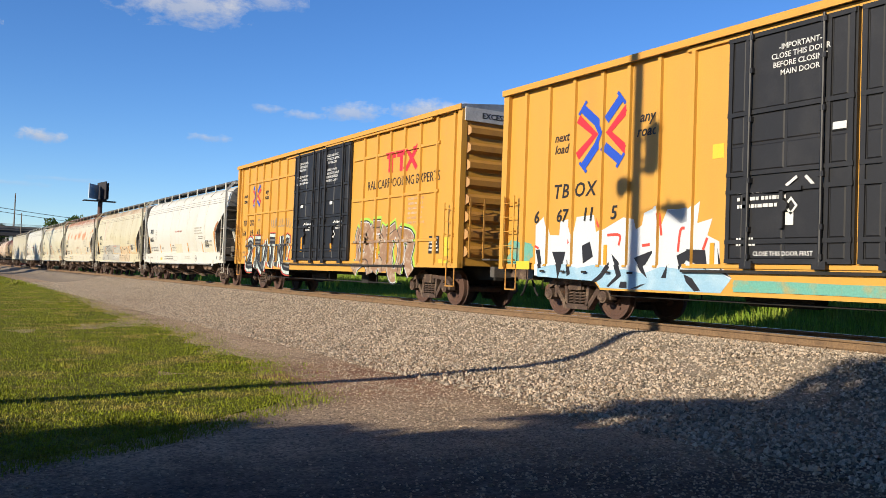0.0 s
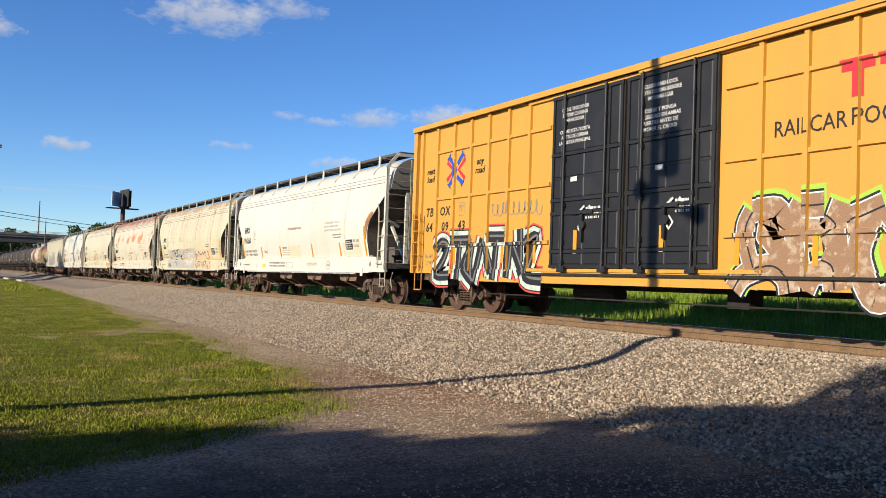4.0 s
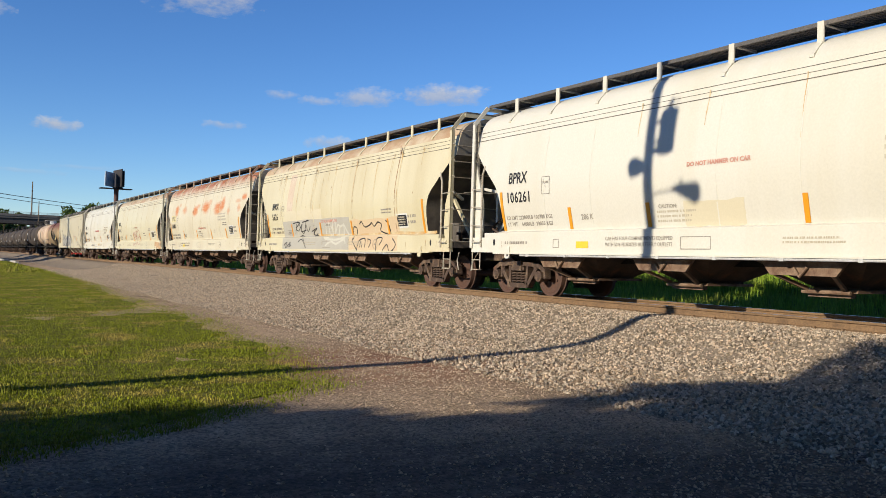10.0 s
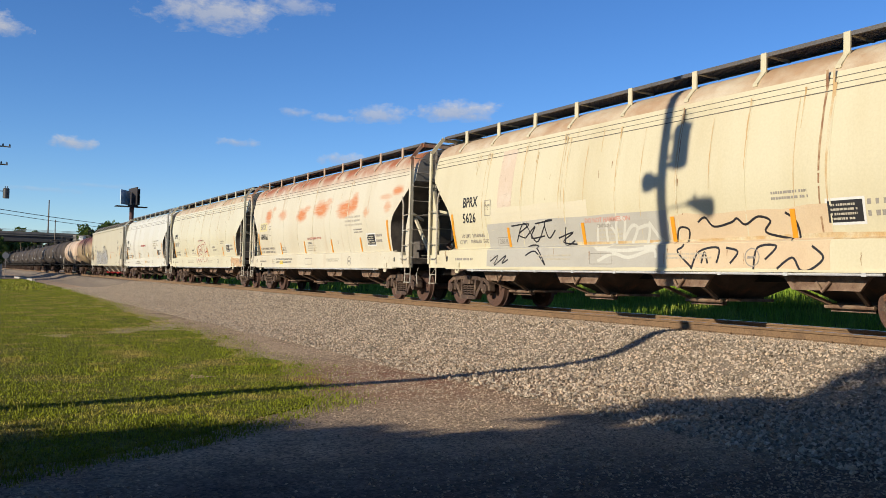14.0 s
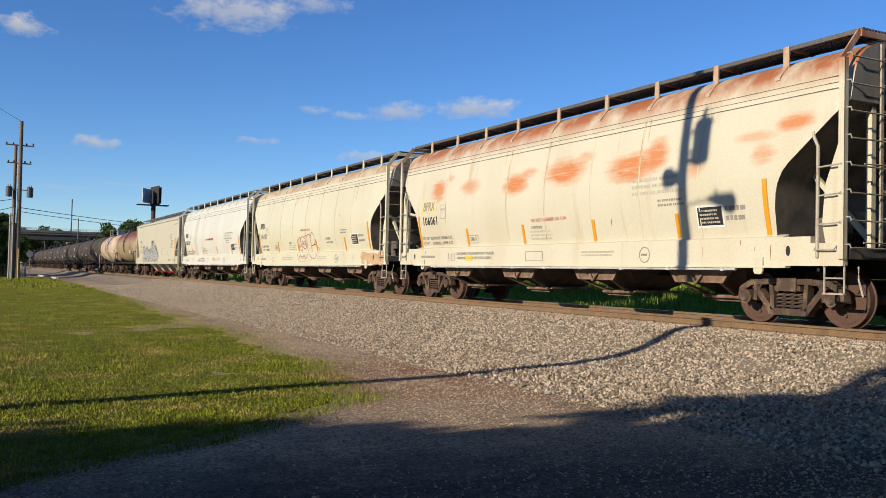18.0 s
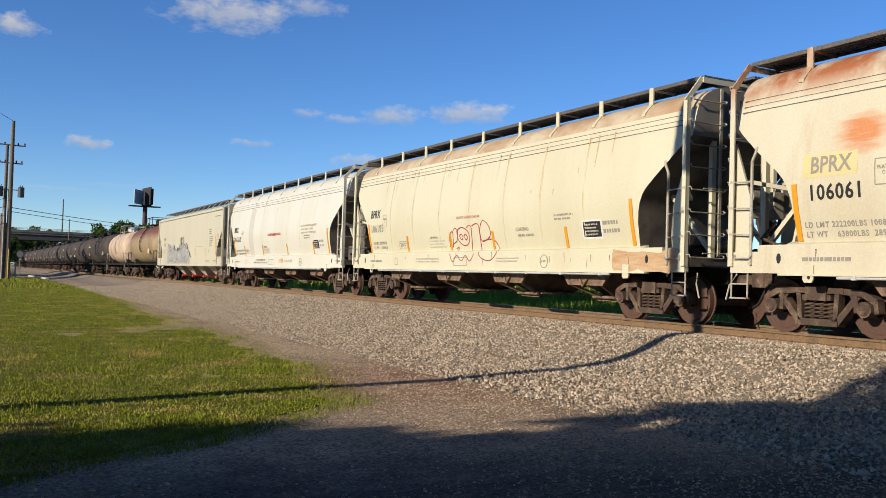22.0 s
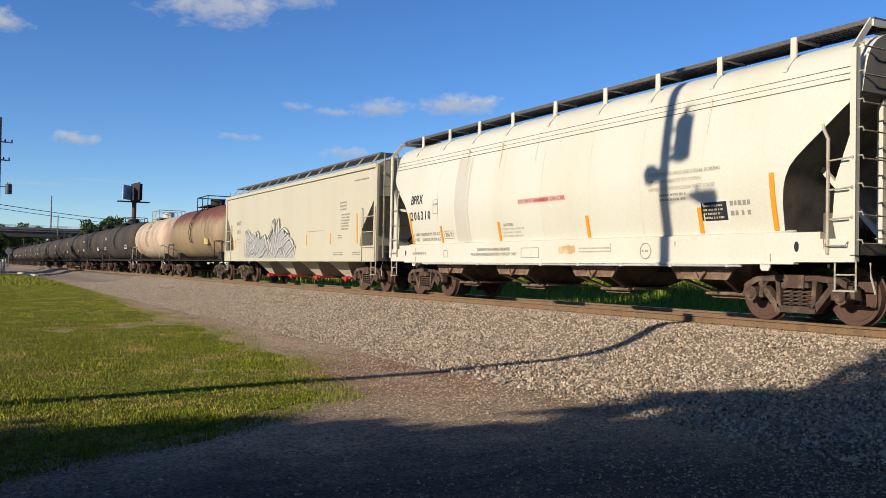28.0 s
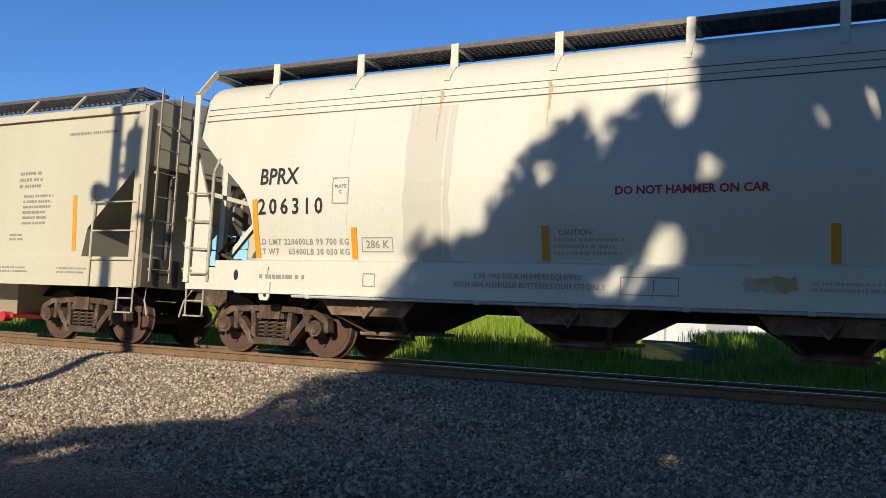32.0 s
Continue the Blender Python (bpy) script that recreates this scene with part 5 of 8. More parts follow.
for u in (-5.5, -2.75):
    panel(BOX_A, "reflector_tape", -u + 0.05, -u - 0.05, 1.05, 1.50, ORANGE_TAPE, -1.514, "orange reflector tape")
g = Geo()
for u in (-7.45, -6.75, -6.05, -5.35, -4.7):
    g.box(-1.60, -1.575, -u - 0.07, -u + 0.07, 0.93, 0.97)
part("sill_clip", g, UNDER, BOX_A)
panel(BOX_A, "graffiti", 10.2 - CA, 2.0 - CA, 0.66, 0.86, SPRAY_TEAL, -1.545, "teal sprayed band", 0.02, 5)
panel(BOX_A, "graffiti", 16.8 - CA, 15.9 - CA, 1.05, 1.60, SPRAY_TEAL, -1.505, "teal sprayed patch", 0.08, 7)
words(BOX_A, "-IMPORTANT-\nCLOSE THIS DOOR\nBEFORE CLOSING\nMAIN DOOR", 8.95 - CA, 4.38, 0.125, WHITE_INK, -1.606, leading=1.3, bold=0.012)
bars(BOX_A, 9.6 - CA, 2.2, 1.0, 0.36, 3, WHITE_INK, -1.606, 2)
words(BOX_A, "CLOSE THIS DOOR FIRST", 9.2 - CA, 1.30, 0.10, WHITE_INK, -1.606)
bars(BOX_A, 9.9 - CA, 1.5, 0.4, 0.18, 2, WHITE_INK, -1.606, 3)
panel(BOX_A, "sticker", 8.35 - CA, 8.12 - CA, 3.15, 3.26, WHITE_INK, -1.604)
panel(BOX_A, "sticker", 16.35 - CA, 15.85 - CA, 0.98, 1.16, YELLOW_TAG, -1.600, "yellow warning plate")
panel(BOX_A, "sticker", 10.75 - CA, 10.5 - CA, 2.95, 3.2, YELLOW_TAG, -1.506)
strokes(BOX_A, "door_stencil", [[(-0.1, 0), (0, 0.12), (0.1, 0), (0, -0.12), (-0.1, 0)], [(-0.1, 0.32), (0.1, 0.45)], [(0.25, 0.45), (0.4, 0.3)]], 0.05, WHITE_INK, 9.05 - CA, 2.05, -1.606)
panel(BOX_A, "sticker", 9.15 - CA, 9.0 - CA, 1.75, 1.95, WHITE_INK, -1.606)

BOX_B = boxcar("yellow boxcar with cross ribs, black double doors and graffiti", RIBS_B, BELTS_B, 2)
emblem(BOX_B, 34.81 - CB, 3.74, 0.62)
words(BOX_B, "next\nload", 36.2 - CB, 3.70, 0.24, BLACK_INK, -1.582, shear=0.25, leading=1.12)
words(BOX_B, "any\nroad", 33.6 - CB, 3.74, 0.24, BLACK_INK, -1.582, shear=0.25, leading=1.12)
for body, y, z in (("TB", 8.2, 2.66), ("OX", 7.34, 2.66), ("64", 8.2, 2.24), ("09", 7.32, 2.24), ("43", 6.44, 2.24)):
    words(BOX_B, body, y, z, 0.34, BLACK_INK, -1.582, shear=0.1, space=1.15)
for ln in ([(-0.13, -0.17), (0.13, -0.17)], [(0.13, -0.17), (0.13, 0.17)], [(0.13, 0.17), (-0.13, 0.17)], [(-0.13, 0.17), (-0.13, -0.17)]):
    strokes(BOX_B, "stencil_box", [ln], 0.014, GREY_INK, 6.44, 2.68, -1.503)
words(BOX_B, "PLATE\nF", 6.44, 2.70, 0.09, GREY_INK, -1.582, leading=1.3)
words(BOX_B, "LD LMT\nLT WT", 8.15, 1.36, 0.13, GREY_INK, -1.582, leading=1.7)
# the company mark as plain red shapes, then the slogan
for u in (-0.62, 0.02):
    strokes(BOX_B, "company_mark", [[0.20, (u, 0.22), (u, -0.28)], [0.17, (u - 0.28, 0.22), (u + 0.28, 0.22)]], 0.17, EMBLEM_RED, 22.3 - CB, 4.0, -1.582)
strokes(BOX_B, "company_mark", [[0.15, (0.30, -0.28), (0.95, 0.36)], [0.15, (0.36, 0.28), (0.92, -0.27)]], 0.2, EMBLEM_RED, 22.3 - CB, 4.0, -1.582)
words(BOX_B, "RAILCAR POOLING EXPERTS", 22.25 - CB, 3.41, 0.38, BLACK_INK, -1.582, squash=0.90, bold=0.0)
TRAIL = [[(-7.75, 1.61), (-7.49, 1.82), (-7.15, 1.71), (-7.34, 1.34), (-7.7, 0.95), (-6.99, 0.93)], [(-6.95, 1.86), (-5.93, 1.84)], [(-6.48, 1.85), (-6.57, 0.82)], [(-5.83, 1.78), (-5.94, 1.28), (-5.86, 0.78)], [(-5.87, 1.68), (-6.28, 1.18), (-5.76, 0.78)], [(-5.36, 1.87), (-5.76, 0.78)],
                            [(-5.36, 1.87), (-5.04, 1.28), (-4.93, 0.99)], [(-4.71, 1.81), (-4.83, 0.84)], [(-5.08, 1.91), (-4.28, 1.89)], [(-4.1, 1.75), (-4.22, 0.9)], [(-4.06, 1.74), (-3.56, 1.0)], [(-3.7, 2.06), (-3.66, 1.27)], [(-3.52, 1.69), (-3.05, 1.86), (-3.26, 1.36), (-3.4, 0.95), (-2.77, 0.87)]]
strokes(BOX_B, "graffiti", TRAIL, 0.64, SPRAY_RED, 0, 0, -1.577)
strokes(BOX_B, "graffiti", TRAIL, 0.56, SPRAY_BLACK, 0, 0, -1.5785)
strokes(BOX_B, "graffiti", TRAIL, 0.50, SPRAY_MINT, 0, 0, -1.580)
strokes(BOX_B, "graffiti", TRAIL, 0.27, SPRAY_BLACK, 0, 0, -1.5815)
strokes(BOX_B, "graffiti", [[(a + 0.05, b + 0.02) for a, b in ln] for ln in TRAIL], 0.06, SPRAY_GREY, 0, 0, -1.583)
for u in (-6.75, -4.45, -3.1):
    panel(BOX_B, "reflector_tape", -u + 0.05, -u - 0.05, 1.25, 1.75, ORANGE_TAPE, -1.514, "orange reflector tape")
tag_scrawl(BOX_B, "graffiti", 33.0 - CB, 30.9 - CB, 2.35, 2.75, GREY_INK, 8, 0.03, -1.582, 9)
BROWN = [[(3.16, 2.1), (3.01, 1.77), (3.19, 1.17)], [(3.16, 2.1), (3.66, 2.12), (3.74, 1.84), (3.48, 1.73), (4.01, 1.17)], [(2.8, 0.79), (3.03, 1.05), (3.54, 1.2), (3.87, 1.02), (3.95, 0.76)], [(4.13, 2.18), (4.0, 1.83), (4.16, 0.94)], [(4.13, 2.14), (4.54, 2.15)], [(4.07, 1.77), (4.45, 1.73)],
         [(4.58, 1.98), (4.75, 1.8), (4.49, 1.64)], [(4.87, 2.16), (4.75, 1.72), (4.9, 0.84)], [(4.94, 1.85), (5.55, 2.07)], [(5.34, 1.92), (5.14, 1.37), (5.39, 0.75), (5.63, 0.75)], [(4.5, 1.29), (4.7, 1.18), (4.77, 0.84)], [(4.23, 0.82), (4.37, 1.06), (4.63, 1.12)], [(5.6, 2.05), (5.9, 1.5), (5.75, 0.8)], [(5.85, 1.9), (6.45, 1.75), (6.3, 1.2), (6.55, 0.8)]]
strokes(BOX_B, "graffiti", [[(a + 0.04, b + 0.05) for a, b in ln] for ln in BROWN], 0.56, SPRAY_GREEN, 0, 0, -1.577)
strokes(BOX_B, "graffiti", BROWN, 0.50, SPRAY_BLACK, 0, 0, -1.5785)
strokes(BOX_B, "graffiti", BROWN, 0.42, SPRAY_WHITE, 0, 0, -1.580)
strokes(BOX_B, "graffiti", BROWN, 0.37, SPRAY_BROWN, 0, 0, -1.5815)
strokes(BOX_B, "graffiti", [ln for ln in BROWN[::2]], 0.03, SPRAY_BLACK, 0.0, 0.0, -1.583)
rnd = random.Random(44)
shapes(BOX_B, "graffiti", [[(u + r * math.cos(a), v + r * math.sin(a)) for a in np.linspace(0, 2 * math.pi, 6)[:-1]] for u, v, r in ((rnd.uniform(2.9, 6.3), rnd.uniform(0.8, 2.0), rnd.uniform(0.02, 0.045)) for k in range(34))], SPRAY_TAN, -1.5835)
panel(BOX_B, "sticker", 19.78 - CB, 19.40 - CB, 1.28, 1.78, YELLOW_TAG, -1.508)
for u in (2.85, 4.4):
    panel(BOX_B, "reflector_tape", -u + 0.05, -u - 0.05, 1.2, 1.75, ORANGE_TAPE, -1.514, "orange reflector tape")
for y, body in ((29.6, "CLOSE THIS DOOR\nBEFORE CLOSING\nMAIN DOOR\n\nCIERRE ESTA PUERTA\nANTES DE CERRAR\nLA PUERTA PRINCIPAL"), (27.0, "CLOSE AND LOCK\nBOTH DOORS BEFORE\nMOVING CAR\n\nCIERRE Y PONGA\nEL SEGURO EN AMBAS\nPUERTAS ANTES DE\nMOVER EL CARRO")):
    words(BOX_B, body, y - CB, 4.22, 0.108, WHITE_INK, -1.606, leading=1.3, bold=0.012)
    strokes(BOX_B, "door_stencil", [[(-0.1, 0), (0, 0.12), (0.1, 0), (0, -0.12), (-0.1, 0)], [(-0.1, 0.32), (0.1, 0.45)], [(0.25, 0.45), (0.4, 0.3)]], 0.05, WHITE_INK, y - 0.3 - CB, 2.0, -1.606)
    panel(BOX_B, "reflector_tape", y - CB - 0.05, y - CB - 0.17, 1.45, 1.95, ORANGE_TAPE, -1.606)
    bars(BOX_B, y - CB - 0.7, 2.3, 0.5, 0.3, 3, WHITE_INK, -1.606, 6)
    panel(BOX_B, "sticker", y - CB + 0.1, y - CB - 0.12, 3.0, 3.1, WHITE_INK, -1.606)
panel(BOX_B, "stencil_panel", 20.55 - CB, 20.0 - CB, 1.35, 1.82, BLACK_INK, -1.506)
bars(BOX_B, 20.28 - CB, 1.6, 0.5, 0.4, 4, WHITE_INK, -1.510, 9)
panel(BOX_B, "sticker", 19.8 - CB, 19.55 - CB, 1.28, 1.7, YELLOW_TAG, -1.506)
panel(BOX_B, "sticker", 20.0 - CB, 19.5 - CB, 1.05, 1.2, YELLOW_TAG, -1.506)
bars(BOX_B, 21.3 - CB, 2.55, 1.0, 0.8, 6, RUST_PATCH, -1.504, 12)



def lay_paint(car, ribs, belts):
    """Lays the painted marks of a boxcar's near side on its sheets, posts and ribs."""
    for ob in [o for o in bpy.data.objects if o.parent == car and o.name.split(".")[0] in ("lettering", "graffiti", "graffiti_stroke", "emblem", "company_mark")]:
        m = ob.matrix_basis
        x0, y0, z0 = m.translation
        if abs(m[0][2] + 1) > 1e-4 or not -1.592 < x0 < -1.511:
            continue
        bm = bmesh.new()
        bm.from_mesh(ob.data)
        bmesh.ops.triangulate(bm, faces=bm.faces[:])
        us = [y0 - r + s * 0.045 for r in ribs for s in (-1, 1)]
        vs = [b - z0 + s * 0.035 for b in belts for s in (-1, 1)] + [1.10 - z0]
        lo = [min(v.co[k] for v in bm.verts) for k in (0, 1)]
        hi = [max(v.co[k] for v in bm.verts) for k in (0, 1)]
        for k, cuts in ((0, us), (1, vs)):
            for c in cuts:
                if lo[k] < c < hi[k]:
                    at = (c, 0, 0) if k == 0 else (0, c, 0)
                    bmesh.ops.bisect_plane(bm, geom=bm.verts[:] + bm.edges[:] + bm.faces[:], plane_co=at, plane_no=(1, 0, 0) if k == 0 else (0, 1, 0))
        bmesh.ops.split_edges(bm, edges=bm.edges[:])
        layer = 0.0016 + (max(0.0, -1.576 - x0) if x0 < -1.57 else 0.0)
        for f in bm.faces:
            c = f.calc_center_median()
            y, z = y0 - c.x, z0 + c.y
            surf = -1.562 if z > 1.06 and any(abs(y - r) < 0.045 for r in ribs) else -1.552 if 2.55 < abs(y) < BL - 1.2 and any(abs(z - b) < 0.035 for b in belts) else -1.53 if z < 1.10 else -1.50
            for v in f.verts:
                v.co.z += x0 - (surf - layer)
        me = bpy.data.meshes.new(ob.name.split(".")[0])
        bm.to_mesh(me)
        bm.free()
        me.materials.append(ob.data.materials[0])
        ob.data = me


lay_paint(BOX_A, RIBS_A, ())
lay_paint(BOX_B, RIBS_B, BELTS_B)
# ---- the covered hoppers ----
H1 = hopper_car(1, 46.97, "cream covered hopper car with clean sides")
car_marks(H1, "BPRX", "106261", BLACK_INK, BLACK_INK, 1, 2)
for a, b in ((0.79, -0.6), (-4.7, -6.2)):
    panel(H1, "touch_up_paint", a, b, 1.5, 1.95, TAN_PATCH, -1.5528, "tan touch-up paint", 0.02, 3)
g = Geo()
g.slab([(-6.66, 2.02), (-6.76, 2.30), (-6.92, 2.56), (-7.22, 2.84), (-7.12, 2.90), (-6.90, 2.80), (-6.70, 2.60), (-6.62, 2.32)], "x", -1.566, -1.556)
part("rust_stain", g, RUST_EDGE, H1, "rusty edge of the slope sheet")
H2 = hopper_car(2, 64.3, "yellowed cream covered hopper car with dark graffiti tags")
car_marks(H2, "BPRX", "5626", BLACK_INK, BLACK_INK, 2, 0)
panel(H2, "touch_up_paint", 4.75, 0.93, 1.9, 2.46, TAN_PATCH, -1.5528, "tan touch-up paint", 0.02, 8)
panel(H2, "touch_up_paint", 4.95, -1.46, 1.02, 2.10, GREY_PATCH, -1.5534, "grey touch-up paint", 0.02, 6)
panel(H2, "touch_up_paint", -1.48, -5.0, 1.02, 2.0, PEACH_PATCH, -1.5534, "peach touch-up paint", 0.03, 9)
strokes(H2, "graffiti", [[(-3.85, 2.0), (-3.1, 2.02), (-3.58, 1.8), (-3.33, 1.7)], [(-3.33, 1.7), (-2.86, 1.96), (-3.09, 1.7), (-2.54, 1.73)], [(-2.86, 2.02), (-2.18, 2.07), (-2.48, 2.04), (-2.39, 1.68), (-2.1, 1.85)], [(-3.7, 1.62), (-3.3, 2.05), (-2.9, 1.6), (-2.5, 1.95)],
                         [(-3.32, 1.48), (-2.85, 1.51), (-2.44, 1.06), (-2.84, 1.38), (-3.24, 1.29)], [(-2.02, 1.67), (-1.46, 1.78), (-1.87, 1.58), (-1.38, 1.52)], [(-1.7, 1.9), (-1.79, 1.5), (-1.44, 1.60)],
                         [(-4.78, 1.16), (-4.43, 1.3), (-4.6, 1.06), (-4.07, 1.3), (-4.24, 1.11), (-3.98, 1.2)]], 0.035, SPRAY_BLACK, 0, 0, -1.5560)
strokes(H2, "graffiti", [[(-0.59, 1.9), (-0.64, 1.43), (-0.08, 1.5)], [(-0.08, 1.5), (0.02, 1.97), (0.26, 1.96), (0.15, 1.57)], [(0.15, 1.57), (0.44, 1.84), (0.61, 1.79), (0.40, 1.5)], [(0.61, 1.79), (0.95, 1.82), (0.84, 1.48)], [(0.95, 1.9), (1.17, 1.62), (1.28, 1.51), (0.84, 1.46)],
                         [(-0.35, 1.55), (-0.30, 1.95), (-0.05, 1.7)], [(-0.57, 1.15), (-0.08, 1.3), (0.4, 1.22), (1.07, 1.36), (1.18, 1.21)], [(-0.6, 1.40), (0.3, 1.36), (1.2, 1.42)]], 0.07, SPRAY_PALE, 0, 0, -1.5560)
strokes(H2, "graffiti", [[(1.64, 1.46), (1.74, 1.75), (1.99, 1.71), (1.89, 1.42), (1.75, 1.32), (2.1, 1.03)], [(2.23, 1.84), (2.41, 1.92), (2.6, 1.75), (3.01, 1.81), (3.14, 1.87), (3.31, 1.76), (3.6, 1.88), (3.84, 1.8), (3.72, 1.62), (4.16, 1.51), (4.38, 1.49), (4.34, 1.78), (4.15, 1.92)],
                         [(2.1, 1.0), (2.29, 1.31), (2.75, 1.37), (2.71, 1.1)], [(2.93, 1.37), (3.19, 1.3), (3.02, 1.1)], [(3.53, 1.0), (3.61, 1.36), (4.0, 1.38), (3.77, 1.16)], [(4.01, 1.01), (4.31, 1.19), (4.47, 0.99), (4.68, 1.01), (4.89, 1.19), (4.68, 1.37)], [(2.35, 1.1), (2.42, 1.3), (2.5, 1.1)]], 0.04, SPRAY_BLACK, 0, 0, -1.5560)
for k, (y, top, w) in enumerate(((5.17, 3.9, 0.03), (2.9, 3.7, 0.02), (1.92, 4.0, 0.035), (1.84, 4.0, 0.02), (1.04, 3.8, 0.03), (-0.73, 3.8, 0.025), (-1.74, 4.0, 0.035), (-2.52, 3.7, 0.03), (-4.35, 3.8, 0.03), (-4.82, 4.12, 0.07), (-4.95, 4.12, 0.04))):
    rust_run(H2, y, 1.52 + 0.9 * (k % 3 == 1), top, w, STREAK_DARK if k in (6, 9) else STREAK, 0.012, 70 + k)
panel(H2, "rust_stain", 1.4, -7.2, 1.46, 1.56, STREAK, -1.5560, "rust along the sill ledge", 0.02, 11)
words(H2, "DO NOT HAMMER ON", 0.3, 2.0, 0.14, PINK_INK, -1.5560)
panel(H2, "touch_up_paint", 4.45, 3.83, 2.4, 3.88, SCRAPE, -1.5526, "scraped pinkish band with dark scratches", 0.012, 2)
H3 = hopper_car(3, 81.6, "cream covered hopper car with rust bleeding through its sides")
panel(H3, "touch_up_paint", 6.52, 5.55, 2.50, 2.86, YELLOW_PATCH, -1.5528, "pale yellow patch behind the mark", 0.01, 2)
car_marks(H3, "BPRX", "106061", GREY_INK, BLACK_INK, 3, 2)
H4 = hopper_car(4, 98.9, "cream covered hopper car with pink bubble graffiti")
car_marks(H4, "BPRX", "106185", BLACK_INK, GREY_INK, 4, 0)
strokes(H4, "graffiti", [[(-1.07, 1.6), (-1.05, 1.92), (-.84, 2.0), (-.91, 1.59)], [(-.86, 2.0), (-.69, 2.11), (-.56, 1.99), (-.67, 1.73)], [(-.06, 2.1), (.09, 2.16), (.21, 2.05), (.12, 1.49)], [(.24, 2.14), (.46, 2.19), (.61, 2.08), (.61, 1.4)],
                         [(.63, 2.03), (.82, 2.26), (1.11, 2.1), (1.12, 1.85), (.7, 1.73), (.63, 2.03)], [(.7, 1.73), (1.26, 1.76), (1.51, 1.47), (1.21, 1.23), (.79, 1.27), (.57, 1.4)], [(-.98, 1.41), (-.8, 1.19), (-.57, 1.37), (-.32, 1.21), (-.1, 1.36), (.14, 1.21), (.35, 1.4)]], 0.027, SPRAY_WINE, 0.1, 0, -1.5560)
strokes(H4, "graffiti", [[(-.6, 2.04), (-.29, 2.12), (.03, 1.97), (0, 1.71), (-.27, 1.63), (-.55, 1.77), (-.6, 2.04)], [(-.48, 1.89), (-.38, 1.94), (-.29, 1.86), (-.39, 1.79), (-.48, 1.89)], [(-.24, 1.88), (-.13, 1.93), (-.05, 1.85), (-.14, 1.78), (-.24, 1.88)], [(-.87, 1.68), (-.67, 1.75)], [(-.74, 1.55), (-.58, 1.59), (-.66, 1.48)]], 0.027, SPRAY_WINE, 0.1, 0, -1.5560)
panel(H4, "touch_up_paint", -6.0, -7.9, 1.0, 1.4, RUST_PATCH, -1.5528, "rust bleeding through", 0.06, 3)
H5 = hopper_car(5, 116.15, "white covered hopper car with a grey touch-up band")
car_marks(H5, "BPRX", "206310", BLACK_INK, BLACK_INK, 5, 1)
panel(H5, "touch_up_paint", 4.03, 3.29, 1.5, 3.74, PALE_PATCH, -1.5528, "grey touch-up band", 0.02, 1)
for car in (H1, H2, H3, H4, H5):
    lay_on_side(car)
for car, seed, strong in ((H1, 1, -0.25), (H2, 2, 0.9), (H3, 3, 0.2), (H4, 4, 0.9), (H5, 5, 0.0)):
    weather(car, seed, strong)
panel(H5, "rust_stain", -0.65, -1.25, 1.17, 1.34, STREAK, -1.5568, "orange rust bleeding through the sill", 0.03, 4)
rust_run(H5, 3.56, 3.2, 3.95, 0.05, STREAK, 0.01, 5)
rust_run(H5, 1.92, 3.3, 3.95, 0.05, STREAK, 0.01, 6)


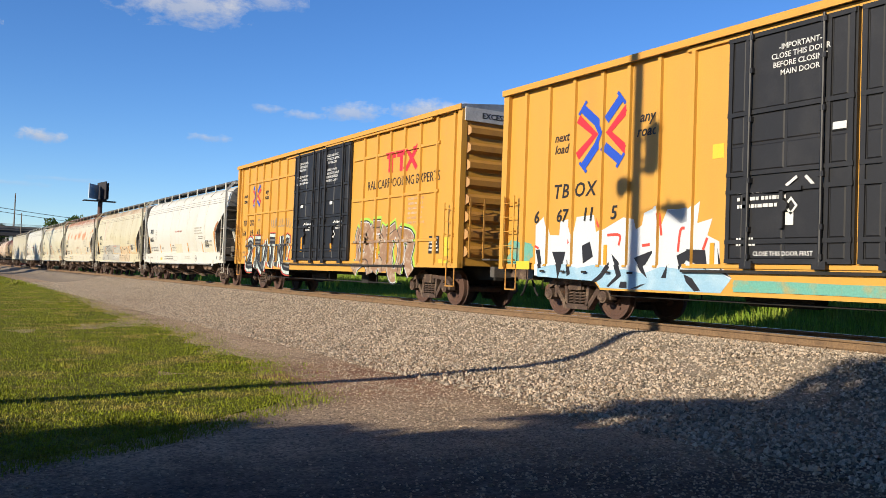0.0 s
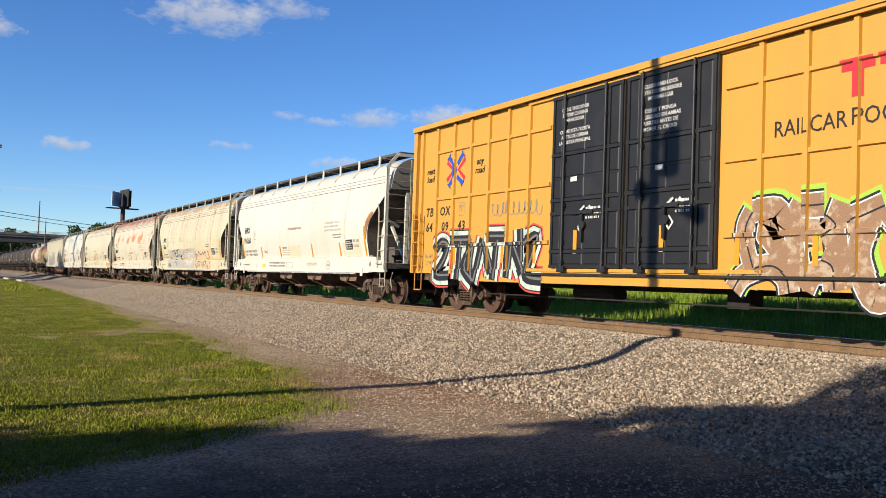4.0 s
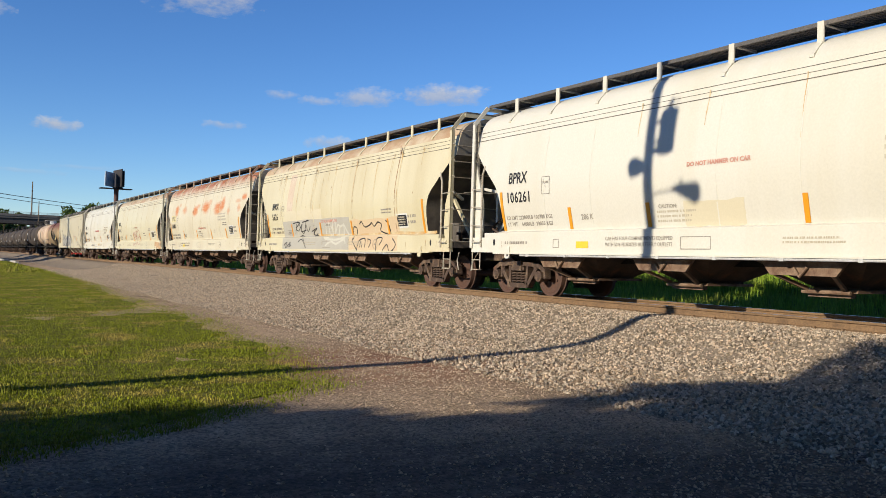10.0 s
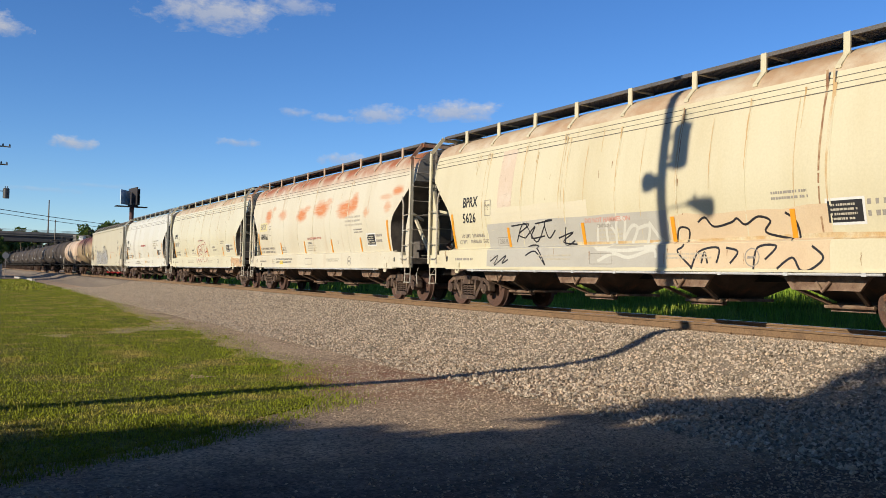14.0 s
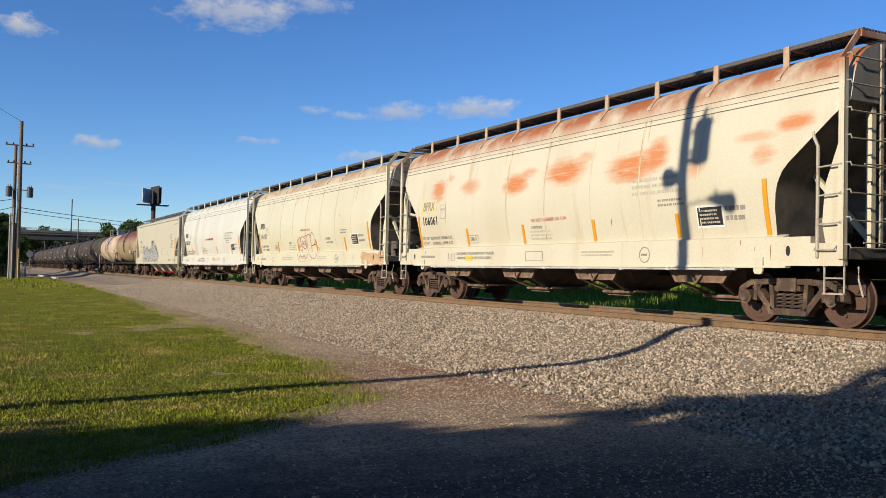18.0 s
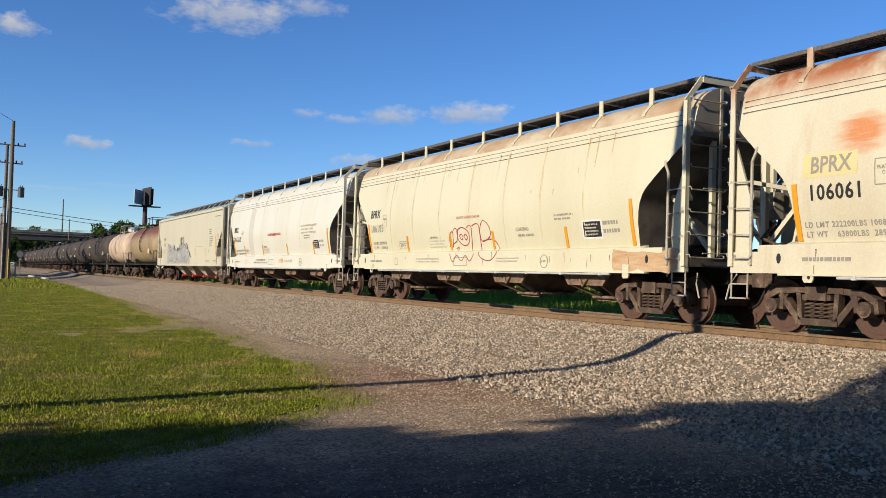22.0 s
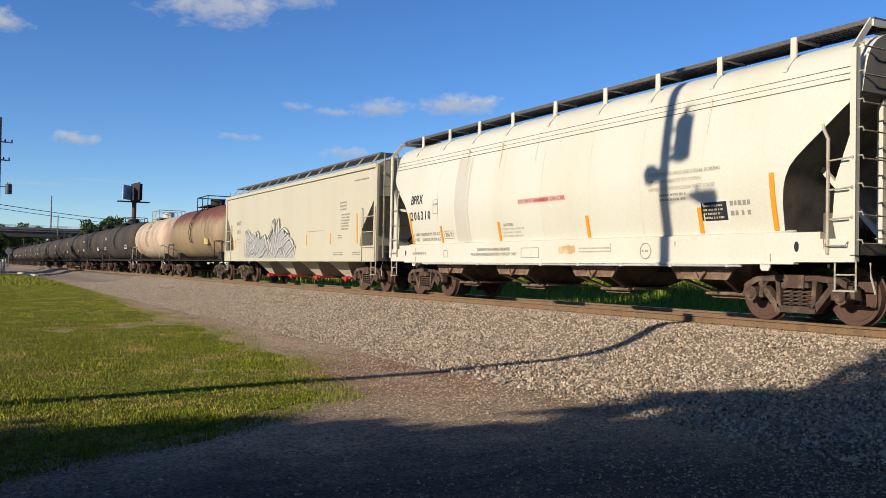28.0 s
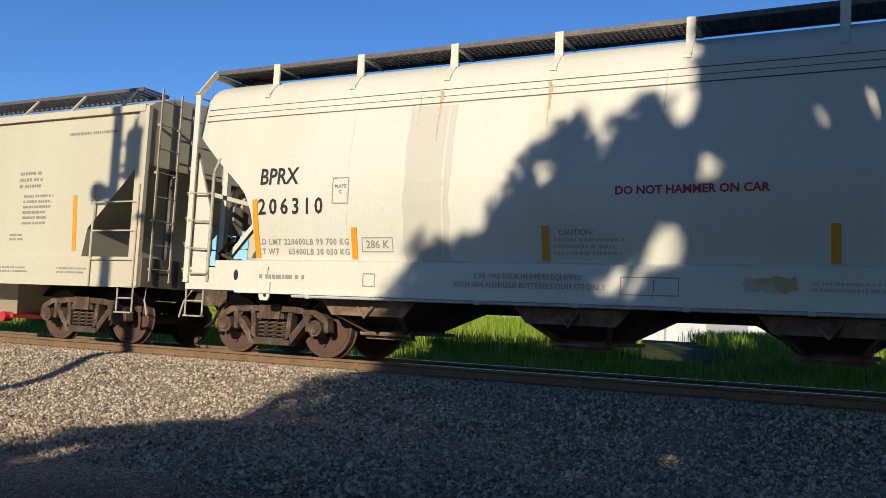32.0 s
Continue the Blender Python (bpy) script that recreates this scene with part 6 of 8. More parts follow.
# ---- sloped-end hopper with flat sides ----
def flat_hopper():
    car = thing("covered_hopper_car", "beige covered hopper car with flat sides and silver graffiti", "rail car", "covered hopper cars of the train")
    hl = 9.2
    paint = CREAM[6]
    rings = []
    for y in (-9.15, -8.95, -8.78, -7.85, -7.75, -3, 0, 3, 7.75, 7.85, 8.78, 8.95, 9.15):
        b = float(np.interp(9.15 - abs(y), (0.2, 0.37, 1.30, 1.40), (3.1, 2.91, 2.0, 1.5)))
        half = [(1.53, b), (1.53, 3.2), (1.53, 4.12), (1.42, 4.20), (1.0, 4.36), (0.0, 4.46)]
        rings.append([Vector((-w, y, z)) for w, z in half] + [Vector((w, y, z)) for w, z in reversed(half[:-1])])
    part("body", Geo().loft(rings).mesh("body", paint), None, car)
    for s in (0, 180):
        m = pose(0, 0, 0, 0, 0, s)
        g = Geo().box(-1.57, -1.5, -9.15, 9.15, 0.98, 1.50)
        g.box(-1.60, -1.50, -9.1, 9.1, 4.02, 4.14)
        part("side_sill", g, paint, car, at=m)
        for e in (-1, 1):
            g = Geo().box(-1.58, -1.50, min(e * 8.95, e * 9.18), max(e * 8.95, e * 9.18), 1.0, 4.12)
            part("corner_post", g, paint, car, at=m)
            g = Geo()
            for y in (8.05, 9.1):
                g.tube([(-1.60, e * y, 1.0), (-1.60, e * y, 2.75)], 0.02, 6)
            for z in (1.45, 1.95, 2.45):
                g.tube([(-1.60, e * 8.05, z), (-1.60, e * 9.1, z)], 0.014, 6)
            part("grab_ladder", g, paint, car, at=m)
            part("sill_step", flipped(HOP["step"], e), None, car, at=m @ pose(0, e * 1.0, 0))
        for k in range(14):
            g = Geo()
            g.beam((-1.50, 0, 4.14), (-1.15, 0.0, 4.56), 0.05, 0.03)
            part("board_post", g, paint, car, at=m @ pose(0, -8.4 + k * 1.29, 0))
    g = Geo()
    for s in (-1, 1):
        for x in (0.60, 1.18):
            g.box(s * x - 0.02, s * x + 0.02, -8.6, 8.6, 4.52, 4.58)
        for k in range(120):
            y = -8.6 + k * 0.1443
            g.box(s * 0.89 - 0.28, s * 0.89 + 0.28, y - 0.02, y + 0.02, 4.54, 4.57)
    part("running_board", g, GREY_STEEL, car)
    for e in (-1, 1):
        g = Geo()
        g.box(-1.5, 1.5, min(e * 7.4, e * 9.15), max(e * 7.4, e * 9.15), 1.15, 1.24)
        g.box(-1.5, 1.5, e * 9.15 - 0.05, e * 9.15 + 0.05, 1.0, 1.5)
        for x in (-0.8, 0.8):
            g.box(x - 0.05, x + 0.05, e * 9.05 - 0.05, e * 9.05 + 0.05, 1.2, 3.1)
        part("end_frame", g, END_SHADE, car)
        part("end_ladder", ladder_end(), None, car, at=pose(-1.12, e * 9.24, 0, 0, 0, -90 * e))
        bogie(car, e * 7.4)
    g = Geo().box(-0.33, 0.33, -9.1, 9.1, 0.80, 1.18)
    part("centre_sill", g, UNDER, car)
    for k in range(4):
        y = -4.6 + k * 3.05
        g = Geo().loft([[Vector((sx * 1.46, y + sy * 1.45, 1.46)) for sx, sy in ((-1, -1), (1, -1), (1, 1), (-1, 1))],
                        [Vector((sx * 0.55, y + sy * 0.30, 0.42)) for sx, sy in ((-1, -1), (1, -1), (1, 1), (-1, 1))]])
        c = part("discharge_hopper", g, paint, car)
        q = Geo().box(-0.7, 0.7, y - 0.4, y + 0.4, 0.34, 0.42)
        q.tube([(-0.8, y - 0.2, 0.36), (-0.62, y - 0.2, 0.36)], 0.10, 10)
        part("outlet_gate", q, RED_INK, c)
    draft_gear(car, 9.35)
    words(car, "MGRX", 6.86, 2.77, 0.26, GREY_INK, -1.535)
    words(car, "10131", 6.86, 2.38, 0.26, GREY_INK, -1.535)
    for k, (y, z, w, h, r) in enumerate(((6.9, 1.95, 0.7, 0.3, 2), (-6.3, 2.92, 0.7, 0.36, 3), (-6.5, 2.36, 0.8, 0.6, 6), (-6.0, 1.85, 0.4, 0.16, 2), (-6.0, 1.25, 1.0, 0.14, 2), (-7.6, 1.25, 0.8, 0.14, 2), (-0.3, 1.28, 1.3, 0.07, 1), (-7.9, 3.72, 1.4, 0.10, 1))):
        bars(car, y, z, w, h, r, GREY_INK if k else TAN_INK, -1.575 if z < 1.5 else -1.535, k)
    for y in (7.4, -2.6, -5.1):
        g = Geo().slab([(y + 0.09, 2.0), (y - 0.01, 2.0), (y - 0.05, 1.6), (y + 0.05, 1.6)], "x", -1.537, -1.532)
        part("reflector_tape", g, ORANGE_TAPE, car)
    g = Geo().slab([(-7.43, 2.6), (-7.53, 2.6), (-7.6, 1.6), (-7.5, 1.6)], "x", -1.537, -1.532)
    part("reflector_tape", g, ORANGE_TAPE, car)
    shapes(car, "graffiti", [[(-5.6, 1.12), (-5.5, 2.3), (-4.86, 2.14), (-4.5, 2.22), (-3.47, 1.98), (-2.6, 2.03), (-2.17, 1.86), (-1.42, 2.1), (-0.86, 2.5), (-0.58, 2.15), (-0.08, 2.28), (0.1, 2.0), (0.58, 2.04), (0.9, 1.8), (1.28, 1.48), (1.24, 1.12)]], SPRAY_SILVER, -1.5745, "silver wild-style sprayed letters")
    wild = [[(-5.55, 1.2), (-5.6, 1.9), (-5.45, 2.38), (-4.9, 2.2), (-4.75, 1.85), (-5.2, 1.95), (-5.3, 1.6)], [(-5.3, 1.2), (-4.9, 1.75), (-4.4, 1.8), (-4.2, 1.35), (-4.7, 1.3)], [(-4.86, 2.14), (-4.2, 1.95), (-3.9, 2.3), (-3.5, 2.05), (-3.9, 1.6), (-3.7, 1.2)],
            [(-4.1, 1.2), (-3.4, 1.5), (-3.2, 1.95), (-2.7, 2.1), (-2.5, 1.7), (-2.95, 1.4)], [(-3.3, 1.15), (-2.6, 1.3), (-2.2, 1.85), (-1.9, 1.5), (-2.3, 1.2)], [(-2.3, 1.9), (-1.7, 2.3), (-1.45, 2.75), (-1.4, 2.2), (-1.75, 1.8), (-1.5, 1.3)],
            [(-1.4, 1.2), (-1.1, 1.9), (-0.85, 2.75), (-0.7, 2.2), (-0.9, 1.7), (-0.6, 1.3)], [(-0.75, 2.1), (-0.1, 2.35), (0.5, 2.08), (0.1, 2.0), (-0.3, 1.75), (0.0, 1.3)], [(-0.4, 1.2), (0.2, 1.7), (0.8, 1.85), (1.1, 1.6), (0.7, 1.45), (0.3, 1.2)],
            [(0.4, 1.15), (0.9, 1.35), (1.3, 1.55), (1.25, 1.2)], [(-5.0, 1.15), (-4.5, 1.5), (-3.9, 1.3)], [(-2.9, 1.15), (-2.3, 1.5), (-1.7, 1.2)], [(-1.0, 1.15), (-0.4, 1.55), (0.2, 1.2)]]
    strokes(car, "graffiti", wild, 0.17, SPRAY_PALE, 0, 0, -1.5765)
    strokes(car, "graffiti", [[(a + 0.09, b + 0.03) for a, b in ln] for ln in wild], 0.05, GREY_INK, 0, 0, -1.579)
    strokes(car, "graffiti", [[(a - 0.09, b - 0.03) for a, b in ln] for ln in wild], 0.035, BLACK_INK, 0, 0, -1.581)
    tag_scrawl(car, "graffiti", -2.5, -4.3, 2.12, 2.10, PINK_INK, 63, 0.02, -1.535, 5)
    return car


H6 = flat_hopper()


# ---- tank cars ----
TANKS = {}


def tank_meshes(L, r):
    key = (L, r)
    if key in TANKS:
        return TANKS[key]
    d = {}
    hl = L / 2 - 0.55
    zc = 1.15 + r
    rings = []
    st = [(-hl - 0.0, 0.05), (-hl + 0.02, 0.45), (-hl + 0.12, 0.72), (-hl + 0.32, 0.90), (-hl + 0.62, 1.0)]
    prof = st + [(y, 1.0) for y in (-hl / 2, 0, hl / 2)] + [(-y, k) for y, k in reversed(st)]
    for y, k in prof:
        rings.append([Vector((r * k * math.cos(a), y, zc + r * k * math.sin(a))) for a in np.linspace(0, 2 * math.pi, 40, endpoint=False)])
    d["shell"] = Geo().loft(rings).mesh("tank_shell", None, 30)
    g = Geo()
    for y in (0.0,):
        g.loft([[Vector(((r + 0.012) * math.cos(a), y + dy, zc + (r + 0.012) * math.sin(a))) for a in np.linspace(0, 2 * math.pi, 40, endpoint=False)] for dy in (-0.04, 0.04)], caps=False)
    d["band"] = g.mesh("weld_band", None)
    g = Geo()
    for s in (-1, 1):
        g.box(s * 1.25 - 0.06, s * 1.25 + 0.06, -L / 2, L / 2, 1.0, 1.10)
    for e in (-1, 1):
        g.box(-1.45, 1.45, e * L / 2 - 0.1, e * L / 2 + 0.1, 0.95, 1.15)
        g.box(-1.1, 1.1, e * (L / 2 - 1.7) - 0.3, e * (L / 2 - 1.7) + 0.3, 0.95, 1.5)
        g.box(-0.33, 0.33, min(e * L / 2, e * (L / 2 - 3)), max(e * L / 2, e * (L / 2 - 3)), 0.78, 1.1)
    g.box(-1.4, 1.4, -L / 2 + 0.1, L / 2 - 0.1, 1.08, 1.11)
    d["sill"] = g.mesh("underframe", UNDER)
    g = Geo()
    for e in (1,):
        for s in (-1, 1):
            for y in (L / 2 - 0.15, L / 2 - 1.6):
                g.tube([(s * 1.42, e * y, 1.1), (s * 1.42, e * y, 2.05)], 0.022, 6)
            g.tube([(s * 1.42, e * (L / 2 - 0.15), 2.05), (s * 1.42, e * (L / 2 - 1.6), 2.05)], 0.022, 6)
        g.tube([(-1.42, e * (L / 2 - 0.05), 2.0), (1.42, e * (L / 2 - 0.05), 2.0)], 0.022, 6)
        for s in (-1, 1):
            g.tube([(s * 1.42, e * (L / 2 - 0.05), 1.1), (s * 1.42, e * (L / 2 - 0.05), 2.0)], 0.022, 6)
            g.tube([(s * 1.45, e * (L / 2 - 0.3), 1.0), (s * 1.45, e * (L / 2 - 0.3), 0.5), (s * 1.45, e * (L / 2 - 0.7), 0.5), (s * 1.45, e * (L / 2 - 0.7), 1.0)], 0.018, 6)
    d["rail"] = g.mesh("hand_rail", None, True)
    top = zc + r
    g = Geo()
    g.box(-0.9, 0.9, -1.25, 1.25, top - 0.03, top + 0.02)
    for s in (-1, 1):
        for y in (-1.25, 0, 1.25):
            g.tube([(s * 0.9, y, top - 0.30), (s * 0.9, y, top + 0.55)], 0.028, 6)
        g.tube([(s * 0.9, -1.25, top + 0.55), (s * 0.9, 1.25, top + 0.55)], 0.028, 6)
    for y in (-1.25, 1.25):
        g.tube([(-0.9, y, top + 0.55), (0.9, y, top + 0.55)], 0.028, 6)
    for s in (-1, 1):
        for dy in (-0.2, 0.2):
            pts = [(s * (r + 0.09) * math.cos(a), dy, zc + (r + 0.09) * math.sin(a)) for a in np.linspace(-0.4, 1.05, 9)]
            g.tube(pts, 0.022, 6)
        for a in np.linspace(-0.35, 1.0, 7):
            g.tube([(s * (r + 0.09) * math.cos(a), -0.2, zc + (r + 0.09) * math.sin(a)), (s * (r + 0.09) * math.cos(a), 0.2, zc + (r + 0.09) * math.sin(a))], 0.014, 5)
    d["platform"] = g.mesh("top_platform", None, 40)
    g = Geo()
    g.tube([(0, 0, top - 0.05), (0, 0, top + 0.42), (0, 0, top + 0.46)], [0.42, 0.42, 0.30], 20)
    g.tube([(0, 0.9, top - 0.05), (0, 0.9, top + 0.25)], 0.22, 14)
    g.tube([(0.0, -0.95, top - 0.05), (0.0, -0.95, top + 0.3)], 0.12, 10)
    d["dome"] = g.mesh("valve_housing", None, 40)
    g = Geo()
    g.tube([(0, 0, 0.65), (0, 0, 1.2)], [0.10, 0.25], 12)
    d["outlet"] = g.mesh("bottom_outlet", UNDER, 40)
    d["air"] = Geo().tube([(-0.5, 1.4, 0.85), (-0.5, 2.6, 0.85)], 0.2, 12).mesh("air_reservoir", UNDER, 40)
    TANKS[key] = d
    return d


def tank_car(L, r, paint, rail_paint, dome_paint, label, rolls=False):
    d = tank_meshes(L, r)
    car = thing("tank_car", label, "rail car", "tank cars of the train")
    part("tank_shell", tinted(d["shell"], paint), None, car)
    for f in (-0.52, 0.0, 0.52):
        part("weld_band", tinted(d["band"], paint), None, car, at=pose(0, f * (L / 2 - 0.55), 0))
    part("underframe", d["sill"], None, car)
    for turn in (0, 180):
        part("hand_rail", tinted(d["rail"], rail_paint), None, car, at=pose(0, 0, 0, 0, 0, turn))
    part("top_platform", tinted(d["platform"], rail_paint), None, car)
    part("valve_housing", tinted(d["dome"], dome_paint), None, car)
    part("bottom_outlet", d["outlet"], None, car)
    part("air_reservoir", d["air"], None, car)
    for e in (-1, 1):
        bogie(car, e * (L / 2 - 1.7), rolls)
    draft_gear(car, L / 2 + 0.3)
    return car


T1 = tank_car(13.4, 1.52, TANK_RUST, UNDER, UNDER, "rusted brown tank car with a black platform", True)
panel(T1, "sticker", -3.1, -3.55, 1.92, 2.25, YELLOW_TAG, -1.50, "yellow placard")
panel(T1, "sticker", -3.65, -3.85, 1.9, 2.2, WHITE_INK, -1.50)
T2 = tank_car(12.3, 1.46, TANK_CREAM, LADDER_GREY, WHITE_BAND, "stained cream tank car with pale hand rails", True)
BLACK_TANKS = [tank_car(15.6, 1.52, TANK_BLACK, UNDER, UNDER, "weathered black tank car with white stencils")]
for z, y, w, h, r in ((3.0, 5.6, 1.2, 0.5, 2), (2.1, 5.9, 1.4, 0.5, 3), (2.2, -5.4, 1.2, 0.9, 5)):
    zc = 1.15 + 1.52
    xx = -math.sqrt(1.52 ** 2 - (abs(z - zc) + h / 2) ** 2 * 0.25) - 0.02
    bars(BLACK_TANKS[0], y, z, w, h * 0.6, r, WHITE_INK, xx, int(y * 7))
for k in range(13):
    BLACK_TANKS.append(copy_thing(BLACK_TANKS[0], pose(0, 0, 0)))

# ---- ground ----
def ground_z(x, y):
    d = 0.03 * noise.noise((x * 0.35, y * 0.35, 2.0)) + 0.012 * noise.noise((x * 1.3, y * 1.3, 5.0))
    return d * min(1.0, 40.0 / (1 + abs(y))) + float(np.interp(abs(x - TRACK_X), (0, 3.8, 4.7, 5.9, 6.6), (-0.03, 0.02, 0.040, 0.015, 0.0)))


def dirt_material():
    m = bpy.data.materials.new("gravelly_dirt")
    m.use_nodes = True
    nt = m.node_tree
    p = nt.nodes["Principled BSDF"]
    p.inputs["Roughness"].default_value = 0.95
    p.inputs["Specular IOR Level"].default_value = 0.15
    big = noise_of(nt, 0.22, 4, 0.55, (1.6, 0.5, 1), 1)
    mid = noise_of(nt, 1.1, 5, 0.6, (1.4, 0.6, 1), 2)
    c = blend(nt, ramp(nt, big, 0.40, 0.62), (0.305, 0.226, 0.155), (0.375, 0.278, 0.188))
    c = blend(nt, ramp(nt, mid, 0.48, 0.68), c, (0.21, 0.153, 0.106))
    red = noise_of(nt, 0.5, 5, 0.65, (1, 1, 1), 6)
    c = blend(nt, ramp(nt, red, 0.60, 0.72), c, (0.30, 0.195, 0.132))
    # dark patch over the near dirt drive, painted to deepen the trees' shade
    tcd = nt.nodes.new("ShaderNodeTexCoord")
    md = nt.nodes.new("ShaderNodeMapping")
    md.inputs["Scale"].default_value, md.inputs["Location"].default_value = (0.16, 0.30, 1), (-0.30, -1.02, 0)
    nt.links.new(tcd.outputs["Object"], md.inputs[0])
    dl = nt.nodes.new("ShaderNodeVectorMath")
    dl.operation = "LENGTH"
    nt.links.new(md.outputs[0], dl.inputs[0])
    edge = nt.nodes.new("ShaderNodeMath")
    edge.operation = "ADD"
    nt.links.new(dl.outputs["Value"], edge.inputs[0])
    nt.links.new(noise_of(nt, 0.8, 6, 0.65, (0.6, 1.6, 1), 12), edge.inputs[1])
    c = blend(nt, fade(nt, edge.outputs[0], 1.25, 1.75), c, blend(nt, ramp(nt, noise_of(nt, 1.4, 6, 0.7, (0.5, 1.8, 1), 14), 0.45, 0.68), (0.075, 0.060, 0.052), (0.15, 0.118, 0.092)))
    vor = nt.nodes.new("ShaderNodeTexVoronoi")
    tc = nt.nodes.new("ShaderNodeTexCoord")
    nt.links.new(tc.outputs["Object"], vor.inputs["Vector"])
    vor.inputs["Scale"].default_value = 38
    c = blend(nt, 0.85, c, blend(nt, 1.0, c, ramp(nt, vor.outputs["Color"], 0.1, 0.9, (0.45, 0.44, 0.43, 1), (1.60, 1.56, 1.50, 1)), "MULTIPLY"))
    # brick-red grit strewn beside the lawn's tip
    mp = nt.nodes.new("ShaderNodeMapping")
    mp.inputs["Location"].default_value, mp.inputs["Scale"].default_value = (-5.4 * 0.42, -11.6 * 0.40, 0), (0.42, 0.40, 1)
    nt.links.new(tc.outputs["Object"], mp.inputs[0])
    ln = nt.nodes.new("ShaderNodeVectorMath")
    ln.operation = "LENGTH"
    nt.links.new(mp.outputs[0], ln.inputs[0])
    spot = blend(nt, 1.0, fade(nt, ln.outputs["Value"], 0.35, 1.25), ramp(nt, noise_of(nt, 2.2, 6, 0.7, (1, 1, 1), 8), 0.34, 0.56), "MULTIPLY")
    c = blend(nt, spot, c, (0.238, 0.115, 0.07))
    gr = noise_of(nt, 90, 3, 0.6, (1, 1, 1), 3)
    c = blend(nt, 1.0, c, ramp(nt, gr, 0.3, 0.7, (0.72, 0.72, 0.72, 1), (1.2, 1.2, 1.2, 1)), "MULTIPLY")
    nt.links.new(c, p.inputs["Base Color"])
    b1 = node(nt, "ShaderNodeBump", Strength=0.5, Distance=0.012)
    nt.links.new(vor.outputs["Distance"], b1.inputs["Height"])
    b1.invert = True
    b2 = node(nt, "ShaderNodeBump", Strength=0.5, Distance=0.012)
    nt.links.new(gr, b2.inputs["Height"])
    nt.links.new(b1.outputs[0], b2.inputs["Normal"])
    nt.links.new(b2.outputs[0], p.inputs["Normal"])
    return m


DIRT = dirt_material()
g = Geo()
xs = [-2500, -600, -150, -60, -30, -15] + [-10 + k * 0.5 for k in range(45)] + [15, 20, 30, 60, 150, 600, 2500]
ys = [-2500, -600, -150, -60, -25, -15] + [-8 + k * 0.5 for k in range(90)] + [40, 50, 65, 85, 120, 200, 400, 1000, 3000]
for y in ys:
    for x in xs:
        g.v.append((x, y, ground_z(x, y) if abs(x) < 30 and -20 < y < 60 else (-0.03 if abs(x - TRACK_X) < 3.8 else 0.0)))
n = len(xs)
g.f = [(j * n + i, j * n + i + 1, (j + 1) * n + i + 1, (j + 1) * n + i) for j in range(len(ys) - 1) for i in range(n - 1)]
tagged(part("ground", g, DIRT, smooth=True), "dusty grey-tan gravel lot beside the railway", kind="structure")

STONE = material("ballast_stone", (0.325, 0.272, 0.212), 0.9, stain=(0.37, 0.275, 0.19), stain_amt=(0.47, 0.62), scale=14, grain=0.15, grain_scale=60, island=0.60, spec=0.2)
GRIT = material("dirt_coloured_grit", (0.325, 0.252, 0.182), 0.95, stain=(0.37, 0.27, 0.185), stain_amt=(0.45, 0.6), scale=9, grain=0.15, grain_scale=60, island=0.42, spec=0.15)
BED = material("ballast_bed", (0.26, 0.212, 0.16), 0.95, stain=(0.27, 0.21, 0.15), stain_amt=(0.45, 0.6), scale=18, grain=0.3, grain_scale=30, relief=0.5, relief_scale=28, spec=0.2)


def bed_z(x):
    """Height of the track bed across the line."""
    return float(np.interp(abs(x - TRACK_X), (0, 1.45, 1.85, 2.1, 2.3, 2.6, 2.9, 3.3, 3.8, 4.3, 4.7), (0.56, 0.56, 0.50, 0.41, 0.35, 0.26, 0.19, 0.13, 0.08, 0.052, -0.03)))


g = Geo()
cols = [TRACK_X + s for s in (-4.7, -4.3, -4.0, -3.7, -3.4, -3.1, -2.8, -2.5, -2.25, -2.0, -1.75, -1.45, -1.2, 0, 1.2, 1.45, 1.75, 2.0, 2.25, 2.5, 2.8, 3.1, 3.4, 3.7, 4.0, 4.3, 4.7)]
rows_y = [-400, -150, -60, -20] + [-10 + k * 0.6 for k in range(110)] + [60, 75, 100, 140, 200, 300, 450, 700]
for y in rows_y:
    for x in cols:
        near = -20 < y < 60
        g.v.append((x, y, bed_z(x) + (0.035 * noise.noise((x * 1.7, y * 1.7, 1)) if near and abs(x - TRACK_X) > 0.9 else 0)))
n = len(cols)
g.f = [(j * n + i, j * n + i + 1, (j + 1) * n + i + 1, (j + 1) * n + i) for j in range(len(rows_y) - 1) for i in range(n - 1)]
tagged(part("track_bed", g, BED, smooth=True), "sloping bed of grey-tan crushed stone ballast", kind="structure")


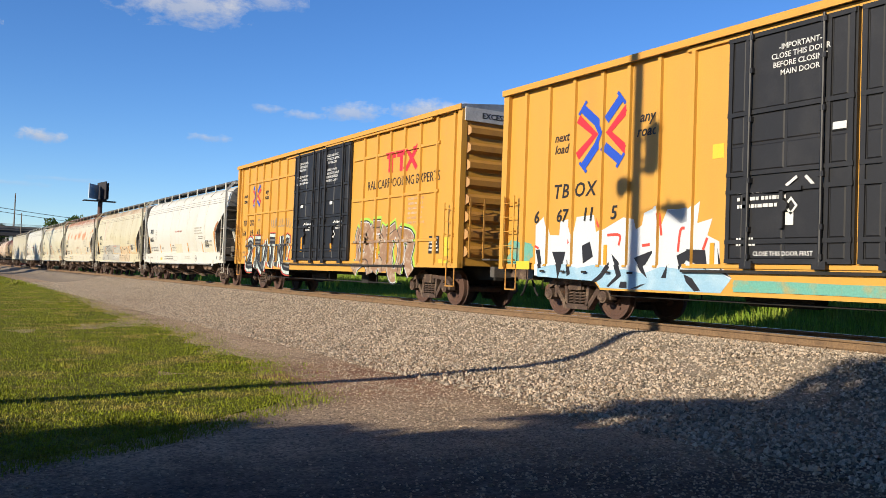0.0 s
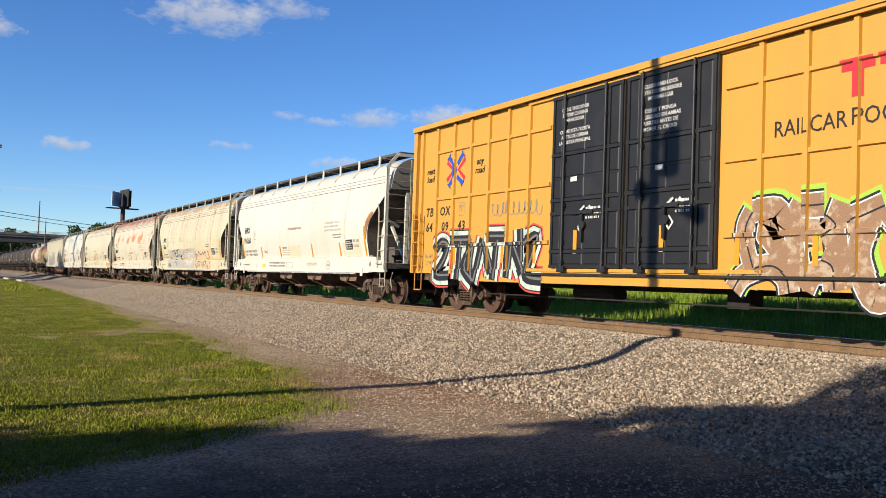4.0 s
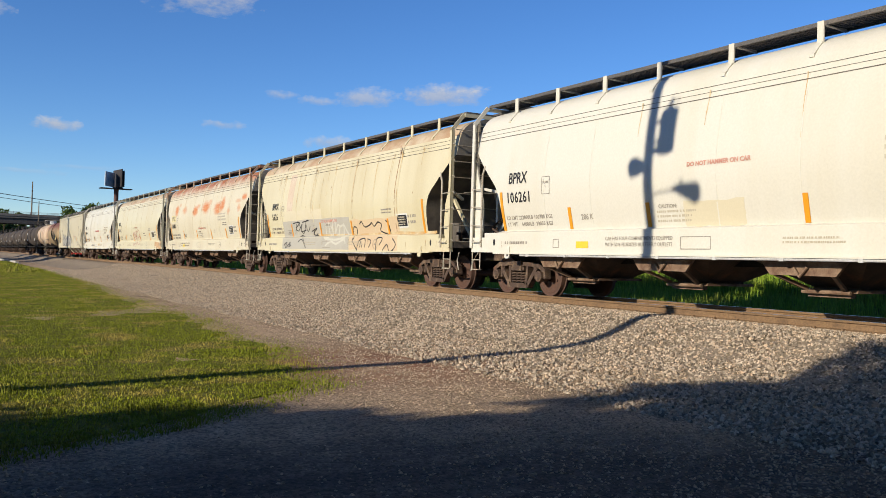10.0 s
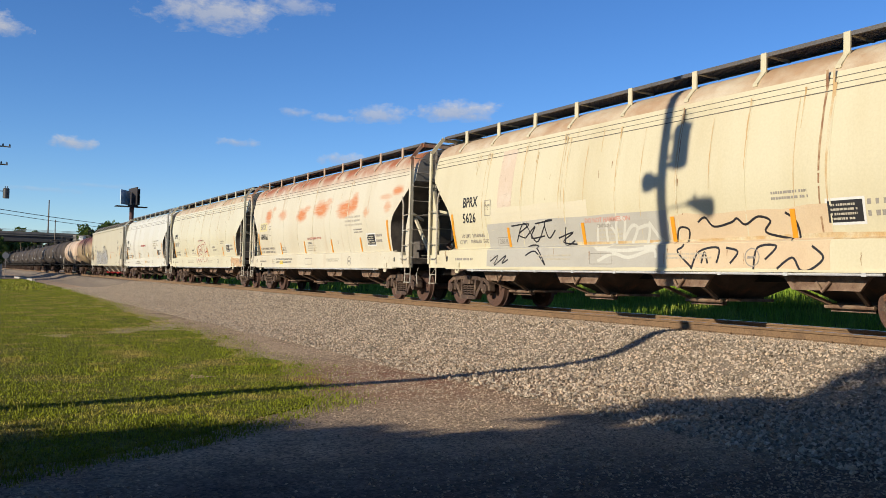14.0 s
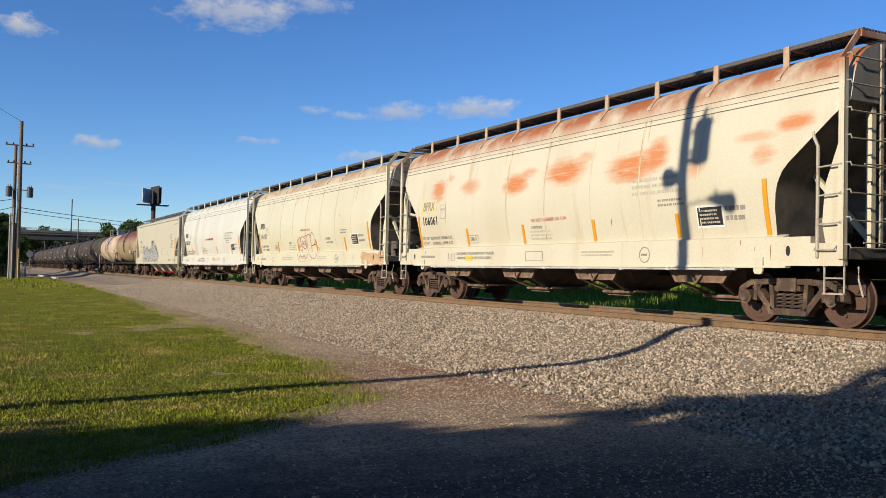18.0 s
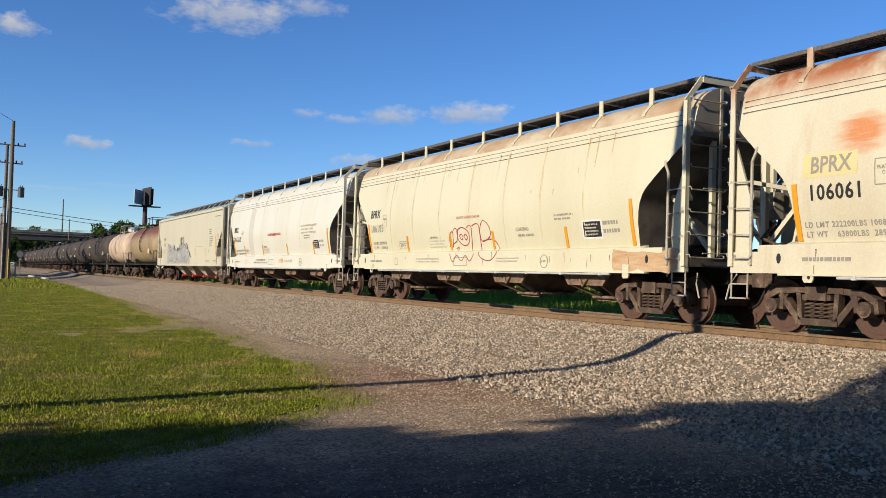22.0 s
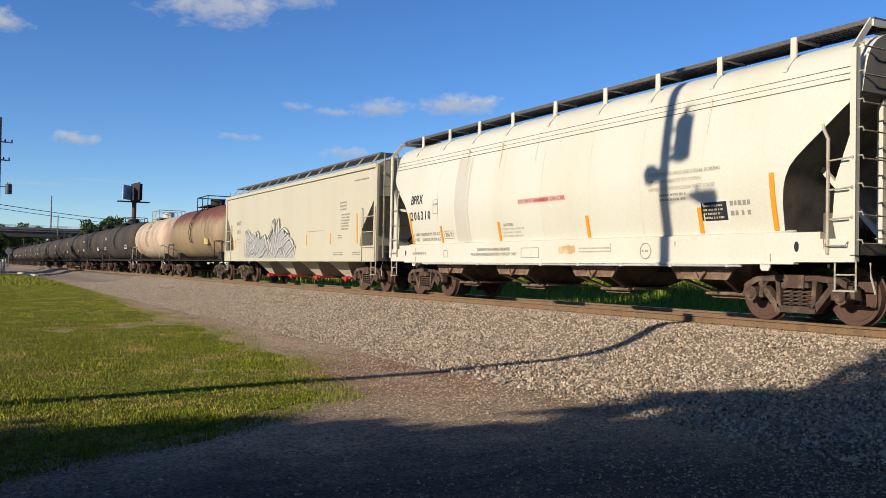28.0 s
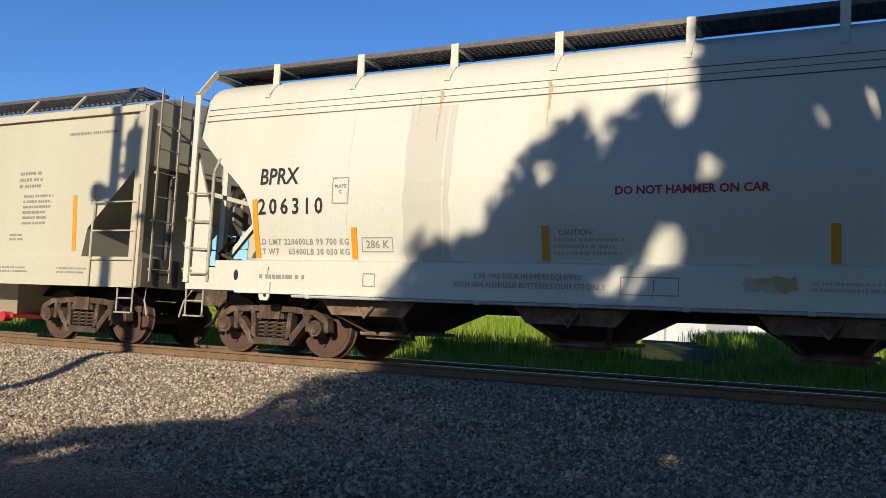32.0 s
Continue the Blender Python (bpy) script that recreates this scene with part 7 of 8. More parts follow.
def scatter_stones(name, count, area, size, mat, label, height, flat=1.0):
    """Loose angular stones as one mesh."""
    rng = np.random.default_rng(7 + count)
    base = np.array([(0.25, 0.1, 0.75), (0.9, 0.1, -0.2), (0.2, 0.95, -0.25), (-0.85, 0.3, -0.2), (-0.3, -0.9, -0.2), (0.5, -0.75, -0.15), (-0.3, -0.1, 0.65)])
    tri = np.array([(0, 1, 2), (0, 2, 6), (6, 2, 3), (6, 3, 4), (6, 4, 0), (0, 4, 5), (0, 5, 1)])
    xy = area(rng, count)
    cnt = len(xy)
    z = np.array([height(float(a), float(b)) for a, b in xy])
    s = rng.uniform(size[0], size[1], (cnt, 1, 1)) * rng.uniform(0.6, 1.25, (cnt, 1, 3))
    an = rng.uniform(0, 6.283, cnt)
    pts = base[None] * s * np.array([1, 1, flat]) * rng.uniform(0.75, 1.25, (cnt, 7, 1))
    tl = rng.uniform(-0.7, 0.7, cnt) * flat
    c, sn = np.cos(tl)[:, None], np.sin(tl)[:, None]
    py, pz = pts[:, :, 1] * c - pts[:, :, 2] * sn, pts[:, :, 1] * sn + pts[:, :, 2] * c
    ca, sa = np.cos(an)[:, None], np.sin(an)[:, None]
    px, py = pts[:, :, 0] * ca - py * sa, pts[:, :, 0] * sa + py * ca
    v = np.stack([px + xy[:, 0:1], py + xy[:, 1:2], pz + z[:, None]], -1).reshape(-1, 3)
    f = (tri[None] + (np.arange(cnt) * 7)[:, None, None]).reshape(-1, 3)
    me = bpy.data.meshes.new(name)
    me.from_pydata(v.tolist(), [], f.tolist())
    me.materials.append(mat)
    return tagged(new(name, me), label, "gravel", kind="stuff")


def bed_area(rng, k):
    y = -4 + 74 * rng.random(k) ** 1.6
    x = 12.3 - 6.0 * rng.random(k) ** 1.75
    return np.stack([x, y], 1)


scatter_stones("ballast_stones", 150000, bed_area, (0.018, 0.040), STONE, "loose angular grey and tan ballast stones", lambda x, y: max(bed_z(x), ground_z(x, y)) + 0.010)


def lot_area(rng, k):
    y = 2.0 + 60 * rng.random(k) ** 1.9
    x = -1.5 + 11.0 * rng.random(k) ** 0.7
    patch = np.array([noise.noise((float(a) * 0.5, float(b) * 0.25, 3.0)) for a, b in zip(x, y)])
    keep = ~((x < np.interp(y, (8.0, 10.0, 14.0, 26.0, 47.0, 64.0), (1.5, 4.3, 5.1, 5.3, 6.4, 7.0))) & (y > 8.0)) & (patch + rng.uniform(-0.5, 0.5, k) + (x - 5) * 0.09 > -0.20)
    return np.stack([x[keep], y[keep]], 1)


scatter_stones("gravel_stones", 150000, lot_area, (0.006, 0.022), GRIT, "small loose stones strewn over the dirt lot", lambda x, y: ground_z(x, y) + 0.002, 0.8)

# ---- rails and ties ----
RAIL_PROFILE = [(-0.070, -0.172), (0.070, -0.172), (0.070, -0.160), (0.014, -0.142), (0.010, -0.125), (0.010, -0.050), (0.036, -0.038), (0.036, -0.006), (0.030, 0.0), (-0.030, 0.0), (-0.036, -0.006), (-0.036, -0.038), (-0.010, -0.050), (-0.010, -0.125), (-0.014, -0.142), (-0.070, -0.160)]
track = thing("railway_track", "rusty steel rails on dark wooden ties in ballast", "railway track", kind="structure")
for s in (-1, 1):
    g = Geo().slab([(TRACK_X + s * 0.753 + a, RAIL_Z + b) for a, b in RAIL_PROFILE], "y", -300, 600)
    r = part("rail", g, RAIL_SIDE, track)
    g = Geo().box(TRACK_X + s * 0.753 - 0.028, TRACK_X + s * 0.753 + 0.028, -300, 600, RAIL_Z - 0.001, RAIL_Z + 0.0015)
    part("rail_head", g, RAIL_TOP, r, "polished running surface")
TIE = Geo().box(-1.3, 1.3, -0.11, 0.11, -0.175, -0.0).mesh("tie", TIE_WOOD)
PLATE = Geo()
for s in (-1, 1):
    PLATE.box(s * 0.753 - 0.17, s * 0.753 + 0.17, -0.09, 0.09, 0.0, 0.014)
    for e in (-1, 1):
        PLATE.box(s * 0.753 + e * 0.095 - 0.02, s * 0.753 + e * 0.095 + 0.02, -0.05, -0.01, 0.012, 0.05)
PLATE = PLATE.mesh("tie_plate", RAIL_SIDE)
for k in range(130):
    y = -8 + k * 0.53
    t = part("tie", TIE, None, track, at=pose(TRACK_X, y, RAIL_Z - 0.186))
    part("tie_plate", PLATE, None, t)

# ---- grass ----
LAWN = material("lawn_soil", (0.125, 0.128, 0.016), 0.95, stain=(0.21, 0.165, 0.055), stain_amt=(0.5, 0.7), scale=0.9, grain=0.3, grain_scale=20, relief=0.8, relief_scale=25, spec=0.1)
BLADE = material("lawn_grass_blades", (0.165, 0.190, 0.008), 0.7, stain=(0.34, 0.265, 0.065), stain_amt=(0.50, 0.66), scale=0.9, grain=0.14, grain_scale=2.5, island=0.32, spec=0.2)
WEED = material("tall_weed_blades", (0.150, 0.235, 0.018), 0.65, stain=(0.24, 0.27, 0.04), stain_amt=(0.45, 0.65), scale=0.8, grain=0.1, grain_scale=4, island=0.4, spec=0.2)
EDGE = [(-60.0, -3.0), (-6.0, 2.5), (0.0, 6.4), (0.44, 6.75), (0.93, 7.2), (1.48, 7.3), (1.91, 7.6), (2.34, 7.9), (2.63, 8.2), (2.9, 8.45), (3.5, 8.95), (4.0, 9.4), (4.35, 10.1), (4.45, 11.0), (4.5, 11.7), (4.9, 13.1), (5.1, 14.2), (4.75, 15.0), (5.05, 17.3), (5.35, 21.4), (5.3, 26.0), (5.65, 33.9), (6.3, 47.0), (6.7, 64.0), (7.0, 88.0), (6.9, 101.0), (6.2, 108.0), (-60.0, 108.0)]


def in_lawn(x, y):
    """Which of many places lie on the lawn."""
    inside = np.zeros(len(x), bool)
    for (x1, y1), (x2, y2) in zip(EDGE, EDGE[1:] + EDGE[:1]):
        if y1 != y2:
            inside ^= ((y1 > y) != (y2 > y)) & (x < (x2 - x1) * (y - y1) / (y2 - y1) + x1)
    return inside


fine = []
for (x1, y1), (x2, y2) in zip(EDGE, EDGE[1:] + EDGE[:1]):
    L = math.hypot(x2 - x1, y2 - y1)
    k = max(1, min(60, int(L / 0.3)))
    for j in range(k):
        f = j / k
        x, y = x1 + (x2 - x1) * f, y1 + (y2 - y1) * f
        a = 0.28 * noise.noise((x * 0.9, y * 0.9, 9)) + 0.22 * noise.noise((x * 2.6, y * 2.6, 4))
        fine.append((x + a * 1.3 - 0.42, y + a + 0.22))
g = Geo().slab(fine, "z", -0.15, 0.012)
tagged(part("lawn", g, LAWN), "patchy green and straw-coloured mown lawn", kind="structure")


def blades(name, xy, h, width, mat, label, zf, lean=0.5, seed=3):
    rng = np.random.default_rng(seed)
    n = len(xy)
    hh = rng.uniform(h[0], h[1], n)
    an = rng.uniform(0, 6.283, n)
    ln = rng.uniform(0, lean, n) * hh
    la = rng.uniform(0, 6.283, n)
    w = width * rng.uniform(0.6, 1.4, n)
    z = np.array([zf(float(a), float(b)) for a, b in xy])
    b = np.stack([xy[:, 0], xy[:, 1], z], -1)
    sd = np.stack([np.cos(an), np.sin(an), 0 * an], -1) * w[:, None] / 2
    mid = b + np.stack([np.cos(la) * ln * 0.35, np.sin(la) * ln * 0.35, hh * 0.6], -1)
    tip = b + np.stack([np.cos(la) * ln, np.sin(la) * ln, hh * (1 - 0.2 * rng.random(n))], -1)
    v = np.stack([b - sd, b + sd, mid + sd * 0.8, mid - sd * 0.8, tip], 1).reshape(-1, 3)
    o = (np.arange(n) * 5)[:, None]
    quads = (o + np.array([0, 1, 2, 3])).tolist()
    tris = (o + np.array([3, 2, 4])).tolist()
    me = bpy.data.meshes.new(name)
    me.from_pydata(v.tolist(), [], quads + tris)
    me.materials.append(mat)
    return tagged(new(name, me), label, "grass", kind="stuff")


rng = np.random.default_rng(5)
k = 400000
yy = 6.2 + 58 * rng.random(k) ** 1.9
xx = -1.5 + 8.6 * rng.random(k)
tuft = np.array([noise.noise((a * 0.8, b * 0.8, 7.0)) + 0.6 * noise.noise((a * 2.7, b * 2.7, 3.0)) for a, b in zip(xx.tolist(), yy.tolist())])
off = np.where(rng.random(k) < 0.75, rng.normal(0.08, 0.20, k), rng.normal(-0.12, 0.42, k)) - 0.22 * tuft
keep = in_lawn(xx + off, yy + 0.5 * off) & (tuft + rng.uniform(-0.9, 0.9, k) > -0.62)
hi = (tuft > 0.42) & (rng.random(k) < 0.30)
blades("lawn_grass", np.stack([xx, yy], 1)[keep & ~hi], (0.016, 0.042), 0.0085, BLADE, "short yellow-green lawn grass with dry straw patches", lambda x, y: 0.008, 0.9, 4)
blades("lawn_grass", np.stack([xx, yy], 1)[keep & hi], (0.04, 0.10), 0.009, BLADE, "taller tufts in the lawn", lambda x, y: 0.008, 0.7, 5)
k = 9000
yy = 60 + 48 * rng.random(k)
xx = -6 + 12.5 * rng.random(k)
blades("lawn_grass", np.stack([xx, yy], 1), (0.06, 0.14), 0.06, BLADE, "mown lawn farther along the road", lambda x, y: 0.018, 0.9, 6)

VERGE = material("weedy_verge_soil", (0.050, 0.062, 0.018), 0.95, stain=(0.085, 0.075, 0.03), scale=1.5, grain=0.3, grain_scale=12, relief=0.6, spec=0.1)
g = Geo()
vx = [16.9, 17.6, 19, 22, 26, 29, 34, 45, 80]
vz = [0.005, 0.06, 0.10, 0.18, 0.50, 0.95, 1.2, 1.2, 0.9]
vy = [-60, -30, -10, 0, 10, 20, 40, 70, 120, 180, 235]
for y in vy:
    for x, z in zip(vx, vz):
        g.v.append((x, y, z))
n = len(vx)
g.f = [(j * n + i, j * n + i + 1, (j + 1) * n + i + 1, (j + 1) * n + i) for j in range(len(vy) - 1) for i in range(n - 1)]
tagged(part("verge", g, VERGE), "weedy green verge beyond the track", kind="structure")
k = 50000
xx = 17.0 + 9 * rng.random(k)
yy = -8 + 60 * rng.random(k) ** 1.1
blades("tall_weeds", np.stack([xx, yy], 1), (0.18, 0.55), 0.022, WEED, "bright green weeds beside the track", lambda x, y: float(np.interp(x, vx, vz)) - 0.02, 0.4, 8)
k = 40000
xx = 25.5 + 17 * rng.random(k) ** 1.3
yy = -8 + 0.30 * xx * rng.random(k) + 5 * rng.random(k)
blades("tall_weeds", np.stack([xx, yy], 1), (0.35, 0.72), 0.034, WEED, "knee-high green weeds before the warehouse", lambda x, y: float(np.interp(x, vx, vz)) - 0.02, 0.35, 17)
k = 120000
xx = 25.5 + 17 * rng.random(k) ** 1.3
yy = 0.27 * xx + 68 * rng.random(k) ** 1.1
blades("tall_weeds", np.stack([xx, yy], 1), (0.45, 1.05), 0.034, WEED, "tall bright green weeds beyond the track", lambda x, y: float(np.interp(x, vx, vz)) - 0.02, 0.35, 7)
k = 12000
xx = 17.0 + 26 * rng.random(k)
yy = 52 + 90 * rng.random(k)
blades("tall_weeds", np.stack([xx, yy], 1), (0.4, 0.9), 0.09, WEED, "tall weeds farther along the track", lambda x, y: float(np.interp(x, vx, vz)) - 0.02, 0.35, 9)

# ---- trees ----
LEAF = material("broad_leaf", (0.038, 0.073, 0.015), 0.6, stain=(0.063, 0.098, 0.021), scale=1.5, grain=0.1, island=0.4, spec=0.3)
lt = LEAF.node_tree
thin, mixl = lt.nodes.new("ShaderNodeBsdfTranslucent"), lt.nodes.new("ShaderNodeMixShader")
thin.inputs["Color"].default_value = (0.16, 0.22, 0.04, 1)
mixl.inputs[0].default_value = 0.45
lt.links.new(lt.nodes["Principled BSDF"].outputs[0], mixl.inputs[1])
lt.links.new(thin.outputs[0], mixl.inputs[2])
lt.links.new(mixl.outputs[0], lt.nodes["Material Output"].inputs["Surface"])
BARK = material("grey_brown_bark", (0.077, 0.059, 0.045), 0.95, stain=(0.119, 0.098, 0.077), scale=6, stretch=(1, 1, 0.2), grain=0.3, relief=0.8, relief_scale=20)


def tree(x, y, h, spread, clumps, leaves, leaf, seed, label, low=0.35, squash=1.0, clump=0.30, allow=None):
    """A tapered trunk with limbs, and a crown of many leaves gathered in clumps."""
    rng = np.random.default_rng(seed)
    tr = thing("tree", label, "tree", at=pose(x, y, 0))
    g = Geo()
    rt = 0.02 * h + 0.06
    g.tube([(0, 0, -0.1), (0.05 * spread * 0.2, 0, h * 0.2), (0.1, 0.08, h * 0.45), (0.0, 0.2, h * 0.8)], [rt * 1.3, rt, rt * 0.75, rt * 0.25], 10)
    centres = []
    for k in range(clumps):
        u = rng.normal(size=3)
        u /= np.linalg.norm(u)
        rad = rng.uniform(0.35, 1.0) ** 0.5
        c = np.array([u[0] * spread * rad, u[1] * spread * rad, h * (low + (1 - low) * 0.5) + u[2] * h * (1 - low) * 0.46 * rad * squash])
        for attempt in range(40):
            if allow is None or allow(x + c[0], y + c[1], c[2], spread * clump):
                break
            u = rng.normal(size=3)
            u /= np.linalg.norm(u)
            rad = rng.uniform(0.1, 1.0) ** 0.5
            c = np.array([u[0] * spread * rad, u[1] * spread * rad, h * (low + (1 - low) * 0.5) + u[2] * h * (1 - low) * 0.46 * rad * squash])
        else:
            continue
        centres.append(c)
        if k % 3 == 0:
            s = np.array([0, 0.05, h * rng.uniform(0.25, 0.55)])
            mid = (s + c) / 2 + np.array([0, 0, 0.05 * h])
            g.tube([tuple(s), tuple(mid), tuple(c)], [rt * 0.45, rt * 0.28, rt * 0.08], 6)
    part("trunk", g, BARK, tr, smooth=True)
    centres = np.array(centres)
    clumps = len(centres)
    idx = rng.integers(0, clumps, leaves)
    cr = spread * clump * rng.uniform(0.6, 1.3, clumps)
    d = rng.normal(size=(leaves, 3))
    d /= np.linalg.norm(d, axis=1)[:, None]
    d *= (rng.random((leaves, 1)) ** 0.45)
    c = centres[idx] + d * cr[idx][:, None] * np.array([1, 1, 0.8])
    a = rng.normal(size=(leaves, 3))
    a /= np.linalg.norm(a, axis=1)[:, None]
    b = np.cross(a, rng.normal(size=(leaves, 3)))
    b /= np.linalg.norm(b, axis=1)[:, None]
    s = leaf * rng.uniform(0.6, 1.4, (leaves, 1))
    if allow:
        keep = crown_outline(c + np.array([x, y, 0]), rng)
        c, a, b, s = c[keep], a[keep], b[keep], s[keep]
        leaves = len(c)
    v = np.stack([c - a * s, c + b * s * 0.45, c + a * s, c - b * s * 0.45], 1).reshape(-1, 3)
    f = (np.arange(leaves) * 4)[:, None] + np.array([0, 1, 2, 3])
    me = bpy.data.meshes.new("crown")
    me.from_pydata(v.tolist(), [], f.tolist())
    me.materials.append(LEAF)
    part("crown", me, None, tr)
    return tr


# the large tree behind the eye, whose shade lies over the lot
SHADE_V = (-5.0, 0.0, 0.2, 0.39, 0.58, 0.75, 0.93, 1.12, 1.29, 1.47, 1.61, 1.75, 1.91, 2.24, 2.55, 2.79, 2.95, 3.13, 3.42, 3.64, 3.84, 4.27, 4.59, 4.8, 5.2, 5.8, 6.3, 6.9, 7.2)
SHADE_U = (9.3, 9.3, 9.2, 9.0, 8.8, 8.4, 8.0, 7.7, 7.3, 6.95, 6.6, 6.45, 6.45, 6.6, 6.98, 6.95, 6.75, 6.3, 6.0, 5.85, 5.6, 5.65, 5.6, 5.3, 5.1, 4.6, 4.3, 4.12, 4.1)
TOP_U = (-1.93, -1.65, -1.46, 0.05, 0.12, 0.55, 0.65, 0.84, 1.03, 1.18, 1.24, 1.43, 1.52, 1.7, 1.96, 2.03, 2.46, 2.65, 2.81, 2.89, 4.13, 4.27)
TOP_V = (8.71, 8.99, 12.0, 12.0, 8.43, 8.38, 8.62, 8.78, 8.66, 8.43, 7.68, 7.68, 8.24, 8.43, 8.52, 8.15, 8.1, 7.68, 7.4, 6.93, 6.89, 14.0)
# gaps in the crowns that let sun flecks through: across, up, size
GAPS = ((0.40, 8.56, 0.26), (0.05, 7.73, 0.26), (-1.13, 8.28, 0.27), (0.89, 8.5, 0.14), (2.17, 7.72, 0.2), (0.99, 7.85, 0.2), (-1.78, 8.44, 0.3), (0.55, 6.78, 0.36), (0.98, 6.35, 0.30),
        (1.36, 6.26, 0.22), (0.29, 3.67, 0.26), (1.23, 3.14, 0.26), (6.0, 2.40, 0.2), (-1.41, 4.7, 0.22), (-0.89, 3.98, 0.18), (5.85, 2.68, 0.18), (6.05, 0.9, 0.14), (6.53, 1.34, 0.13), (5.79, 1.77, 0.12))
GAPS += ((5.96, 2.38, 0.22), (5.74, 1.58, 0.16), (5.66, 2.68, 0.14), (5.5, 3.47, 0.12), (0.26, 3.72, 0.24), (1.19, 3.07, 0.24))
GAPS += tuple((float(np.interp(b, SHADE_V, SHADE_U)) - 0.12 - 0.9 * random.Random(b).random() ** 2, b, 0.05 + 0.08 * random.Random(b + 0.5).random()) for b in [0.1 + 0.13 * k for k in range(36)])


def in_shade_side(x, y, z, r):
    """Whether a clump keeps to the shaded side of the crown's outline as the sun sees it."""
    u, v = (y - 0.213 * x), z + 0.372 * x
    # high clumps over the lot, there only to cut skylight
    if v - r > 13.3 and z - 1.5 - r > 0.62 * math.hypot(x, y):
        return True
    return (x < -1.5 or y + 1.3 * r < -0.8) and u + 0.35 * r < float(np.interp(v, SHADE_V, SHADE_U)) and v < float(np.interp(u, TOP_U, TOP_V))


def crown_outline(p, rng):
    """Keeps the leaves that lie within the crowns' common outline and outside its gaps."""
    u, v = p[:, 1] - 0.213 * p[:, 0], p[:, 2] + 0.372 * p[:, 0]
    u, v = u + rng.normal(0, 0.07, len(u)), v + rng.normal(0, 0.06, len(v))
    wob = 0.05 + 0.09 * np.sin(u * 5.3 + 2.0 * np.sin(v * 3.1)) + 0.10 * np.sin(v * 7.7 + u * 2.0)
    ok = (u + wob < np.interp(v, SHADE_V, SHADE_U)) & (v + 0.5 * wob < np.interp(u, TOP_U, TOP_V))
    ok |= v > 13.1
    for a, b, r in GAPS:
        ok &= (u - a) ** 2 + ((v - b) * 0.94) ** 2 > r * r
    return ok


tree(-11.0, 0.0, 13.0, 8.5, 150, 120000, 0.13, 12, "large leafy tree shading the gravel lot", 0.30, 1.0, 0.17, in_shade_side)
tree(-10.0, -7.0, 14.5, 9.0, 120, 110000, 0.14, 14, "large leafy tree shading the gravel lot", 0.30, 1.0, 0.22, in_shade_side)
# filler tree behind the eye, never in view, added to block sky
tree(-9.0, -15.0, 15.0, 9.0, 100, 50000, 0.22, 13, "unseen leafy tree added to block light beside the gravel lot", 0.30, 1.0, 0.25, in_shade_side)
# three trees out of view, added to keep skylight off the shaded ground
tree(1.0, -8.5, 14.0, 7.5, 90, 60000, 0.15, 16, "unseen leafy tree added to block skylight over the gravel lot", 0.25, 1.0, 0.22, in_shade_side)
tree(-5.0, -5.0, 12.5, 6.5, 90, 70000, 0.14, 17, "unseen leafy tree added to block skylight over the gravel lot", 0.30, 1.0, 0.24, in_shade_side)
tree(0.5, -2.5, 18.0, 7.5, 150, 40000, 0.30, 18, "unseen tall tree added to block skylight over the gravel lot", 0.50, 1.0, 0.20, in_shade_side)
# filler tree out of view, stops low sun leaking under the other crowns
tree(-22.0, 0.0, 13.0, 9.0, 80, 26000, 0.28, 15, "unseen leafy tree added to block light beside the gravel lot", 0.05, 1.0, 0.25, in_shade_side)
# distant trees
tree(25.8, 205, 10.6, 4.0, 26, 3800, 0.45, 21, "leafy green tree by the overpass")
tree(30.5, 207, 12.2, 4.6, 26, 3800, 0.45, 22, "leafy green tree by the overpass")
tree(36.5, 216, 10.5, 4.5, 22, 3000, 0.45, 23, "leafy green tree by the overpass")
tree(20.5, 330, 14.5, 6.0, 20, 2600, 0.6, 24, "dark tree beyond the overpass")
tree(10.5, 320, 13.0, 7.0, 20, 2600, 0.6, 25, "dark tree beyond the overpass")
tree(2.0, 330, 13.0, 7.0, 20, 2600, 0.6, 26, "dark tree beyond the overpass")
tree(29.0, 340, 13.0, 7.0, 20, 2600, 0.6, 27, "dark tree beyond the overpass")
for k, (x, y, h, s) in enumerate(((-1.5, 128, 8.2, 3.4), (2.2, 134, 7.2, 3.0), (-7.0, 125, 9.0, 4.5), (4.2, 150, 7.6, 2.4), (1.0, 112, 7.6, 3.6), (-2.5, 108, 8.2, 3.8), (-14.0, 130, 9.0, 5.0))):
    tree(x, y, h, s, 24, 4200, 0.30, 31 + k, "dense dark green tree beside the road", 0.02)

# ---- utility poles ----
POLE_WOOD = material("weathered_pole_wood", (0.14, 0.105, 0.073), 0.9, stain=(0.21, 0.168, 0.126), scale=4, stretch=(1, 1, 0.1), grain=0.25, relief=0.4)
INSULATOR = material("dark_insulator", (0.042, 0.035, 0.035), 0.4, grain=0.1)
CAN_GREY = material("transformer_can", (0.035, 0.035, 0.038), 0.5, grain=0.1)
CONDUIT = material("grey_conduit", (0.266, 0.266, 0.266), 0.5, grain=0.1)
GUARD = material("yellow_guy_guard", (0.525, 0.336, 0.021), 0.5, grain=0.1)
WIRE = material("black_cable", (0.02, 0.02, 0.02), 0.6, grain=0.1)


def can_geo(x, y, z, r=0.24, h=0.85):
    g = Geo()
    g.tube([(x, y, z), (x, y, z + h), (x, y, z + h + 0.06)], [r, r, r * 0.75], 16)
    for dx in (-0.1, 0.1):
        g.tube([(x + dx, y, z + h), (x + dx, y, z + h + 0.25)], 0.035, 8)
    return g


# near pole with a street lamp and a transformer, standing out of view; only its shadow falls on the train
up = SUN_WAY.normalized()
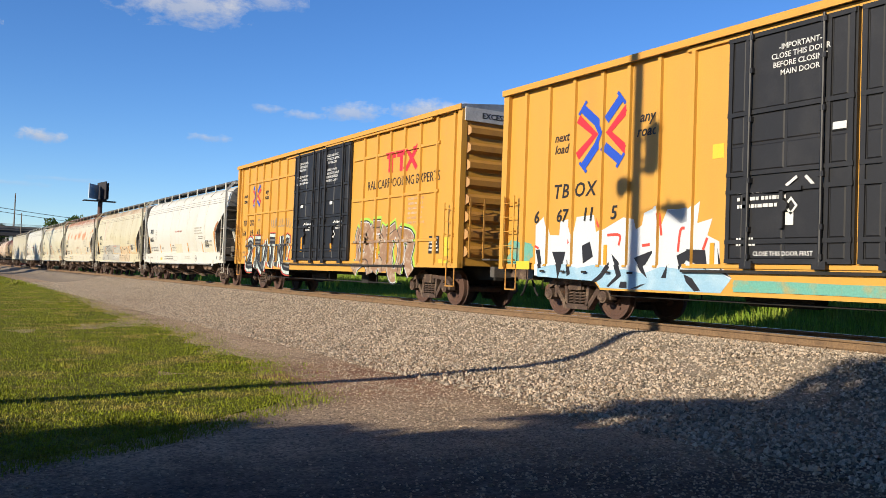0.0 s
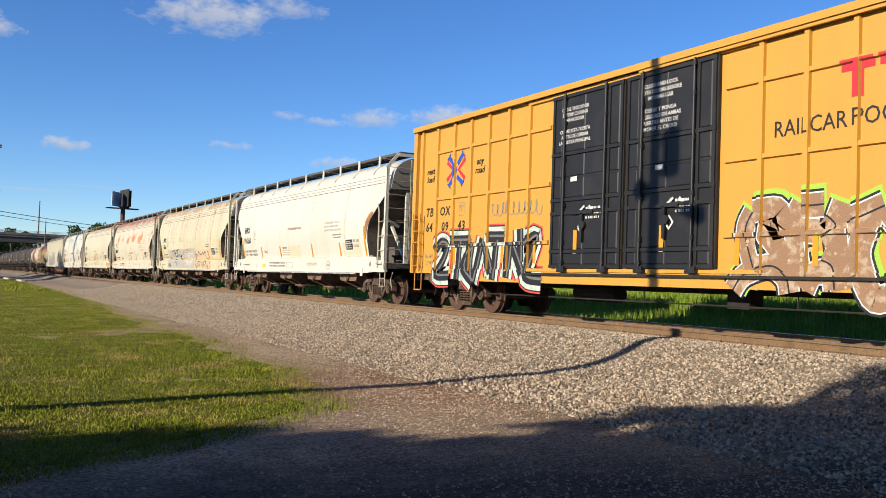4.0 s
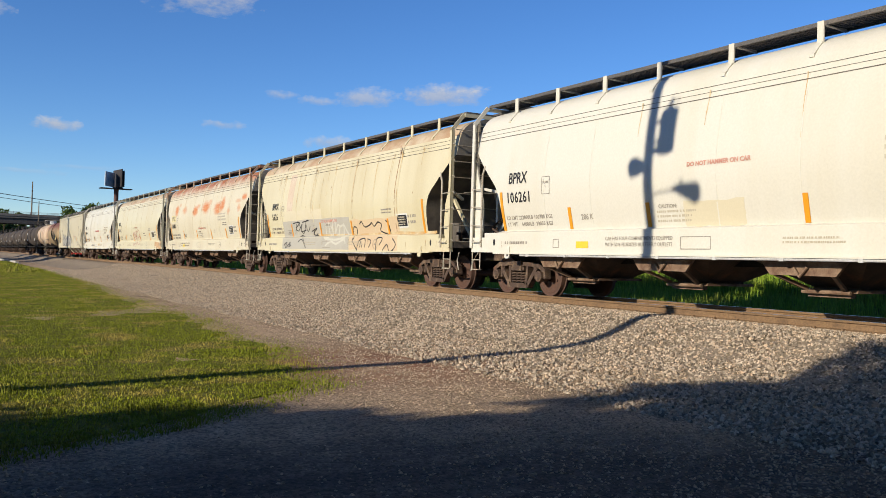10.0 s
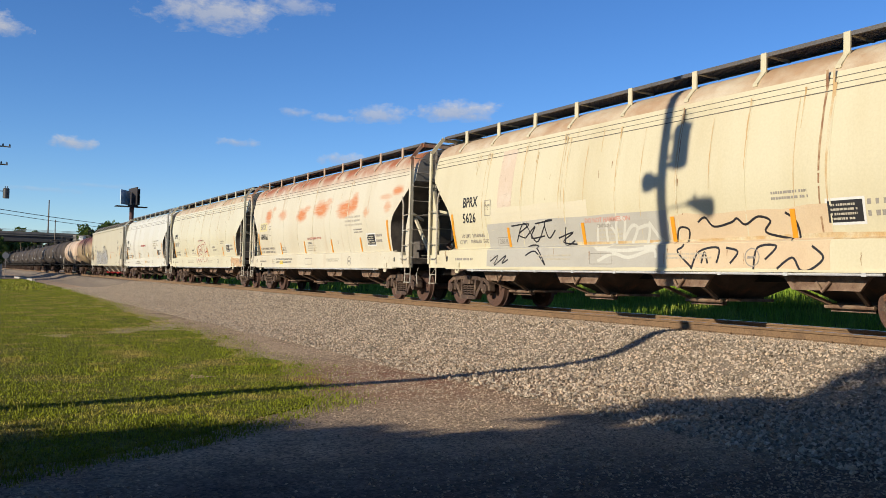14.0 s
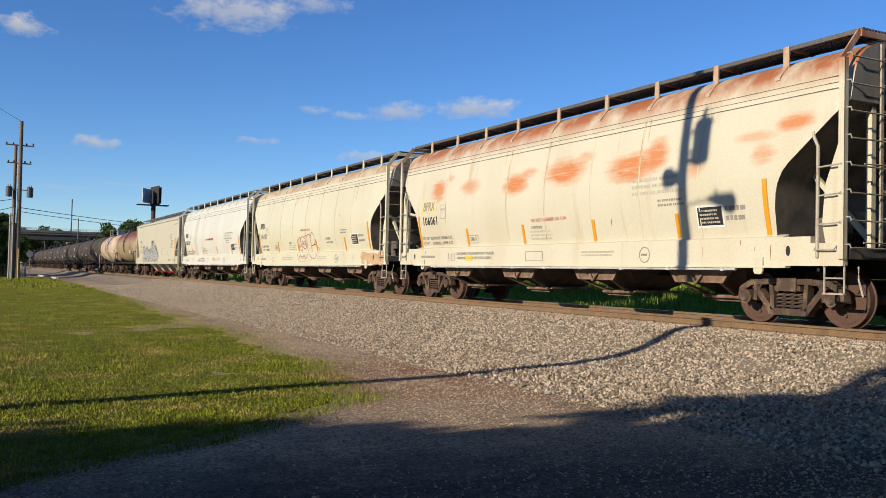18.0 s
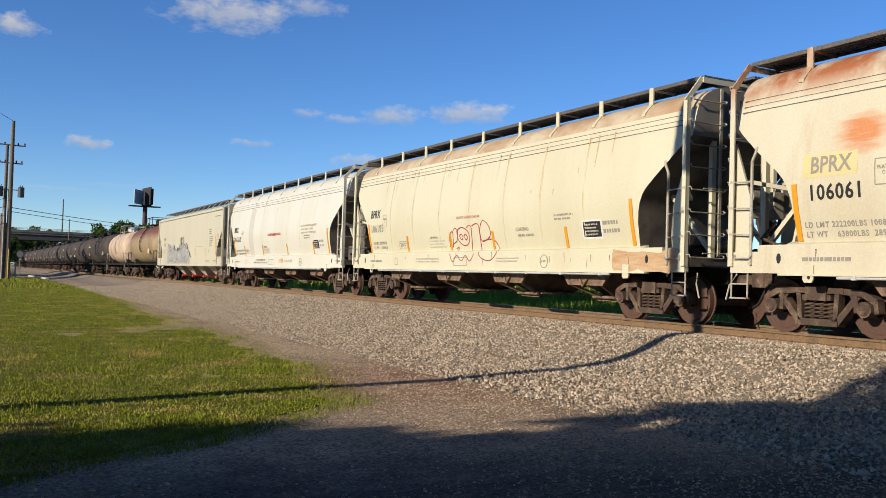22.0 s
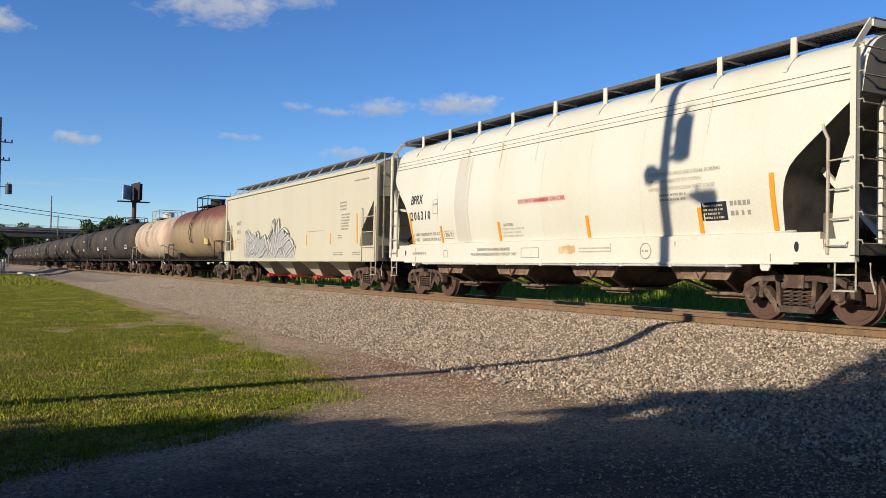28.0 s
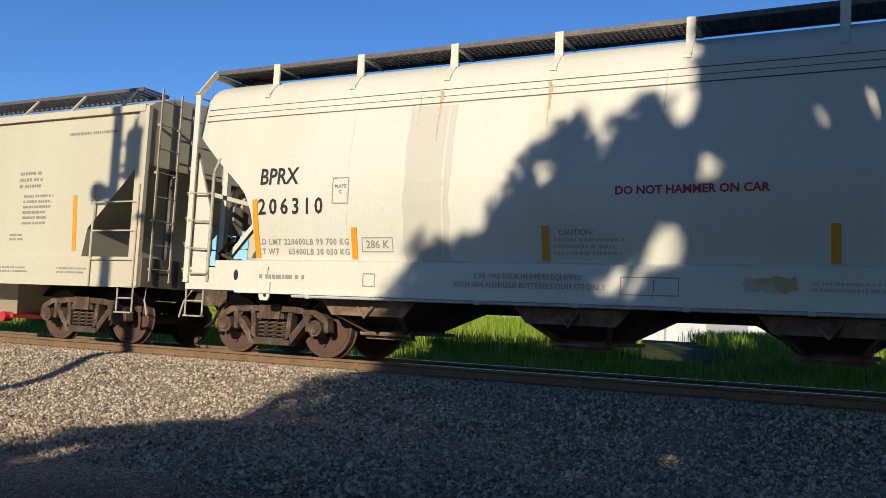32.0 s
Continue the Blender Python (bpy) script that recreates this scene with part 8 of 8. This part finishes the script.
NP = Vector((-0.9, 10.15 - 0.213 * 0.9, 0))


def shade_height(z_side):
    """Height on the near pole whose shadow falls at a height on the cars' sides."""
    return z_side + (11.65 - NP.x) / 0.978 * math.tan(radians(SUN_EL))


pole = thing("utility_pole", "wooden utility pole with transformer and street lamps beside the lot", "utility pole", at=pose(NP.x, NP.y, 0))
zt = shade_height(8.2)
part("shaft", Geo().tube([(0, 0, -0.3), (0, 0, zt * 0.5), (0, 0, zt)], [0.165, 0.135, 0.105], 14), POLE_WOOD, pole, smooth=40)
zz = shade_height(3.70)
part("transformer", can_geo(0.0, -0.43, zz - 0.06, 0.215, 0.78), CAN_GREY, pole, smooth=40)
g = Geo()
g.beam((0, -0.05, zz + 0.15), (0, -0.30, zz + 0.15), 0.06)
g.beam((0, -0.05, zz + 0.55), (0, -0.30, zz + 0.55), 0.06)
g.beam((0, -0.05, zz - 0.02), (0, -0.30, zz - 0.02), 0.10)
g.tube([(0, -0.45, zz + 0.95), (0, -0.62, zz + 1.0), (0, -0.66, zz + 0.7), (0, -0.55, zz + 0.3)], 0.012, 5)
part("hanger", g, CAN_GREY, pole)
zb = shade_height(3.37)
g = Geo()
g.tube([(0, 0.53, zb), (0, 0.48, zb + 0.01), (0, 0.34, zb + 0.02), (0, 0.10, zb)], [0.11, 0.18, 0.19, 0.10], 14)
g.tube([(0, 0.0, zb - 0.05), (0, 0.28, zb)], 0.03, 8)
part("floodlight", g, CAN_GREY, pole, smooth=40)
zl = shade_height(2.86)
g = Geo()
g.tube([(0, -0.05, zl - 0.06), (0, -0.25, zl + 0.02), (0, -0.66, zl + 0.06)], 0.018, 8)
part("lamp_arm", g, CONDUIT, pole, smooth=40)
g = Geo()
g.tube([(0, -0.62, zl + 0.06), (0, -0.74, zl + 0.07), (0, -1.00, zl + 0.02), (0, -1.20, zl - 0.03), (0, -1.30, zl - 0.03)], [0.03, 0.07, 0.13, 0.18, 0.12], 14)
g.tube([(0, -0.86, zl + 0.12), (0, -0.86, zl + 0.22)], 0.03, 8)
part("lamp_head", g, CAN_GREY, pole, smooth=40)
g = Geo()
g.beam((-0.3, 0.9, zt - 0.35), (0.3, -0.9, zt - 0.35), 0.09, 0.11)
part("crossarm", g, POLE_WOOD, pole)

# far pair of poles with transformers
far_pole = thing("utility_pole", "weathered wooden utility pole with crossarms, transformers and conduits", "utility pole", at=pose(3.05, 98, 0))
part("shaft", Geo().tube([(0.02, 0, -0.3), (0.0, 0, 8), (-0.02, 0, 15.8)], [0.24, 0.21, 0.17], 14), POLE_WOOD, far_pole, smooth=40)
part("second_shaft", Geo().tube([(-0.45, 0.5, -0.3), (-0.45, 0.5, 13.5)], [0.22, 0.15], 14), POLE_WOOD, far_pole, smooth=40)
for z, w in ((13.4, 1.2), (11.6, 1.0)):
    g = Geo().beam((-w - 0.2, 0, z), (w - 0.0, 0, z - 0.05), 0.10, 0.12)
    part("crossarm", g, POLE_WOOD, far_pole)
    for k in range(5):
        x = -w - 0.1 + k * 0.5 * w
        part("insulator", Geo().tube([(x, 0, z + 0.03), (x, 0, z + 0.12), (x, 0, z + 0.26)], [0.05, 0.09, 0.04], 8), INSULATOR, far_pole)
for x in (-0.95, 0.95):
    part("transformer", can_geo(x, 0, 8.2, 0.30, 0.95), CAN_GREY, far_pole, smooth=40)
    part("bracket", Geo().beam((0, 0, 8.9), (x, 0, 8.9), 0.08), CONDUIT, far_pole)
part("conduit", Geo().tube([(-0.75, -0.1, 0), (-0.75, -0.1, 6.5)], 0.09, 10), CONDUIT, far_pole, smooth=40)
part("conduit", Geo().tube([(-0.48, -0.2, 0), (-0.48, -0.2, 7.0)], 0.07, 10), CONDUIT, far_pole, smooth=40)
part("guy_guard", Geo().tube([(0.08, -0.30, 0), (0.08, -0.26, 3.0)], 0.06, 8), GUARD, far_pole, smooth=40)


def cable(name, a, b, sag, r, label, parent=None):
    a, b = Vector(a), Vector(b)
    pts = [a.lerp(b, f) - Vector((0, 0, 4 * sag * f * (1 - f))) for f in np.linspace(0, 1, 14)]
    return tagged(part(name, Geo().tube(pts, r, 5), WIRE), label, "cable")


cable("cable", (3.0, 98, 7.15), (44, 190, 9.9), 0.5, 0.035, "black overhead cable between poles")
cable("cable", (3.0, 98, 6.75), (44, 190, 9.2), 0.5, 0.03, "black overhead cable between poles")
cable("cable", (3.0, 98, 15.8), (-9.0, 60, 19.0), 0.8, 0.02, "thin overhead wire from the pole top")
for k in range(4):
    cable("cable", (2.6, 98, 8.0 - k * 0.8), (-6.0, 80, 8.0 - k * 0.5), 0.9 + 0.3 * k, 0.03, "slack black service cable at the pole")

# thin far masts
for x, y, h, r in ((25.8, 318, 23.5, 0.28), (20.2, 230, 12.8, 0.16), (14.9, 265, 9.0, 0.12)):
    m = thing("street_mast", "thin grey pole beyond the crossing", "pole", at=pose(x, y, 0))
    part("shaft", Geo().tube([(0, 0, -0.2), (0, 0, h)], [r, r * 0.6], 8), POLE_WOOD, m)

# ---- overpass ----
CONCRETE = material("stained_concrete", (0.14, 0.133, 0.122), 0.9, stain=(0.084, 0.081, 0.073), scale=0.5, stretch=(1, 1, 0.3), grain=0.15, grain_scale=8)
GIRDER = material("dark_girder", (0.052, 0.049, 0.049), 0.8, stain=(0.077, 0.07, 0.063), scale=0.4, grain=0.2)
bridge = thing("overpass", "grey concrete road overpass with railing above the railway", "bridge", kind="structure")
BY = 250.0
part("deck", Geo().box(-140, 75, BY, BY + 11, 9.25, 9.75), CONCRETE, bridge)
for k in range(5):
    part("girder", Geo().box(-140, 75, BY + 0.3 + k * 2.4, BY + 0.9 + k * 2.4, 7.85, 9.25), GIRDER, bridge)
part("parapet", Geo().box(-140, 75, BY - 0.15, BY + 0.15, 9.75, 10.35), CONCRETE, bridge)
for z in (10.60, 10.85):
    part("railing", Geo().tube([(-140, BY, z), (75, BY, z)], 0.05, 6), CONDUIT, bridge)
for k in range(54):
    part("railing_post", Geo().box(-140 + k * 4, -139.9 + k * 4, BY - 0.05, BY + 0.05, 10.3, 10.9), CONDUIT, bridge)
for x in (-60, -26, 1.0, 26.0, 52):
    for k in range(3):
        part("pier", Geo().tube([(x, BY + 1.5 + k * 4, -0.2), (x, BY + 1.5 + k * 4, 7.2)], 0.55, 14), CONCRETE, bridge, smooth=40)
    part("pier_cap", Geo().box(x - 0.7, x + 0.7, BY + 0.2, BY + 10.8, 7.1, 7.85), CONCRETE, bridge)

# ---- billboard ----
BOARD_WHITE = material("billboard_poster", (0.504, 0.546, 0.588), 0.5, stain=(0.245, 0.385, 0.525), stain_amt=(0.48, 0.6), scale=0.3, grain=0.05)
BOARD_BACK = material("billboard_back", (0.025, 0.021, 0.021), 0.8, grain=0.2)
BOARD_POST = material("rust_red_post", (0.084, 0.038, 0.032), 0.8, grain=0.2)
bb = thing("billboard", "tall monopole billboard with white-blue poster and dark back", "billboard", at=pose(38.2, 234, 0))
part("post", Geo().tube([(0, 0, -0.2), (0, 0, 17.6)], 0.55, 14), BOARD_POST, bb, smooth=40)
part("catwalk", Geo().box(-4.0, 3.6, -1.4, 1.4, 17.1, 17.3), BOARD_BACK, bb)
# two boards in a V, the one towards the road nearly edge on
PA = pose(-1.75, -1.2, 0, 0, 0, 56)
part("poster", Geo().box(-2.6, 2.6, 0.02, 0.2, 17.6, 21.2, PA), BOARD_WHITE, bb)
part("poster_back", Geo().box(-3.6, 3.6, -0.2, 0.0, 17.6, 22.0, pose(0.15, 0.0, 0, 0, 0, 97)), BOARD_BACK, bb)
part("poster_back", Geo().box(-3.2, 3.2, -0.2, 0.0, 17.6, 21.7, pose(1.1, 0.6, 0, 0, 0, 93)), BOARD_BACK, bb)
part("frame", Geo().box(-0.9, 1.5, -0.1, 0.1, 17.3, 17.6), BOARD_BACK, bb)
g = Geo()
for k, (a, b) in enumerate(((19.6, 20.4), (18.7, 19.2))):
    g.box(-1.8, 1.2, 0.205, 0.215, a, b, PA)
part("poster_print", g, EMBLEM_RED, bb)

# ---- road crossing, kerb, stop sign ----
ASPHALT = material("grey_asphalt", (0.052, 0.05, 0.049), 0.9, stain=(0.077, 0.073, 0.07), scale=0.6, grain=0.2, grain_scale=20)
g = Geo()
g.slab([(-80, 128), (-80, 140), (60, 150), (60, 138)], "z", -0.1, 0.03)
tagged(part("road", g, ASPHALT), "grey asphalt road crossing the railway", kind="structure")
KERB = material("pale_kerb", (0.385, 0.371, 0.329), 0.85, stain=(0.28, 0.259, 0.224), scale=3, grain=0.1)
g = Geo()
g.beam((7.0, 101, 0.08), (6.4, 122, 0.08), 0.30, 0.22)
tagged(part("kerb", g, KERB), "pale concrete kerb at the lawn's end", kind="structure")
SIGN_RED = material("stop_sign_red", (0.35, 0.014, 0.014), 0.5, grain=0.05)
SIGN_BACK = material("bare_sign_metal", (0.294, 0.294, 0.294), 0.45, 0.6, grain=0.1)
sg = thing("stop_sign", "octagonal road sign seen from behind on a thin post", "road sign", at=pose(5.2, 122, 0))
part("post", Geo().box(-0.03, 0.03, -0.03, 0.03, 0, 3.3), CONDUIT, sg)
oc = [(0.38 * math.cos(radians(22.5 + 45 * k)) / 0.924, 2.75 + 0.38 * math.sin(radians(22.5 + 45 * k)) / 0.924) for k in range(8)]
part("plate", Geo().slab(oc, "y", -0.02, 0.0), SIGN_BACK, sg)
sg2 = thing("stop_sign", "red octagonal road sign on a thin post", "road sign", at=pose(4.6, 126, 0))
part("post", Geo().box(-0.03, 0.03, -0.03, 0.03, 0, 3.7), CONDUIT, sg2)
part("plate", Geo().slab([(a, b + 0.8) for a, b in oc], "y", -0.05, -0.02), SIGN_RED, sg2)
mk = thing("marker_post", "white marker post on the lawn", "marker post", at=pose(4.35, 112, 0))
part("post", Geo().box(-0.08, 0.08, -0.05, 0.05, 0, 1.7), WHITE_INK, mk)
TANGRASS = material("dry_tall_grass", (0.294, 0.231, 0.112), 0.8, grain=0.1, grain_scale=5, island=0.3, spec=0.1)
k = 2500
blades("dry_grass_clump", np.stack([rng.normal(1.4, 0.9, k), rng.normal(112, 0.9, k)], 1), (1.0, 2.0), 0.06, TANGRASS, "tall clump of dry straw-coloured grass", lambda x, y: 0.0, 0.5, 12)

# ---- white building beyond the weeds ----
WHITE_WALL = material("white_metal_wall", (0.518, 0.518, 0.504), 0.6, stain=(0.434, 0.434, 0.42), scale=0.6, grain=0.04)
wb = thing("warehouse", "long low white metal warehouse with a grey door", "building", at=pose(74, 10, 0))
part("wall", Geo().box(0, 14, -16, 12, 0.2, 4.4), WHITE_WALL, wb)
part("roof", Geo().slab([(-0.4, 4.4), (7, 5.6), (14.4, 4.4), (14.4, 4.2), (-0.4, 4.2)], "y", -16.4, 12.4), ROOF_GREY, wb)
part("door", Geo().box(-0.06, 0.0, 1.0, 4.2, 0.3, 3.3), CONDUIT, wb)
for y in (-11, -7, -3, 7.5):
    part("wall_post", Geo().box(-0.05, 0.0, y - 0.1, y + 0.1, 0.3, 4.2), SIGN_BACK, wb)

# ---- clouds ----
def cloud_material(seed, dens, glow):
    m = bpy.data.materials.new("cloud_vapour")
    m.use_nodes = True
    nt = m.node_tree
    out = nt.nodes["Material Output"]
    em = node(nt, "ShaderNodeEmission", Strength=glow)
    em.inputs["Color"].default_value = (1.0, 0.95, 0.90, 1)
    tr = nt.nodes.new("ShaderNodeBsdfTransparent")
    mix = nt.nodes.new("ShaderNodeMixShader")
    tc = nt.nodes.new("ShaderNodeTexCoord")
    sep = nt.nodes.new("ShaderNodeSeparateXYZ")
    nt.links.new(tc.outputs["Generated"], sep.inputs[0])

    def mth(op, a, b=None):
        q = nt.nodes.new("ShaderNodeMath")
        q.operation = op
        for k, v in enumerate((a, b)):
            if v is None:
                continue
            if hasattr(v, "is_output"):
                nt.links.new(v, q.inputs[k])
            else:
                q.inputs[k].default_value = v
        return q.outputs[0]
    # falls off from the middle towards the rim, broken by noise
    dx = mth("MULTIPLY", mth("SUBTRACT", sep.outputs[0], 0.5), 2.0)
    dz = mth("MULTIPLY", mth("SUBTRACT", sep.outputs[2], 0.42), 2.0)
    rr = mth("SQRT", mth("ADD", mth("MULTIPLY", dx, dx), mth("MULTIPLY", dz, dz)))
    fall = mth("SUBTRACT", 1.0, rr)
    nz = noise_of(nt, 0.016, 7, 0.62, (1, 1, 1.8), seed)
    val = mth("ADD", mth("MULTIPLY", mth("SUBTRACT", nz, 0.5), 1.9), mth("MULTIPLY", fall, 1.0))
    a = ramp(nt, val, 0.18, 0.75, (0, 0, 0, 1), (dens, dens, dens, 1))
    shade = ramp(nt, mth("ADD", sep.outputs[2], mth("MULTIPLY", nz, 0.5)), 0.45, 1.0, (0.60, 0.66, 0.80, 1), (1.0, 0.97, 0.93, 1))
    nt.links.new(shade, em.inputs["Color"])
    nt.links.new(a, mix.inputs[0])
    nt.links.new(tr.outputs[0], mix.inputs[1])
    nt.links.new(em.outputs[0], mix.inputs[2])
    nt.links.new(mix.outputs[0], out.inputs["Surface"])
    return m


def cloud(bear, el, w, h, seed, dens=0.9, glow=0.52):
    """A thin distant cloud sheet at a bearing and height in degrees, w by h degrees."""
    D = 2400.0
    b, e = radians(bear), radians(el)
    c = Vector((D * math.sin(b) * math.cos(e), D * math.cos(b) * math.cos(e), 1.5 + D * math.sin(e)))
    W, H = D * radians(w) / 2, D * radians(h) / 2
    g = Geo()
    nx, nz = 8, 4
    g.v = [(-W + 2 * W * i / nx, 12 * math.sin(i * 1.3 + j), -H + 2 * H * j / nz) for j in range(nz + 1) for i in range(nx + 1)]
    g.f = [(j * (nx + 1) + i, j * (nx + 1) + i + 1, (j + 1) * (nx + 1) + i + 1, (j + 1) * (nx + 1) + i) for j in range(nz) for i in range(nx)]
    ob = part("cloud", g, cloud_material(seed, dens, glow), smooth=True, at=pose(c.x, c.y, c.z, 0, 0, -bear))
    ob.visible_shadow = False
    return tagged(ob, "small white fair-weather cloud in the blue sky", "cloud", kind="structure")


for k, (b, e, w, h, dn) in enumerate(((24.4, 10.5, 4.6, 1.7, 0.62), (29.4, 10.85, 6.6, 1.9, 0.72), (18.9, 10.25, 2.6, 0.9, 0.45), (21.2, 10.0, 3.0, 0.9, 0.5), (5.7, 7.55, 3.2, 1.3, 0.75), (15.4, 8.2, 3.0, 0.8, 0.5),
                                      (22.0, 7.5, 3.4, 1.2, 0.65), (13.6, 16.3, 9.5, 3.6, 0.7), (18.5, 16.9, 5.5, 2.0, 0.5), (1.4, 13.9, 4.2, 1.8, 0.8), (4.0, 4.6, 6.0, 0.5, 0.18), (7.5, 5.0, 6.0, 0.5, 0.15))):
    cloud(b, e, w, h, k * 1.7 + 0.4, dn)


# ---- the train's run ----
S_COEF = (4.8795e-05, -4.96085e-03, 3.648276, -0.0436)


def run(t):
    """Metres that the train has gone at t seconds."""
    return ((S_COEF[0] * t + S_COEF[1]) * t + S_COEF[2]) * t


CARS = [(BOX_A, 7.95), (BOX_B, 28.0), (H1, 46.97), (H2, 64.2), (H3, 81.55), (H4, 98.8), (H5, 115.98), (H6, 134.3), (T1, 151.3), (T2, 165.4)]
CARS += [(ob, 180.1 + 16.45 * k) for k, ob in enumerate(BLACK_TANKS)]


def motions():
    for ob, y in CARS:
        walk(ob, [(t, pose(TRACK_X, y - run(t), RAIL_Z)) for t in (0, 2, 4, 6, 8, 10, 12, 14, 16, 18, 20, 22, 24, 26, 28, 30, 32)])
    # rolling wheels: the turn follows the way gone
    times = [k * 0.16 for k in range(201)]
    turns = [math.degrees(run(t) / 0.457) for t in times]
    for w, y in ROLLING:
        walk(w, [(t, pose(0, y, 0.457, a, 0, 0)) for t, a in zip(times, turns)])


motions()
